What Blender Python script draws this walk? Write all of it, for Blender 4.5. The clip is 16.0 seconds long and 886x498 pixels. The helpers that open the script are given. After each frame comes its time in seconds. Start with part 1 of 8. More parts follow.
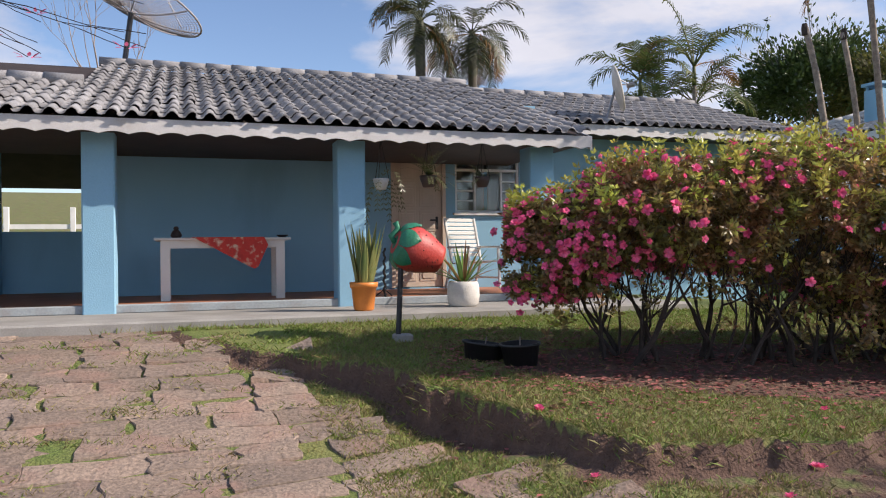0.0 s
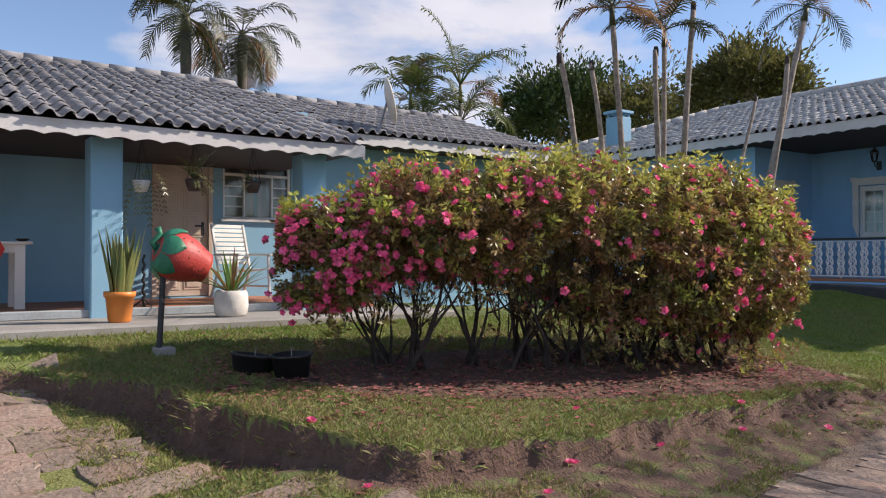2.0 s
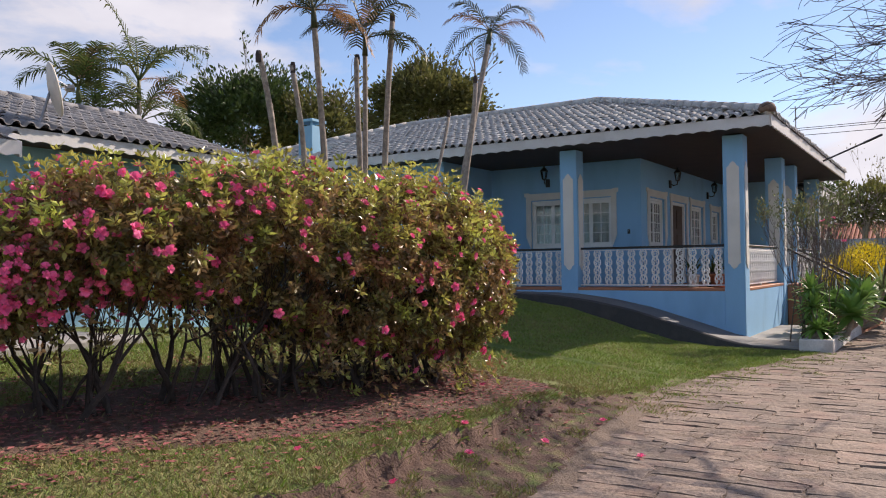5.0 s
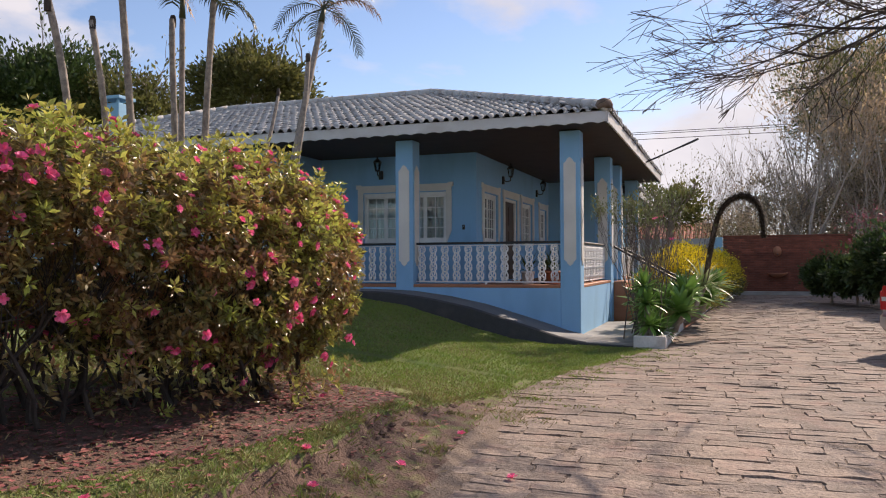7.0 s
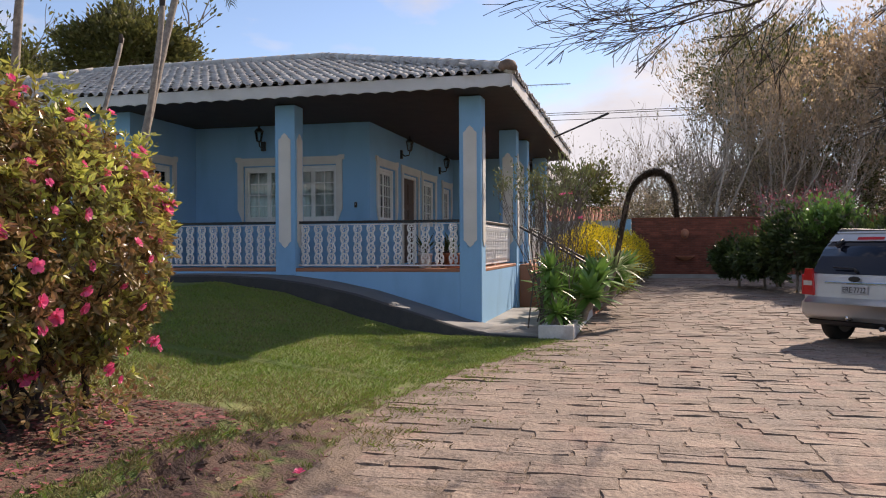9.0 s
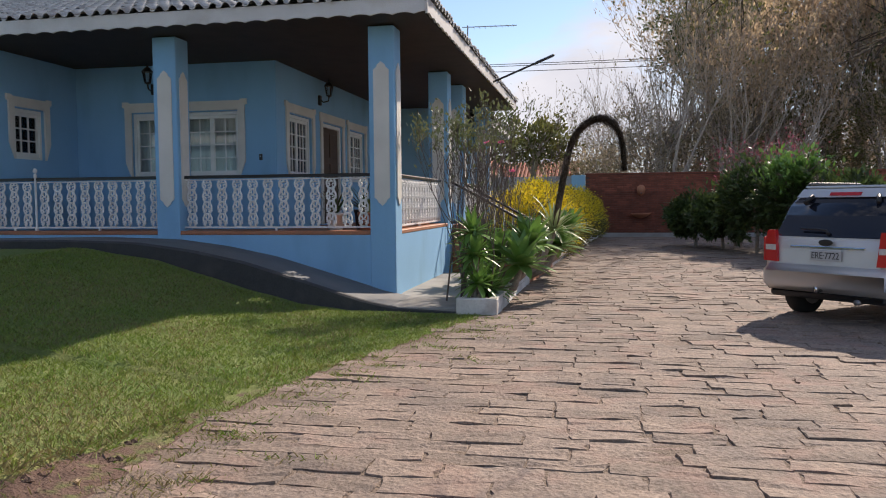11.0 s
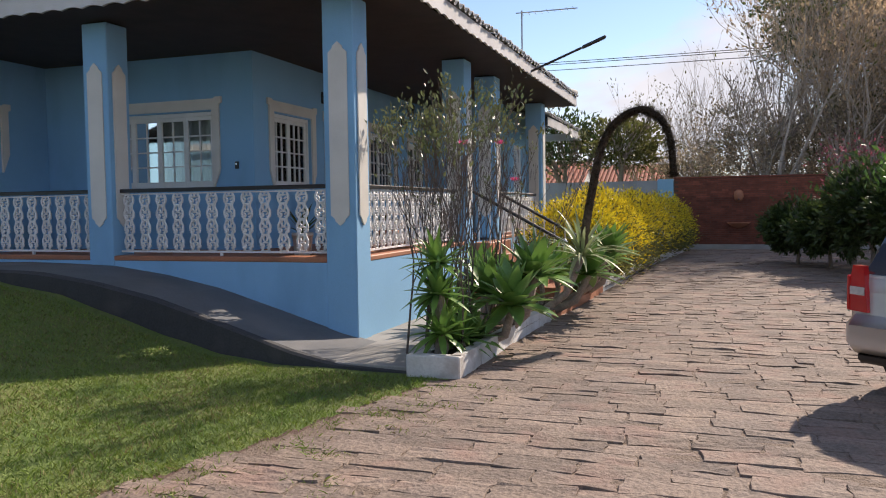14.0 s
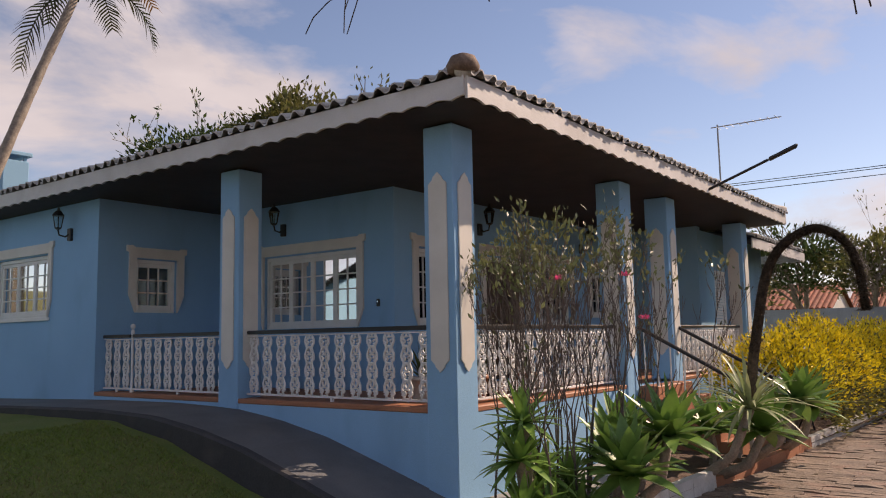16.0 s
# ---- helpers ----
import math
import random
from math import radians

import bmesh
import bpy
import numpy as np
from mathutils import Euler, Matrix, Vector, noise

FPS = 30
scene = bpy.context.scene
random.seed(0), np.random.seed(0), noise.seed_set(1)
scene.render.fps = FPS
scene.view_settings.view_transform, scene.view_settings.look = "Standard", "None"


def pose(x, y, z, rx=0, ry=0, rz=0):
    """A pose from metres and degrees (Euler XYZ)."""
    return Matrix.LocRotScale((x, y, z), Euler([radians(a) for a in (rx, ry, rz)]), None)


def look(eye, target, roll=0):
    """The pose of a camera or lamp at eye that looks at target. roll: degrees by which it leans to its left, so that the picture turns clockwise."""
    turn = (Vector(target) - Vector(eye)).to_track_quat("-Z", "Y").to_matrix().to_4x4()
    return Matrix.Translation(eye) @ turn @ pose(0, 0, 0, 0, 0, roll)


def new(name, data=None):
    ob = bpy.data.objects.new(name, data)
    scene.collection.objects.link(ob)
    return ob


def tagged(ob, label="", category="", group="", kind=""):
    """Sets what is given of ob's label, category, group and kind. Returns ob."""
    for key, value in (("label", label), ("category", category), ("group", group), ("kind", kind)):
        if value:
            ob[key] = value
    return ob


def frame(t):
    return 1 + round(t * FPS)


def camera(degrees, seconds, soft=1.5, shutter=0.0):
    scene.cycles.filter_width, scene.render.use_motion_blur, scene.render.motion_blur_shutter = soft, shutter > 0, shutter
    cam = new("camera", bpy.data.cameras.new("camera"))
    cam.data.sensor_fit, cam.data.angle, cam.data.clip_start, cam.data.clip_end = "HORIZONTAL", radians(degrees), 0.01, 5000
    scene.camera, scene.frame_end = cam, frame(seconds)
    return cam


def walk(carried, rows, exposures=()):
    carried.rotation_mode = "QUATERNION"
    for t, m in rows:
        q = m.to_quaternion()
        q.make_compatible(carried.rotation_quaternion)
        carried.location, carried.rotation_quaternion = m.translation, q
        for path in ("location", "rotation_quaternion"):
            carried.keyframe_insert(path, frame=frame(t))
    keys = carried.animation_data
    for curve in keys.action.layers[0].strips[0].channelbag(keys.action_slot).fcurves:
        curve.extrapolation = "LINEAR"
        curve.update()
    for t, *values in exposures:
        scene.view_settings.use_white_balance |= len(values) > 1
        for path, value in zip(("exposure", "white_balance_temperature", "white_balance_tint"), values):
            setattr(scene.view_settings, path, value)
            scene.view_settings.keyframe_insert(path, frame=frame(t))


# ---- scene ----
cam = camera(58.5, 16.0, 1.1)
PATH = [
    (0, (0.558, 0.837, 1.667), (1.179, 2.738, 1.671), -0.6),
    (0.5, (0.552, 0.858, 1.656), (1.32, 2.705, 1.671), -0.4),
    (1, (0.58, 0.859, 1.645), (1.499, 2.635, 1.663), -0.4),
    (1.5, (0.559, 0.884, 1.657), (1.609, 2.586, 1.677), -0.2),
    (2, (0.552, 0.906, 1.677), (1.69, 2.55, 1.698), 0.0),
    (2.5, (0.565, 0.927, 1.653), (1.779, 2.515, 1.682), 0.0),
    (3, (0.604, 1.034, 1.655), (1.916, 2.543, 1.689), -0.1),
    (3.5, (0.58, 1.199, 1.704), (2.016, 2.591, 1.736), -0.5),
    (4, (0.617, 1.352, 1.757), (2.162, 2.622, 1.79), -0.4),
    (4.5, (0.786, 1.429, 1.721), (2.401, 2.607, 1.763), -0.7),
    (5, (0.888, 1.582, 1.733), (2.57, 2.662, 1.775), -0.7),
    (7.3, (1.859, 2.306, 1.678), (3.755, 2.943, 1.707), -0.3),
    (7.5, (1.983, 2.335, 1.671), (3.887, 2.948, 1.697), -0.3),
    (8, (2.393, 2.335, 1.668), (4.314, 2.892, 1.68), -0.1),
    (8.5, (2.88, 2.345, 1.635), (4.814, 2.856, 1.638), -0.1),
    (9, (3.405, 2.35, 1.64), (5.349, 2.82, 1.63), -0.3),
    (11.3, (5.76, 1.915, 1.644), (7.72, 2.294, 1.52), -0.4),
    (11.5, (5.959, 1.85, 1.65), (7.919, 2.227, 1.526), -0.3),
    (12, (6.464, 1.678, 1.636), (8.425, 2.051, 1.508), -0.3),
    (12.5, (6.982, 1.528, 1.613), (8.943, 1.899, 1.483), -0.2),
    (13, (7.453, 1.362, 1.635), (9.413, 1.732, 1.5), -0.2),
    (13.5, (7.932, 1.152, 1.693), (9.876, 1.596, 1.545), -0.7),
    (14, (8.427, 1.031, 1.791), (10.314, 1.686, 1.686), -0.8),
    (14.5, (8.917, 0.821, 1.855), (10.697, 1.729, 1.785), -1.1),
    (15, (9.398, 0.635, 1.862), (11.072, 1.729, 1.874), -1.3),
    (15.5, (9.723, 0.423, 1.912), (11.343, 1.587, 2.059), -1.3),
    (16, (10.018, 0.177, 1.949), (11.612, 1.365, 2.171), -1.1),
]
walk(cam, [(t, look(eye, target, roll)) for t, eye, target, roll in PATH], ((0, 0.38, 6520, 17), (4.5, 0.38, 6680, 19), (8.5, 0.38, 7050, 20), (11.5, 0.36, 6700, 16), (14, 0.42, 6720, 17), (15.5, 0.38, 7300, 24), (16, 0.10, 7800, 26)))

# ---- world, sun, exposure ----
SUN_WAY = Vector((1.32, -0.56, 1.0)).normalized()
ELEV = math.asin(SUN_WAY.z)
world = bpy.data.worlds.new("sky")
scene.world = world
world.use_nodes = True
wn, wl = world.node_tree.nodes, world.node_tree.links
wn.clear()
w_out = wn.new("ShaderNodeOutputWorld")
w_bg = wn.new("ShaderNodeBackground")
w_bg.inputs["Strength"].default_value = 0.125
w_sky = wn.new("ShaderNodeTexSky")
w_sky.sky_type = "NISHITA"
w_sky.sun_disc = False
w_sky.sun_elevation = ELEV
w_sky.sun_rotation = math.atan2(SUN_WAY.x, SUN_WAY.y)
w_sky.altitude = 800
w_sky.dust_density, w_sky.ozone_density = 0.25, 2.4
w_co = wn.new("ShaderNodeTexCoord")
w_map = wn.new("ShaderNodeMapping")
w_map.inputs["Scale"].default_value = (1.0, 1.0, 2.3)
w_map.inputs["Location"].default_value = (0.35, 0.2, 0.1)
w_n = wn.new("ShaderNodeTexNoise")
w_n.inputs["Scale"].default_value = 2.4
w_n.inputs["Detail"].default_value = 8
w_n.inputs["Roughness"].default_value = 0.56
w_n.inputs["Distortion"].default_value = 0.25
w_r = wn.new("ShaderNodeValToRGB")
w_r.color_ramp.elements[0].position = 0.49
w_r.color_ramp.elements[0].color = (0, 0, 0, 1)
w_r.color_ramp.elements[1].position = 0.62
w_r.color_ramp.elements[1].color = (1, 1, 1, 1)
w_n2 = wn.new("ShaderNodeTexNoise")
w_n2.inputs["Scale"].default_value = 5.0
w_n2.inputs["Detail"].default_value = 6
w_c = wn.new("ShaderNodeMixRGB")
w_c.inputs[1].default_value = (2.6, 2.9, 3.6, 1)
w_c.inputs[2].default_value = (6.4, 6.5, 6.7, 1)
w_mix = wn.new("ShaderNodeMixRGB")
wl.new(w_co.outputs["Generated"], w_map.inputs["Vector"])
wl.new(w_map.outputs["Vector"], w_n.inputs["Vector"])
wl.new(w_map.outputs["Vector"], w_n2.inputs["Vector"])
wl.new(w_n.outputs["Fac"], w_r.inputs["Fac"])
wl.new(w_n2.outputs["Fac"], w_c.inputs[0])
wl.new(w_r.outputs["Color"], w_mix.inputs[0])
wl.new(w_sky.outputs["Color"], w_mix.inputs[1])
wl.new(w_c.outputs["Color"], w_mix.inputs[2])
wl.new(w_mix.outputs["Color"], w_bg.inputs["Color"])
wl.new(w_bg.outputs["Background"], w_out.inputs["Surface"])

sun = new("sun", bpy.data.lights.new("sun", "SUN"))
sun.data.energy, sun.data.angle, sun.data.color = 5.0, radians(0.6), (1.0, 0.9, 0.75)
sun.matrix_world = look((0, 0, 30), Vector((0, 0, 30)) - SUN_WAY)


# ---- materials ----
def mat(name, col, rough=0.7, var=0.15, scale=6.0, fine=60.0, bump=0.2, metal=0.0, col2=None, stain=None, island=0.0, obj_random=0.0, spec=0.5, bump_dist=0.01):
    """A surface with variation at a large and a small scale. col2: the other colour of the large blotches; stain: (colour, amount) of dirt."""
    m = bpy.data.materials.new(name)
    m.use_nodes = True
    n, l = m.node_tree.nodes, m.node_tree.links
    b = n["Principled BSDF"]
    b.inputs["Roughness"].default_value = rough
    b.inputs["Metallic"].default_value = metal
    b.inputs["Specular IOR Level"].default_value = spec
    g = n.new("ShaderNodeNewGeometry")
    big, small = n.new("ShaderNodeTexNoise"), n.new("ShaderNodeTexNoise")
    big.inputs["Scale"].default_value, big.inputs["Detail"].default_value = scale, 5
    small.inputs["Scale"].default_value, small.inputs["Detail"].default_value = fine, 4
    l.new(g.outputs["Position"], big.inputs["Vector"])
    l.new(g.outputs["Position"], small.inputs["Vector"])
    mix = n.new("ShaderNodeMixRGB")
    c2 = col2 or tuple(c * (1 - 2.2 * var) for c in col)
    mix.inputs[1].default_value, mix.inputs[2].default_value = (*col, 1), (*c2, 1)
    ramp = n.new("ShaderNodeMapRange")
    ramp.inputs["From Min"].default_value, ramp.inputs["From Max"].default_value = 0.35, 0.7
    l.new(big.outputs["Fac"], ramp.inputs["Value"])
    l.new(ramp.outputs["Result"], mix.inputs[0])
    hsv = n.new("ShaderNodeHueSaturation")
    val = n.new("ShaderNodeMapRange")
    val.inputs["From Min"].default_value, val.inputs["From Max"].default_value = 0.25, 0.75
    val.inputs["To Min"].default_value, val.inputs["To Max"].default_value = 1 - var, 1 + var
    l.new(small.outputs["Fac"], val.inputs["Value"])
    out = val.outputs["Result"]
    for amount, node, sock in ((island, g, "Random Per Island"), (obj_random, None, "Random")):
        if amount:
            src = node or n.new("ShaderNodeObjectInfo")
            mr = n.new("ShaderNodeMapRange")
            mr.inputs["To Min"].default_value, mr.inputs["To Max"].default_value = 1 - amount, 1 + amount
            l.new(src.outputs[sock], mr.inputs["Value"])
            mul = n.new("ShaderNodeMath")
            mul.operation = "MULTIPLY"
            l.new(out, mul.inputs[0])
            l.new(mr.outputs["Result"], mul.inputs[1])
            out = mul.outputs[0]
    l.new(out, hsv.inputs["Value"])
    l.new(mix.outputs["Color"], hsv.inputs["Color"])
    colour = hsv.outputs["Color"]
    if stain:
        st = n.new("ShaderNodeTexNoise")
        st.inputs["Scale"].default_value, st.inputs["Detail"].default_value = stain[2], 7
        mp = n.new("ShaderNodeMapping")
        mp.inputs["Scale"].default_value = stain[3]
        l.new(g.outputs["Position"], mp.inputs["Vector"])
        l.new(mp.outputs["Vector"], st.inputs["Vector"])
        sr = n.new("ShaderNodeMapRange")
        sr.inputs["From Min"].default_value, sr.inputs["From Max"].default_value = 0.52, 0.72
        sr.inputs["To Max"].default_value = stain[1]
        l.new(st.outputs["Fac"], sr.inputs["Value"])
        sm = n.new("ShaderNodeMixRGB")
        sm.inputs[2].default_value = (*stain[0], 1)
        l.new(sr.outputs["Result"], sm.inputs[0])
        l.new(colour, sm.inputs[1])
        colour = sm.outputs["Color"]
    l.new(colour, b.inputs["Base Color"])
    if bump:
        bp = n.new("ShaderNodeBump")
        bp.inputs["Strength"].default_value, bp.inputs["Distance"].default_value = bump, bump_dist
        l.new(small.outputs["Fac"], bp.inputs["Height"])
        l.new(bp.outputs["Normal"], b.inputs["Normal"])
    return m


def leafy(name, col, col2, var=0.35, through_light=0.35, rough=0.45):
    """Leaves: a colour of its own for each leaf, and some light let through."""
    m = mat(name, col, rough, 0.1, 3.0, 40.0, 0.0, col2=col2, island=var)
    n, l = m.node_tree.nodes, m.node_tree.links
    b = n["Principled BSDF"]
    tr, mx = n.new("ShaderNodeBsdfTranslucent"), n.new("ShaderNodeMixShader")
    l.new(b.inputs["Base Color"].links[0].from_socket, tr.inputs["Color"])
    mx.inputs[0].default_value = through_light
    l.new(b.outputs["BSDF"], mx.inputs[1])
    l.new(tr.outputs["BSDF"], mx.inputs[2])
    l.new(mx.outputs["Shader"], n["Material Output"].inputs["Surface"])
    return m


def glassy(name, tint=(0.9, 0.95, 0.95), rough=0.03):
    m = bpy.data.materials.new(name)
    m.use_nodes = True
    n, l = m.node_tree.nodes, m.node_tree.links
    n.remove(n["Principled BSDF"])
    t, g, mx, fr = n.new("ShaderNodeBsdfTransparent"), n.new("ShaderNodeBsdfGlossy"), n.new("ShaderNodeMixShader"), n.new("ShaderNodeFresnel")
    t.inputs["Color"].default_value = (*tint, 1)
    g.inputs["Roughness"].default_value = rough
    fr.inputs["IOR"].default_value = 1.6
    l.new(fr.outputs["Fac"], mx.inputs[0])
    l.new(t.outputs["BSDF"], mx.inputs[1])
    l.new(g.outputs["BSDF"], mx.inputs[2])
    l.new(mx.outputs["Shader"], n["Material Output"].inputs["Surface"])
    return m


GRIME = ((0.12, 0.12, 0.11), 0.45, 1.6, (1, 1, 0.35))
BLUE = mat("blue_wall_paint", (0.235, 0.475, 0.715), 0.75, 0.06, 0.9, 90, 0.25, col2=(0.215, 0.44, 0.67), stain=((0.13, 0.26, 0.42), 0.4, 1.3, (1, 1, 0.35)))
BLUE_A = mat("pale_blue_wall_paint", (0.24, 0.45, 0.60), 0.75, 0.06, 0.9, 90, 0.25, col2=(0.21, 0.41, 0.56), stain=((0.15, 0.27, 0.36), 0.4, 1.4, (1, 1, 0.35)))
WHITE = mat("white_paint", (0.78, 0.78, 0.76), 0.5, 0.05, 3, 120, 0.1, col2=(0.70, 0.70, 0.67))
FASCIA = mat("weathered_white_board", (0.62, 0.61, 0.605), 0.65, 0.08, 2.5, 80, 0.2, col2=(0.54, 0.53, 0.52), stain=((0.32, 0.28, 0.26), 0.3, 2.0, (1, 1, 1)))
CREAM = mat("cream_trim_paint", (0.70, 0.67, 0.62), 0.6, 0.05, 3, 90, 0.15)
TILE = mat("grey_weathered_roof_tile", (0.27, 0.27, 0.28), 0.85, 0.2, 5, 50, 0.5, col2=(0.19, 0.19, 0.20), obj_random=0.22, island=0.22, stain=((0.13, 0.12, 0.12), 0.6, 4.0, (1, 1, 1)))
TILE_B = mat("pale_lichened_roof_tile", (0.50, 0.50, 0.485), 0.85, 0.18, 5, 50, 0.5, col2=(0.42, 0.41, 0.39), obj_random=0.15, island=0.15, stain=((0.20, 0.15, 0.12), 0.6, 4.0, (1, 1, 1)))
TILE_END = mat("brown_clay_ridge_tile", (0.22, 0.15, 0.11), 0.85, 0.25, 6, 50, 0.5)
SOFFIT = mat("dark_stained_boards", (0.045, 0.028, 0.021), 0.7, 0.2, 3, 60, 0.2)
TERRA = mat("terracotta_floor", (0.42, 0.17, 0.09), 0.6, 0.12, 2, 60, 0.15, obj_random=0.12)
SLAB = mat("grey_concrete", (0.33, 0.32, 0.30), 0.85, 0.12, 2, 60, 0.3, stain=((0.2, 0.19, 0.17), 0.5, 1.5, (1, 1, 1)))
RAMP = mat("grey_floor_paint", (0.145, 0.15, 0.158), 0.65, 0.12, 2, 50, 0.2, col2=(0.11, 0.115, 0.12), stain=((0.22, 0.21, 0.20), 0.5, 1.2, (1, 1, 1)))
STONE = mat("pinkish_paving_stone", (0.25, 0.188, 0.145), 0.88, 0.38, 2.2, 34, 1.0, col2=(0.20, 0.155, 0.128), island=0.2, obj_random=0.2, stain=((0.30, 0.175, 0.135), 0.55, 2.6, (1, 1, 1)), bump_dist=0.014)
SOIL = mat("dark_earth", (0.10, 0.062, 0.045), 0.95, 0.3, 3, 35, 1.0, col2=(0.16, 0.10, 0.07), bump_dist=0.03)
BLADE = leafy("grass_blade", (0.15, 0.235, 0.035), (0.205, 0.25, 0.055), 0.35, 0.3, 0.6)
DRYBLADE = leafy("dry_grass_blade", (0.20, 0.19, 0.065), (0.27, 0.21, 0.10), 0.35, 0.25, 0.7)
PALEBARK = mat("pale_grey_twig_bark", (0.52, 0.45, 0.38), 0.9, 0.2, 8, 50, 0.5, col2=(0.40, 0.33, 0.27))
BARK = mat("grey_bark", (0.36, 0.30, 0.25), 0.9, 0.25, 8, 50, 0.7, col2=(0.25, 0.20, 0.17))
DARKBARK = mat("dark_twig_bark", (0.06, 0.045, 0.038), 0.9, 0.25, 8, 50, 0.4)
TALLBARK = mat("dark_palm_trunk", (0.12, 0.105, 0.085), 0.9, 0.2, 9, 60, 0.6, col2=(0.07, 0.065, 0.055))
TALLLEAF = leafy("dark_palm_leaflet", (0.045, 0.06, 0.025), (0.075, 0.07, 0.03), 0.35, 0.2, 0.5)
ROSESTEM = mat("grey_rose_stem", (0.17, 0.135, 0.115), 0.9, 0.25, 8, 60, 0.3)
PALMBARK = mat("ringed_palm_stem", (0.33, 0.28, 0.23), 0.85, 0.2, 14, 70, 0.6, col2=(0.17, 0.14, 0.12))
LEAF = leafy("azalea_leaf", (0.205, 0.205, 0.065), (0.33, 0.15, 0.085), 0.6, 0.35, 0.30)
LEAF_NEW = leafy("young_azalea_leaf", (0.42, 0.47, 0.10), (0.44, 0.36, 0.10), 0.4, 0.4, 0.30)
PETAL = leafy("pink_petal", (0.93, 0.21, 0.40), (0.84, 0.10, 0.29), 0.25, 0.3, 0.6)
FALLEN = leafy("faded_fallen_petal", (0.30, 0.085, 0.09), (0.20, 0.09, 0.06), 0.4, 0.1, 0.8)
GREEN = leafy("dark_tree_leaf", (0.05, 0.085, 0.025), (0.07, 0.105, 0.028), 0.4, 0.3, 0.45)
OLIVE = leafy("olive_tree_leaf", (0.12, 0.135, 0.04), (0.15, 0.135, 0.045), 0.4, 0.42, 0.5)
PALMLEAF = leafy("palm_leaflet", (0.085, 0.13, 0.035), (0.13, 0.12, 0.04), 0.35, 0.3, 0.4)
DRYLEAF = leafy("dry_palm_leaflet", (0.24, 0.12, 0.05), (0.30, 0.17, 0.07), 0.3, 0.25, 0.6)
AGAVE = leafy("agave_leaf", (0.17, 0.31, 0.06), (0.11, 0.22, 0.06), 0.25, 0.2, 0.4)
STRIPED = leafy("pale_striped_leaf", (0.40, 0.44, 0.24), (0.27, 0.34, 0.16), 0.25, 0.2, 0.45)
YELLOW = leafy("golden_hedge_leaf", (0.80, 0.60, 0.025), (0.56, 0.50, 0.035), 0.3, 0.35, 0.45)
SNAKE = leafy("snake_plant_leaf", (0.10, 0.15, 0.05), (0.22, 0.22, 0.08), 0.35, 0.15, 0.4)
ROSELEAF = leafy("rose_leaf", (0.12, 0.15, 0.06), (0.17, 0.18, 0.09), 0.3, 0.3, 0.4)
SPIKE = mat("dry_brown_flower_spike", (0.11, 0.08, 0.055), 0.9, 0.3, 20, 90, 0.8)
BLACK = mat("black_paint", (0.018, 0.016, 0.016), 0.4, 0.1, 5, 90, 0.05)
IRONLACE = mat("white_cast_iron", (0.78, 0.77, 0.76), 0.5, 0.06, 8, 90, 0.1)
DOORWOOD = mat("beige_painted_door", (0.58, 0.47, 0.38), 0.55, 0.06, 3, 80, 0.1)
DARKDOOR = mat("brown_varnished_door", (0.10, 0.055, 0.035), 0.5, 0.15, 4, 70, 0.15)
CURTAIN = mat("white_curtain_cloth", (0.72, 0.70, 0.66), 0.9, 0.05, 3, 90, 0.1)
GREYCURTAIN = mat("grey_brown_curtain_cloth", (0.46, 0.40, 0.37), 0.9, 0.08, 3, 90, 0.1)
GLASS = glassy("window_glass")
DARKGLASS = glassy("tinted_car_glass", (0.06, 0.065, 0.08))
ORANGE = mat("orange_plastic", (0.72, 0.24, 0.045), 0.45, 0.06, 4, 60, 0.05)
POTWHITE = mat("white_cement_pot", (0.66, 0.64, 0.60), 0.75, 0.08, 5, 50, 0.3, stain=((0.35, 0.32, 0.28), 0.4, 4, (1, 1, 1)))
POTBLACK = mat("black_plastic_pot", (0.02, 0.021, 0.023), 0.5, 0.1, 5, 50, 0.05)
BROWNPOT = mat("dark_brown_pot", (0.06, 0.035, 0.028), 0.6, 0.1, 5, 50, 0.1)
POTSOIL = mat("potting_soil", (0.035, 0.024, 0.018), 0.95, 0.2, 20, 90, 0.8)
BERRY = mat("red_painted_cement", (0.50, 0.065, 0.05), 0.5, 0.12, 5, 50, 0.3, col2=(0.40, 0.04, 0.04))
BERRYGREEN = mat("green_painted_cement", (0.02, 0.20, 0.11), 0.5, 0.12, 5, 50, 0.3)
POLE = mat("dark_iron_pole", (0.035, 0.035, 0.04), 0.5, 0.15, 8, 60, 0.1)
GALV = mat("dull_galvanised_steel", (0.30, 0.30, 0.31), 0.45, 0.12, 6, 60, 0.1, metal=0.7)
DISHMESH = mat("grey_perforated_dish", (0.36, 0.33, 0.32), 0.6, 0.1, 6, 60, 0.1)
PALEDISH = mat("cream_dish_enamel", (0.62, 0.58, 0.50), 0.5, 0.08, 6, 60, 0.05)
CLOTH = mat("red_flowered_cloth", (0.60, 0.05, 0.035), 0.85, 0.1, 9, 60, 0.1, stain=((0.68, 0.55, 0.38), 0.95, 14.0, (1, 1, 1)))
SILVER = mat("silver_car_paint", (0.62, 0.61, 0.60), 0.36, 0.03, 3, 200, 0.0, metal=0.45)
PLASTIC = mat("black_car_plastic", (0.022, 0.022, 0.024), 0.5, 0.08, 6, 60, 0.05)
CHROME = mat("chrome", (0.75, 0.75, 0.75), 0.15, 0.02, 4, 60, 0.0, metal=1.0)
REDLAMP = mat("red_lamp_plastic", (0.55, 0.02, 0.02), 0.2, 0.05, 6, 60, 0.0)
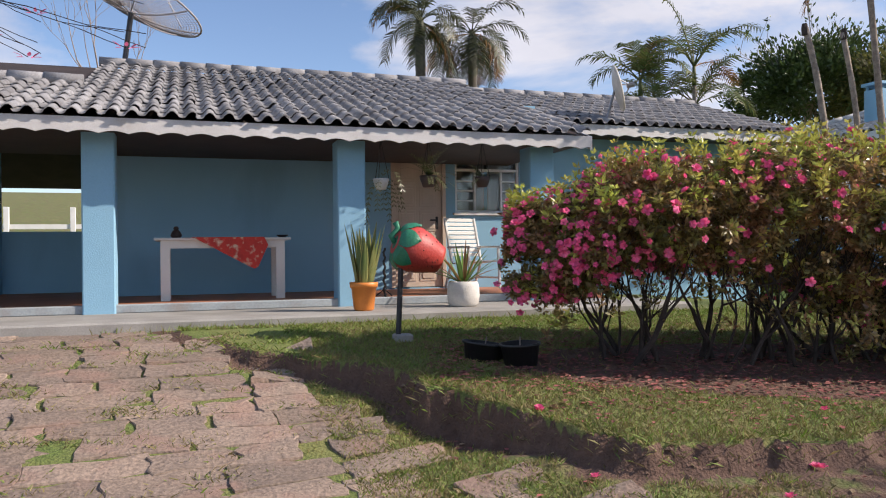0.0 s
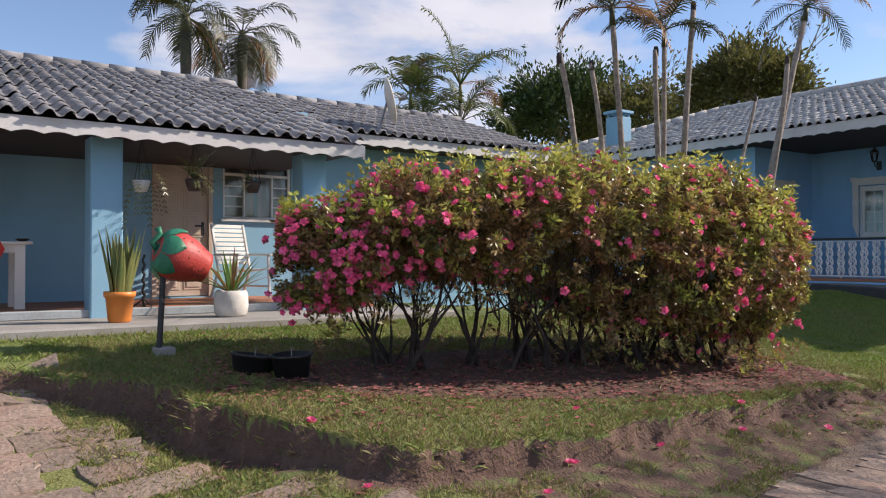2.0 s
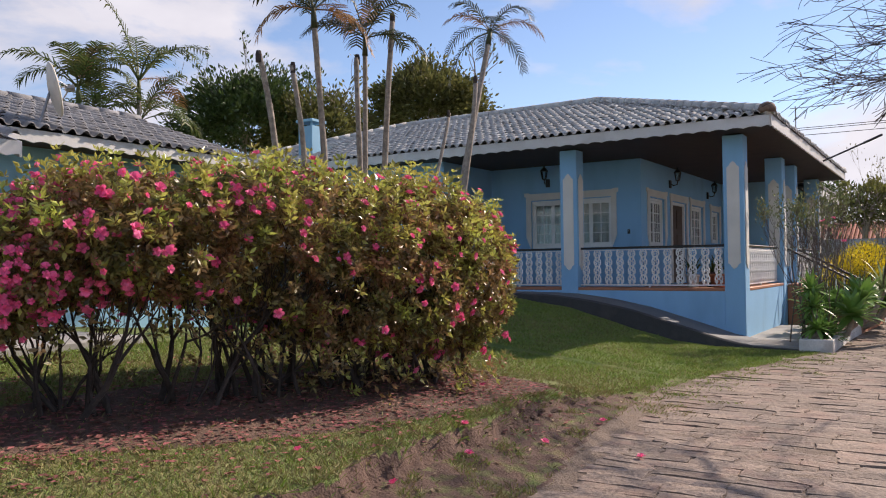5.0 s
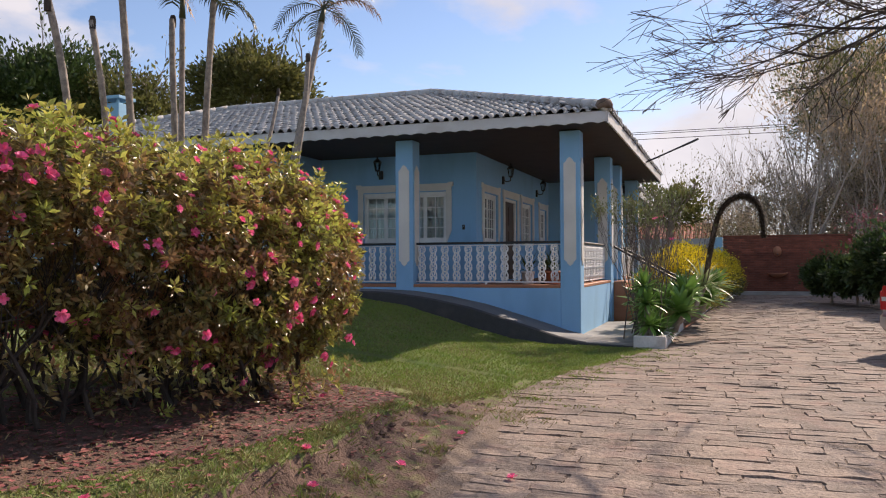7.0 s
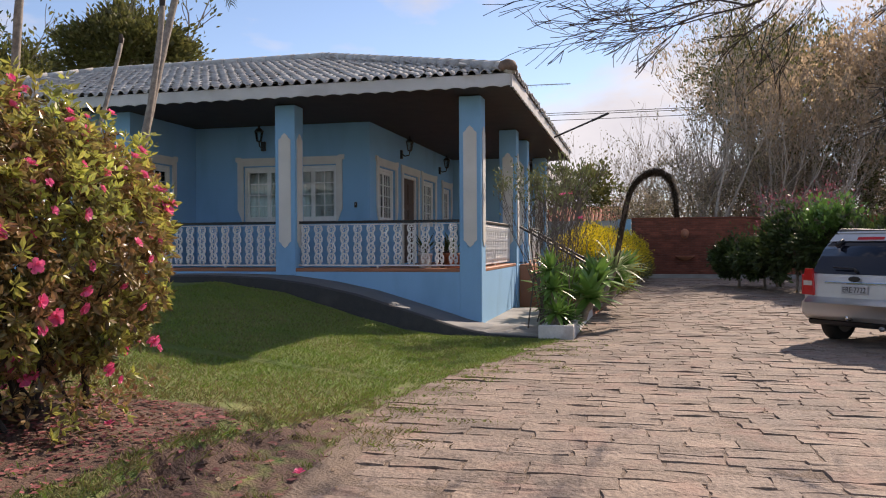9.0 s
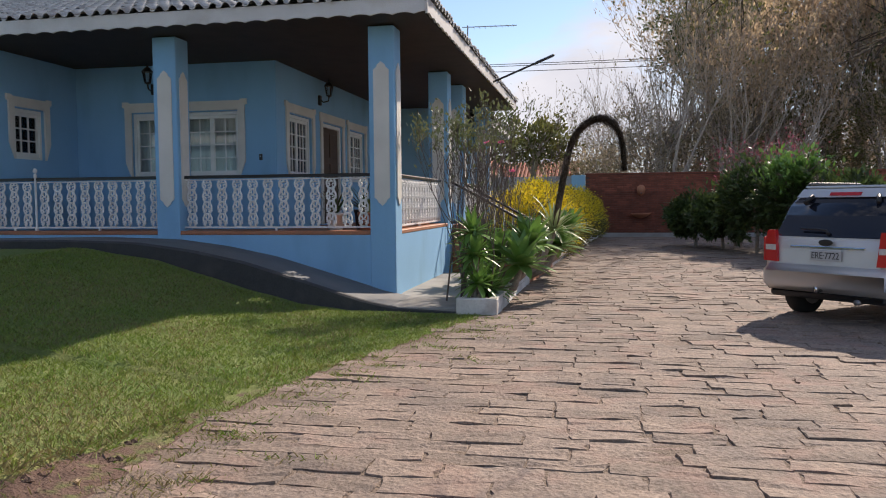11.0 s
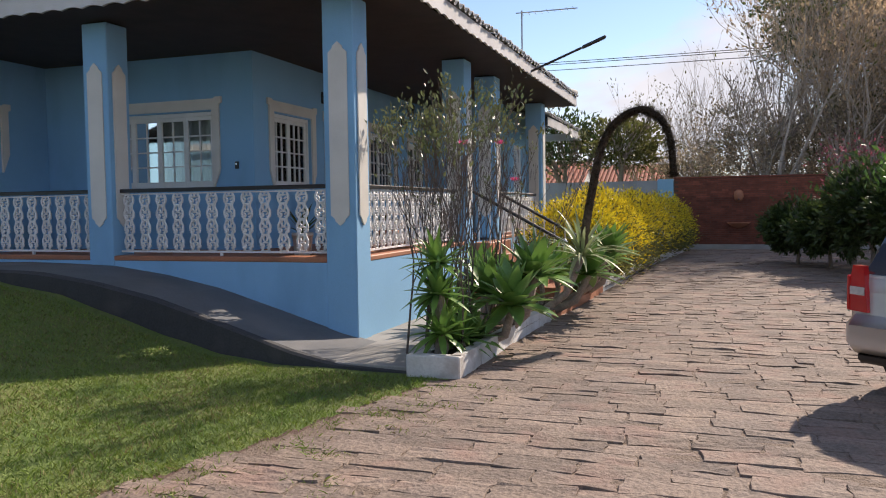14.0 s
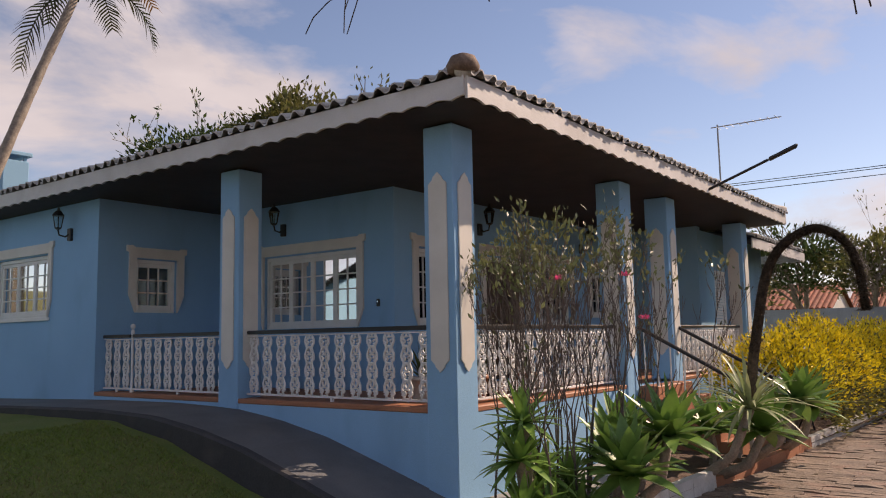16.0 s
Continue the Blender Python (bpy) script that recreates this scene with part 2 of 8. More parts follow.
CLEARLAMP = mat("clear_lamp_plastic", (0.66, 0.62, 0.60), 0.15, 0.1, 40, 80, 0.1)
TYRE = mat("tyre_rubber", (0.02, 0.02, 0.02), 0.85, 0.1, 10, 60, 0.3)
ALLOY = mat("alloy_rim", (0.45, 0.45, 0.46), 0.35, 0.05, 6, 60, 0.0, metal=0.8)
PLATE = mat("grey_number_plate", (0.50, 0.51, 0.52), 0.5, 0.03, 6, 60, 0.0)
INK = mat("black_print", (0.015, 0.015, 0.015), 0.6, 0.02, 6, 60, 0.0)
BRICK = mat("dark_red_brick", (0.24, 0.075, 0.045), 0.85, 0.15, 3, 50, 0.4, obj_random=0.25, island=0.25)
MORTAR = mat("brown_mortar", (0.15, 0.09, 0.07), 0.95, 0.15, 4, 50, 0.4)
BLOCKWALL = mat("grey_cement_wall", (0.38, 0.38, 0.38), 0.9, 0.12, 1.2, 40, 0.3, stain=GRIME)
REDTILE = mat("red_clay_tile", (0.36, 0.10, 0.055), 0.85, 0.2, 4, 40, 0.4, island=0.2)
TRIMWHITE = mat("whitewashed_kerb", (0.66, 0.65, 0.63), 0.8, 0.1, 3, 40, 0.4, stain=((0.30, 0.24, 0.19), 0.6, 3.5, (1, 1, 1)))
WIRE = mat("black_cable", (0.02, 0.02, 0.02), 0.7, 0.05, 6, 60, 0.0)
PINKTREE = leafy("dull_pink_blossom", (0.42, 0.12, 0.16), (0.30, 0.09, 0.11), 0.3, 0.3, 0.6)
BROWNLEAF = leafy("dry_brown_leaf", (0.48, 0.36, 0.25), (0.46, 0.36, 0.22), 0.4, 0.55, 0.7)
TWIGHAZE = leafy("dry_twig_leaf", (0.46, 0.37, 0.27), (0.36, 0.32, 0.20), 0.45, 0.55, 0.8)


def ground_material():
    """Grass and bare earth, mixed by the point attribute soil and broken up by noise."""
    m = mat("lawn_and_earth", (0.11, 0.155, 0.035), 0.95, 0.35, 2.2, 45, 0.9, col2=(0.20, 0.19, 0.065), bump_dist=0.025)
    n, l = m.node_tree.nodes, m.node_tree.links
    b = n["Principled BSDF"]
    grass = b.inputs["Base Color"].links[0].from_socket
    at = n.new("ShaderNodeAttribute")
    at.attribute_name = "soil"
    g = n.new("ShaderNodeNewGeometry")
    nz = n.new("ShaderNodeTexNoise")
    nz.inputs["Scale"].default_value, nz.inputs["Detail"].default_value = 7.0, 8
    l.new(g.outputs["Position"], nz.inputs["Vector"])
    add = n.new("ShaderNodeMath")
    add.operation = "ADD"
    l.new(at.outputs["Fac"], add.inputs[0])
    l.new(nz.outputs["Fac"], add.inputs[1])
    mr = n.new("ShaderNodeMapRange")
    mr.inputs["From Min"].default_value, mr.inputs["From Max"].default_value = 0.85, 1.1
    l.new(add.outputs[0], mr.inputs["Value"])
    nz2 = n.new("ShaderNodeTexNoise")
    nz2.inputs["Scale"].default_value, nz2.inputs["Detail"].default_value = 14.0, 6
    l.new(g.outputs["Position"], nz2.inputs["Vector"])
    earth = n.new("ShaderNodeMixRGB")
    earth.inputs[1].default_value, earth.inputs[2].default_value = (0.065, 0.036, 0.027, 1), (0.175, 0.105, 0.075, 1)
    l.new(nz2.outputs["Fac"], earth.inputs[0])
    sandy = n.new("ShaderNodeMapRange")
    sandy.inputs["From Min"].default_value, sandy.inputs["From Max"].default_value = 1.1, 1.4
    l.new(at.outputs["Fac"], sandy.inputs["Value"])
    sand = n.new("ShaderNodeMixRGB")
    sand.inputs[2].default_value = (0.19, 0.14, 0.105, 1)
    l.new(sandy.outputs["Result"], sand.inputs[0])
    l.new(earth.outputs["Color"], sand.inputs[1])
    lush = n.new("ShaderNodeAttribute")
    lush.attribute_name = "lush"
    green = n.new("ShaderNodeMixRGB")
    green.inputs[2].default_value = (0.105, 0.175, 0.03, 1)
    half = n.new("ShaderNodeMath")
    half.operation = "MULTIPLY"
    half.inputs[1].default_value = 0.55
    l.new(lush.outputs["Fac"], half.inputs[0])
    l.new(half.outputs[0], green.inputs[0])
    l.new(grass, green.inputs[1])
    mx = n.new("ShaderNodeMixRGB")
    l.new(mr.outputs["Result"], mx.inputs[0])
    l.new(green.outputs["Color"], mx.inputs[1])
    l.new(sand.outputs["Color"], mx.inputs[2])
    l.new(mx.outputs["Color"], b.inputs["Base Color"])
    return m


GROUND = ground_material()


# ---- mesh helpers ----
class Shape:
    """Vertices and faces gathered for one mesh."""

    def __init__(self):
        self.v, self.f = [], []

    def add(self, verts, faces):
        k = len(self.v)
        self.v.extend([tuple(p) for p in verts])
        self.f.extend([tuple(i + k for i in q) for q in faces])
        return self

    def box(self, a, b, bev=0.0):
        """A box between two corners, its edges chamfered by bev."""
        (x0, y0, z0), (x1, y1, z1) = a, b
        if bev <= 0:
            return self.add([(x, y, z) for x in (x0, x1) for y in (y0, y1) for z in (z0, z1)],
                            [(0, 1, 3, 2), (4, 6, 7, 5), (0, 4, 5, 1), (2, 3, 7, 6), (0, 2, 6, 4), (1, 5, 7, 3)])
        c, h = [(p + q) / 2 for p, q in zip(a, b)], [abs(q - p) / 2 for p, q in zip(a, b)]
        bev = min(bev, min(h) * 0.8)
        verts, idx = [], {}
        for sx in (-1, 1):
            for sy in (-1, 1):
                for sz in (-1, 1):
                    for ax in range(3):
                        s = (sx, sy, sz)
                        idx[s, ax] = len(verts)
                        verts.append(tuple(c[i] + s[i] * (h[i] if i == ax else h[i] - bev) for i in range(3)))
        faces = []
        for ax in range(3):
            o1, o2 = [i for i in range(3) if i != ax]
            for s in (-1, 1):
                q = []
                for u, w in ((-1, -1), (1, -1), (1, 1), (-1, 1)):
                    k = [0, 0, 0]
                    k[ax], k[o1], k[o2] = s, u, w
                    q.append(idx[tuple(k), ax])
                faces.append(tuple(q))
            for u in (-1, 1):
                for w in (-1, 1):
                    k, k2 = [0, 0, 0], [0, 0, 0]
                    k[ax], k[o1], k[o2] = -1, u, w
                    k2[ax], k2[o1], k2[o2] = 1, u, w
                    faces.append((idx[tuple(k), o1], idx[tuple(k), o2], idx[tuple(k2), o2], idx[tuple(k2), o1]))
        for sx in (-1, 1):
            for sy in (-1, 1):
                for sz in (-1, 1):
                    faces.append(tuple(idx[(sx, sy, sz), ax] for ax in range(3)))
        return self.add(verts, faces)

    def tube(self, pts, radii, sides=8, cap=True):
        pts = [Vector(p) for p in pts]
        if not isinstance(radii, (list, tuple)):
            radii = [radii] * len(pts)
        rings, verts = [], []
        side = None
        for i, p in enumerate(pts):
            d = (pts[min(i + 1, len(pts) - 1)] - pts[max(i - 1, 0)]).normalized()
            if side is None or abs(side.dot(d)) > 0.95:
                side = d.orthogonal().normalized()
            side = (side - d * side.dot(d)).normalized()
            up = d.cross(side)
            rings.append(range(len(verts), len(verts) + sides))
            for k in range(sides):
                a = 2 * math.pi * k / sides
                verts.append(p + (side * math.cos(a) + up * math.sin(a)) * radii[i])
        faces = []
        for a, b in zip(rings, rings[1:]):
            for k in range(sides):
                faces.append((a[k], a[(k + 1) % sides], b[(k + 1) % sides], b[k]))
        if cap:
            faces += [tuple(reversed(rings[0])), tuple(rings[-1])]
        return self.add(verts, faces)

    def lathe(self, prof, sides=24, at=(0, 0, 0)):
        """A turned shape from (radius, height) pairs."""
        verts = [(at[0] + r * math.cos(2 * math.pi * k / sides), at[1] + r * math.sin(2 * math.pi * k / sides), at[2] + z) for r, z in prof for k in range(sides)]
        faces = [(i * sides + k, i * sides + (k + 1) % sides, (i + 1) * sides + (k + 1) % sides, (i + 1) * sides + k) for i in range(len(prof) - 1) for k in range(sides)]
        faces += [tuple(range(sides - 1, -1, -1)), tuple(range((len(prof) - 1) * sides, len(prof) * sides))]
        return self.add(verts, faces)

    def slab(self, poly, fn, t0, t1):
        """A flat outline poly of (u, w), extruded between t0 and t1; fn(u, w, t) gives the place."""
        k = len(poly)
        verts = [fn(u, w, t) for t in (t0, t1) for u, w in poly]
        faces = [tuple(range(k - 1, -1, -1)), tuple(range(k, 2 * k))]
        faces += [(i, (i + 1) % k, k + (i + 1) % k, k + i) for i in range(k)]
        return self.add(verts, faces)

    def moved(self, m):
        self.v = [tuple(m @ Vector(p)) for p in self.v]
        return self

    def mesh(self, name, material, smooth=False):
        me = bpy.data.meshes.new(name)
        me.from_pydata(self.v, [], self.f)
        if material:
            me.materials.append(material)
        if smooth:
            me.polygons.foreach_set("use_smooth", [True] * len(me.polygons))
        me.update()
        return me


def part(name, shape, material, parent=None, label="", smooth=False):
    """Links a shape as one mesh object, under a thing where a parent is given."""
    ob = new(name, shape.mesh(name, material, smooth))
    if parent is not None:
        ob.parent = parent
        ob.matrix_parent_inverse = parent.matrix_basis.inverted() if parent.parent is None else Matrix()
    if label:
        tagged(ob, label)
    return ob


def thing(name, at, label, category, group="", kind=""):
    """An Empty at the base of a thing, to parent its parts. Parts are given in world metres."""
    ob = new(name)
    ob.matrix_basis = Matrix.Translation(at)
    ob.matrix_world = ob.matrix_basis
    return tagged(ob, label, category, group, kind)


def structure(name, shape, material, label, smooth=False):
    return tagged(part(name, shape, material, None, "", smooth), label, name.split("_")[0], "", "structure")


def cell_wall(shape, axis, c0, c1, u0, u1, z0, z1, holes):
    """A wall from c0 to c1 thick across axis, running u0..u1, with holes (u0, u1, z0, z1) cut through."""
    us = sorted({u0, u1, *[h[0] for h in holes], *[h[1] for h in holes]})
    zs = sorted({z0, z1, *[h[2] for h in holes], *[h[3] for h in holes]})
    for a, b in zip(us, us[1:]):
        run = None
        for p, q in [*zip(zs, zs[1:]), (None, None)]:
            solid = p is not None and not any(h[0] <= (a + b) / 2 <= h[1] and h[2] <= (p + q) / 2 <= h[3] for h in holes)
            if solid:
                run = (run[0], q) if run else (p, q)
            elif run:
                if axis == "x":
                    shape.box((c0, a, run[0]), (c1, b, run[1]))
                else:
                    shape.box((a, c0, run[0]), (b, c1, run[1]))
                run = None
    return shape


def smooth01(a, b, x):
    t = min(1.0, max(0.0, (x - a) / (b - a)))
    return t * t * (3 - 2 * t)


def lerp_table(table, x):
    return float(np.interp(x, [p[0] for p in table], [p[1] for p in table]))


# ---- ground ----
EDGE = [(-8, 3.6), (2.2, 3.45), (4.8, 3.7), (7.2, 4.15), (10, 4.45), (11.4, 4.27), (12.4, 4.0), (14.4, 3.5), (15.2, 3.25), (40, 3.0)]
BANK = [(2.6, 4.80), (3.3, 4.80), (3.8, 4.86), (4.5, 4.74), (5.4, 4.75), (7.0, 4.85), (9.0, 4.75), (10.5, 4.6), (16, 4.2), (40, 4.2)]
CUT = [(4.0, 3.3), (4.75, 3.05), (5.0, 2.93), (5.4, 2.80), (5.7, 2.66), (6.0, 2.47), (6.4, 2.28), (6.95, 2.22), (7.25, 1.95), (7.5, 1.6), (7.9, 1.05), (8.6, 0.6), (9.4, 0.3)]


def bank_side(x, y):
    """How far a place lies inside the raised lawn, in metres (negative: below the bank)."""
    wob = 0.0
    if x < 10.5:
        wob = (0.05 * math.sin(2.3 * x + 1.1 * y) + 0.10 * noise.noise(Vector((x * 1.3, y * 1.3, 0))) + 0.09 * noise.noise(Vector((x * 4.1, y * 4.1, 5))) + 0.045 * noise.noise(Vector((x * 11, y * 11, 9)))) * (1 - 0.8 * smooth01(7.5, 9.5, x))
    south = y - lerp_table(BANK, x)
    west = (x - lerp_table(CUT, y)) * 0.85
    h = max(0.0, 0.45 - abs(south - west)) / 0.45
    return min(south, west) - h * h * 0.45 * 0.25 + wob


def ground_z(x, y):
    low = 0.24 + 0.66 * smooth01(4.7, 9.6, y) * (1 - smooth01(3.0, 5.0, x)) + 0.012 * noise.noise(Vector((x * 0.8, y * 0.8, 3)))
    s = bank_side(x, y)
    lift = 0.22 * (1 - smooth01(6.8, 10.8, x))
    high = 0.24 + lift + 0.10 * max(0.0, min(y, 9.0) - 4.4)
    if x > 11:
        high = max(0.24, 0.24 + 0.115 * (min(y, 11.0) - 4.2))
        by_ramp = lerp_table([(4.2, 0.24), (5.2, 0.26), (5.84, 0.33), (6.5, 0.49), (7.25, 0.71), (7.85, 0.88), (8.9, 1.04), (12, 1.04)], y)
        high += (by_ramp - high) * smooth01(11.5, 15.0, x)
    high = max(high, low) + 0.015 * noise.noise(Vector((x * 1.7, y * 1.7, 7)))
    if x > 14.0:
        high = min(high, 1.06)
    if s < 0.1 and x < 9.5 and y > 3.9:
        # crumbled earth heaped against the south edge, a washed-out gully along the west cut
        gully = smooth01(5.3, 6.3, y) * (1 - smooth01(7.4, 8.3, y))
        low += (0.10 * smooth01(-0.95, -0.12, s) * (1 - smooth01(5.2, 6.0, y)) - 0.07 * gully * smooth01(-0.42, -0.15, s)) * (1 - smooth01(8.0, 9.5, x)) * smooth01(3.9, 4.2, y)
        low += 0.012 * noise.noise(Vector((x * 8, y * 8, 2))) * smooth01(-0.8, -0.3, s)
    k = smooth01(-0.09 - 0.25 * smooth01(7, 10, x), 0.03 + 0.35 * smooth01(7, 10, x), s)
    z = low + (high - low) * k
    if y > 9.0 and x < 10.5:
        z = min(z, 0.90)
    if x > 16.6:
        z = min(z, 0.3)
    if y > 16:
        z += 0.10 * (y - 16) * (1 - smooth01(2, 14, x))
    if x > 60 or x < -40 or y > 70:
        z = min(z, 8.0)
    return z


def soil_amount(x, y):
    s = bank_side(x, y)
    edge = y - lerp_table(EDGE, x)
    a = 0.0
    if x < 11:
        if -0.13 < s < 0.02:
            a = 0.95 - 0.5 * smooth01(8.0, 10.0, x)
        elif s <= -0.13:
            a = (0.58 if s > -0.75 else 0.48) if x > 3.3 else (0.50 if s > -0.32 else 0.22)
            a *= 1 - smooth01(9.0, 10.8, x)
            if x < 3.4 and y > 8.2:
                a = 0.2
        # the bed under the azalea
        bx, by = x - 5.9, y - 6.15
        u, w = bx * 0.965 - by * 0.26, bx * 0.26 + by * 0.965
        d = (u / 2.9) ** 2 + (w / 0.98) ** 2
        if s > 0.03:
            a = max(a, 0.95 * (1 - smooth01(0.75, 1.25, d)))
            if x > 7.2:
                a = max(a, 0.42 * (1 - smooth01(0.9, 1.6, d)))
    if y > 17:
        a = 0.40
    if edge < 0.05:
        a = 1.6
    return a


def lush_amount(x, y):
    """Where the lawn is thick and green: away from the azalea, towards the ramp, and a strip before the low house."""
    return max(0.0, min(1.0, 0.85 * smooth01(8.8, 11.2, x) - 0.3 * smooth01(6.5, 8.5, y) * smooth01(10, 12, x) + 0.6 * smooth01(7.4, 8.6, y) * (1 - smooth01(9.6, 13, y)) + 0.5 * (noise.noise(Vector((x * 1.1, y * 1.1, 4))))))


def build_ground():
    xs = sorted({*np.arange(-6, -0.5, 0.25).round(3), *np.arange(-0.5, 0.5, 0.07).round(3), *np.arange(0.5, 9.2, 0.034).round(3), *np.arange(9.2, 11.0, 0.07).round(3), *np.arange(11.0, 16.5, 0.18).round(3), *np.arange(17, 44, 1.0), *[-400, -150, -60, -30, -18, -12, -9, 60, 90, 150, 400]})
    ys = sorted({*np.arange(-10, 3.2, 0.6).round(3), *np.arange(3.2, 4.2, 0.07).round(3), *np.arange(4.2, 8.8, 0.034).round(3), *np.arange(8.8, 9.6, 0.07).round(3), *np.arange(9.7, 17, 0.3).round(3), *np.arange(17, 46, 2.5), *[-400, -120, -50, -25, -15, 60, 90, 200, 400]})
    verts = [(float(x), float(y), ground_z(float(x), float(y))) for y in ys for x in xs]
    n = len(xs)
    faces = [(j * n + i, j * n + i + 1, (j + 1) * n + i + 1, (j + 1) * n + i) for j in range(len(ys) - 1) for i in range(n - 1)]
    s = Shape().add(verts, faces)
    ob = structure("ground", s, GROUND, "sloping lawn with a crumbling earth bank and bare soil", True)
    at = ob.data.attributes.new("soil", "FLOAT", "POINT")
    at.data.foreach_set("value", [soil_amount(x, y) for x, y, z in verts])
    at = ob.data.attributes.new("lush", "FLOAT", "POINT")
    at.data.foreach_set("value", [lush_amount(x, y) for x, y, z in verts])
    return ob


build_ground()

# ---- house with the two-sided veranda ----
FB = 1.21          # veranda floor
WX, CY = 16.48, 4.86  # west and south faces of its base
SOF = 4.15
WINX, DOORY, BLKY = 18.78, 7.60, 11.55

base = Shape()
base.box((WX, CY, -0.2), (27.0, CY + 0.3, FB - 0.03))
base.box((WX, CY + 0.3, -0.2), (WX + 0.3, BLKY, FB - 0.03))
structure("wall_plinth", base, BLUE, "blue painted veranda plinth wall")
fl = Shape().box((WX + 0.3, CY + 0.3, FB - 0.25), (27.0, BLKY, FB - 0.02))
structure("floor_veranda", fl, TERRA, "terracotta veranda floor")
sill = Shape()
sill.box((WX - 0.008, CY - 0.008, FB - 0.03), (20.55, CY + 0.33, FB + 0.03), 0.01)
sill.box((22.35, CY - 0.008, FB - 0.03), (27.0, CY + 0.33, FB + 0.03), 0.01)
sill.box((WX - 0.008, CY + 0.33, FB - 0.03), (WX + 0.33, BLKY, FB + 0.03), 0.01)
structure("trim_terracotta_coping", sill, TERRA, "orange terracotta coping along the veranda edge")

WINS_W = [(8.32, 10.42, 2.13, 3.31)]
wall = cell_wall(Shape(), "x", WINX, WINX + 0.22, DOORY, BLKY + 0.2, FB - 0.1, 4.6, WINS_W)
structure("wall_west_recess", wall, BLUE, "blue plastered wall behind the west veranda")
WINS_D = [(19.32, 20.55, 2.13, 3.31), (21.15, 22.45, FB, 3.31), (22.95, 24.2, 2.13, 3.31), (25.1, 26.1, 2.3, 3.25)]
wall = cell_wall(Shape(), "y", DOORY, DOORY + 0.22, WINX + 0.22, 26.6, FB - 0.1, 4.6, WINS_D)
structure("wall_south_recess", wall, BLUE, "blue plastered wall with door behind the south veranda")
wall = cell_wall(Shape(), "y", BLKY, BLKY + 0.2, WX + 0.0, WINX, 0.0, 4.5, [(17.12, 17.86, 2.43, 3.28)])
structure("wall_block_south", wall, BLUE, "blue plastered wall with a small window")
wall = cell_wall(Shape(), "x", WX, WX + 0.2, BLKY + 0.2, 20.5, 0.0, 4.3, [(13.0, 14.85, 2.4, 3.42), (16.6, 17.8, 2.4, 3.42)])
structure("wall_block_west", wall, BLUE, "blue plastered west wall of the house")
wall = Shape().box((WX + 0.2, 20.3, 0), (27, 20.5, 4.3)).box((26.8, DOORY, 0), (27.0, 20.3, 4.3))
structure("wall_back", wall, BLUE, "blue plastered back walls of the house")
wall = cell_wall(Shape(), "y", 5.75, 5.95, 26.6, 31.2, 0.0, 4.1, [(27.4, 28.2, FB, 3.3), (29.2, 30.0, 2.2, 3.3)])
wall.box((26.4, 5.75, 0), (26.6, DOORY, 4.3)).box((31.0, 5.95, 0), (31.2, 10.0, 3.8))
structure("wall_east_wing", wall, BLUE_A, "light blue wall of the east wing")


# columns
def column(x, y, size, z0, z1, faces, panel_top, panel_bot, blue):
    ob = thing("veranda_column", (x, y, z0), "square blue veranda column with white lozenge-ended panels", "column", "veranda columns")
    part("shaft", Shape().box((x, y, z0), (x + size, y + size, z1), 0.012), blue, ob)
    for fc in faces:
        u = size * 0.30
        zc, n1 = 0.09, 0.045
        poly = [(-u, panel_bot + zc), (-u * 0.55, panel_bot + n1), (-u * 0.5, panel_bot + 0.02), (0, panel_bot - 0.03), (u * 0.5, panel_bot + 0.02), (u * 0.55, panel_bot + n1), (u, panel_bot + zc),
                (u, panel_top - zc), (u * 0.55, panel_top - n1), (u * 0.5, panel_top - 0.02), (0, panel_top + 0.03), (-u * 0.5, panel_top - 0.02), (-u * 0.55, panel_top - n1), (-u, panel_top - zc)]
        h = size / 2
        fn = {"w": lambda p, q, t: (x - t, y + h - p, q), "s": lambda p, q, t: (x + h + p, y - t, q), "n": lambda p, q, t: (x + h - p, y + size + t, q)}[fc]
        part("panel", Shape().slab(poly, fn, 0.003, 0.018), CREAM, ob, "off-white raised panel")
    return ob


for cx, cy, z0 in ((WX - 0.02, CY - 0.02, 0.0), (WX - 0.02, 8.21, FB - 0.1), (20.55, CY - 0.02, 0.0), (22.35, CY - 0.02, 0.0), (26.4, CY - 0.02, 0.0)):
    column(cx, cy, 0.38, z0, SOF, "ws", 3.62, 1.63, BLUE)


# roofs
def tile_template(w, length, h):
    """One curved clay tile with a thick lower lip."""
    prof = [(-0.5, 0.25), (-0.40, 0.02), (-0.26, 0.0), (-0.12, 0.12), (0.0, 0.62), (0.14, 0.96), (0.28, 0.98), (0.42, 0.70), (0.5, 0.25)]
    th = 0.016
    verts = []
    for s, drop in ((0.0, 0.0), (1.0, -0.028)):
        verts += [(p * w, s * length, q * h + drop + th) for p, q in prof]
    verts += [(p * w, 0.0, q * h) for p, q in prof]
    k = len(prof)
    faces = [(i, i + 1, k + i + 1, k + i) for i in range(k - 1)] + [(i + 2 * k, i + 2 * k + 1, i + 1, i) for i in range(k - 1)]
    return np.array(verts), faces


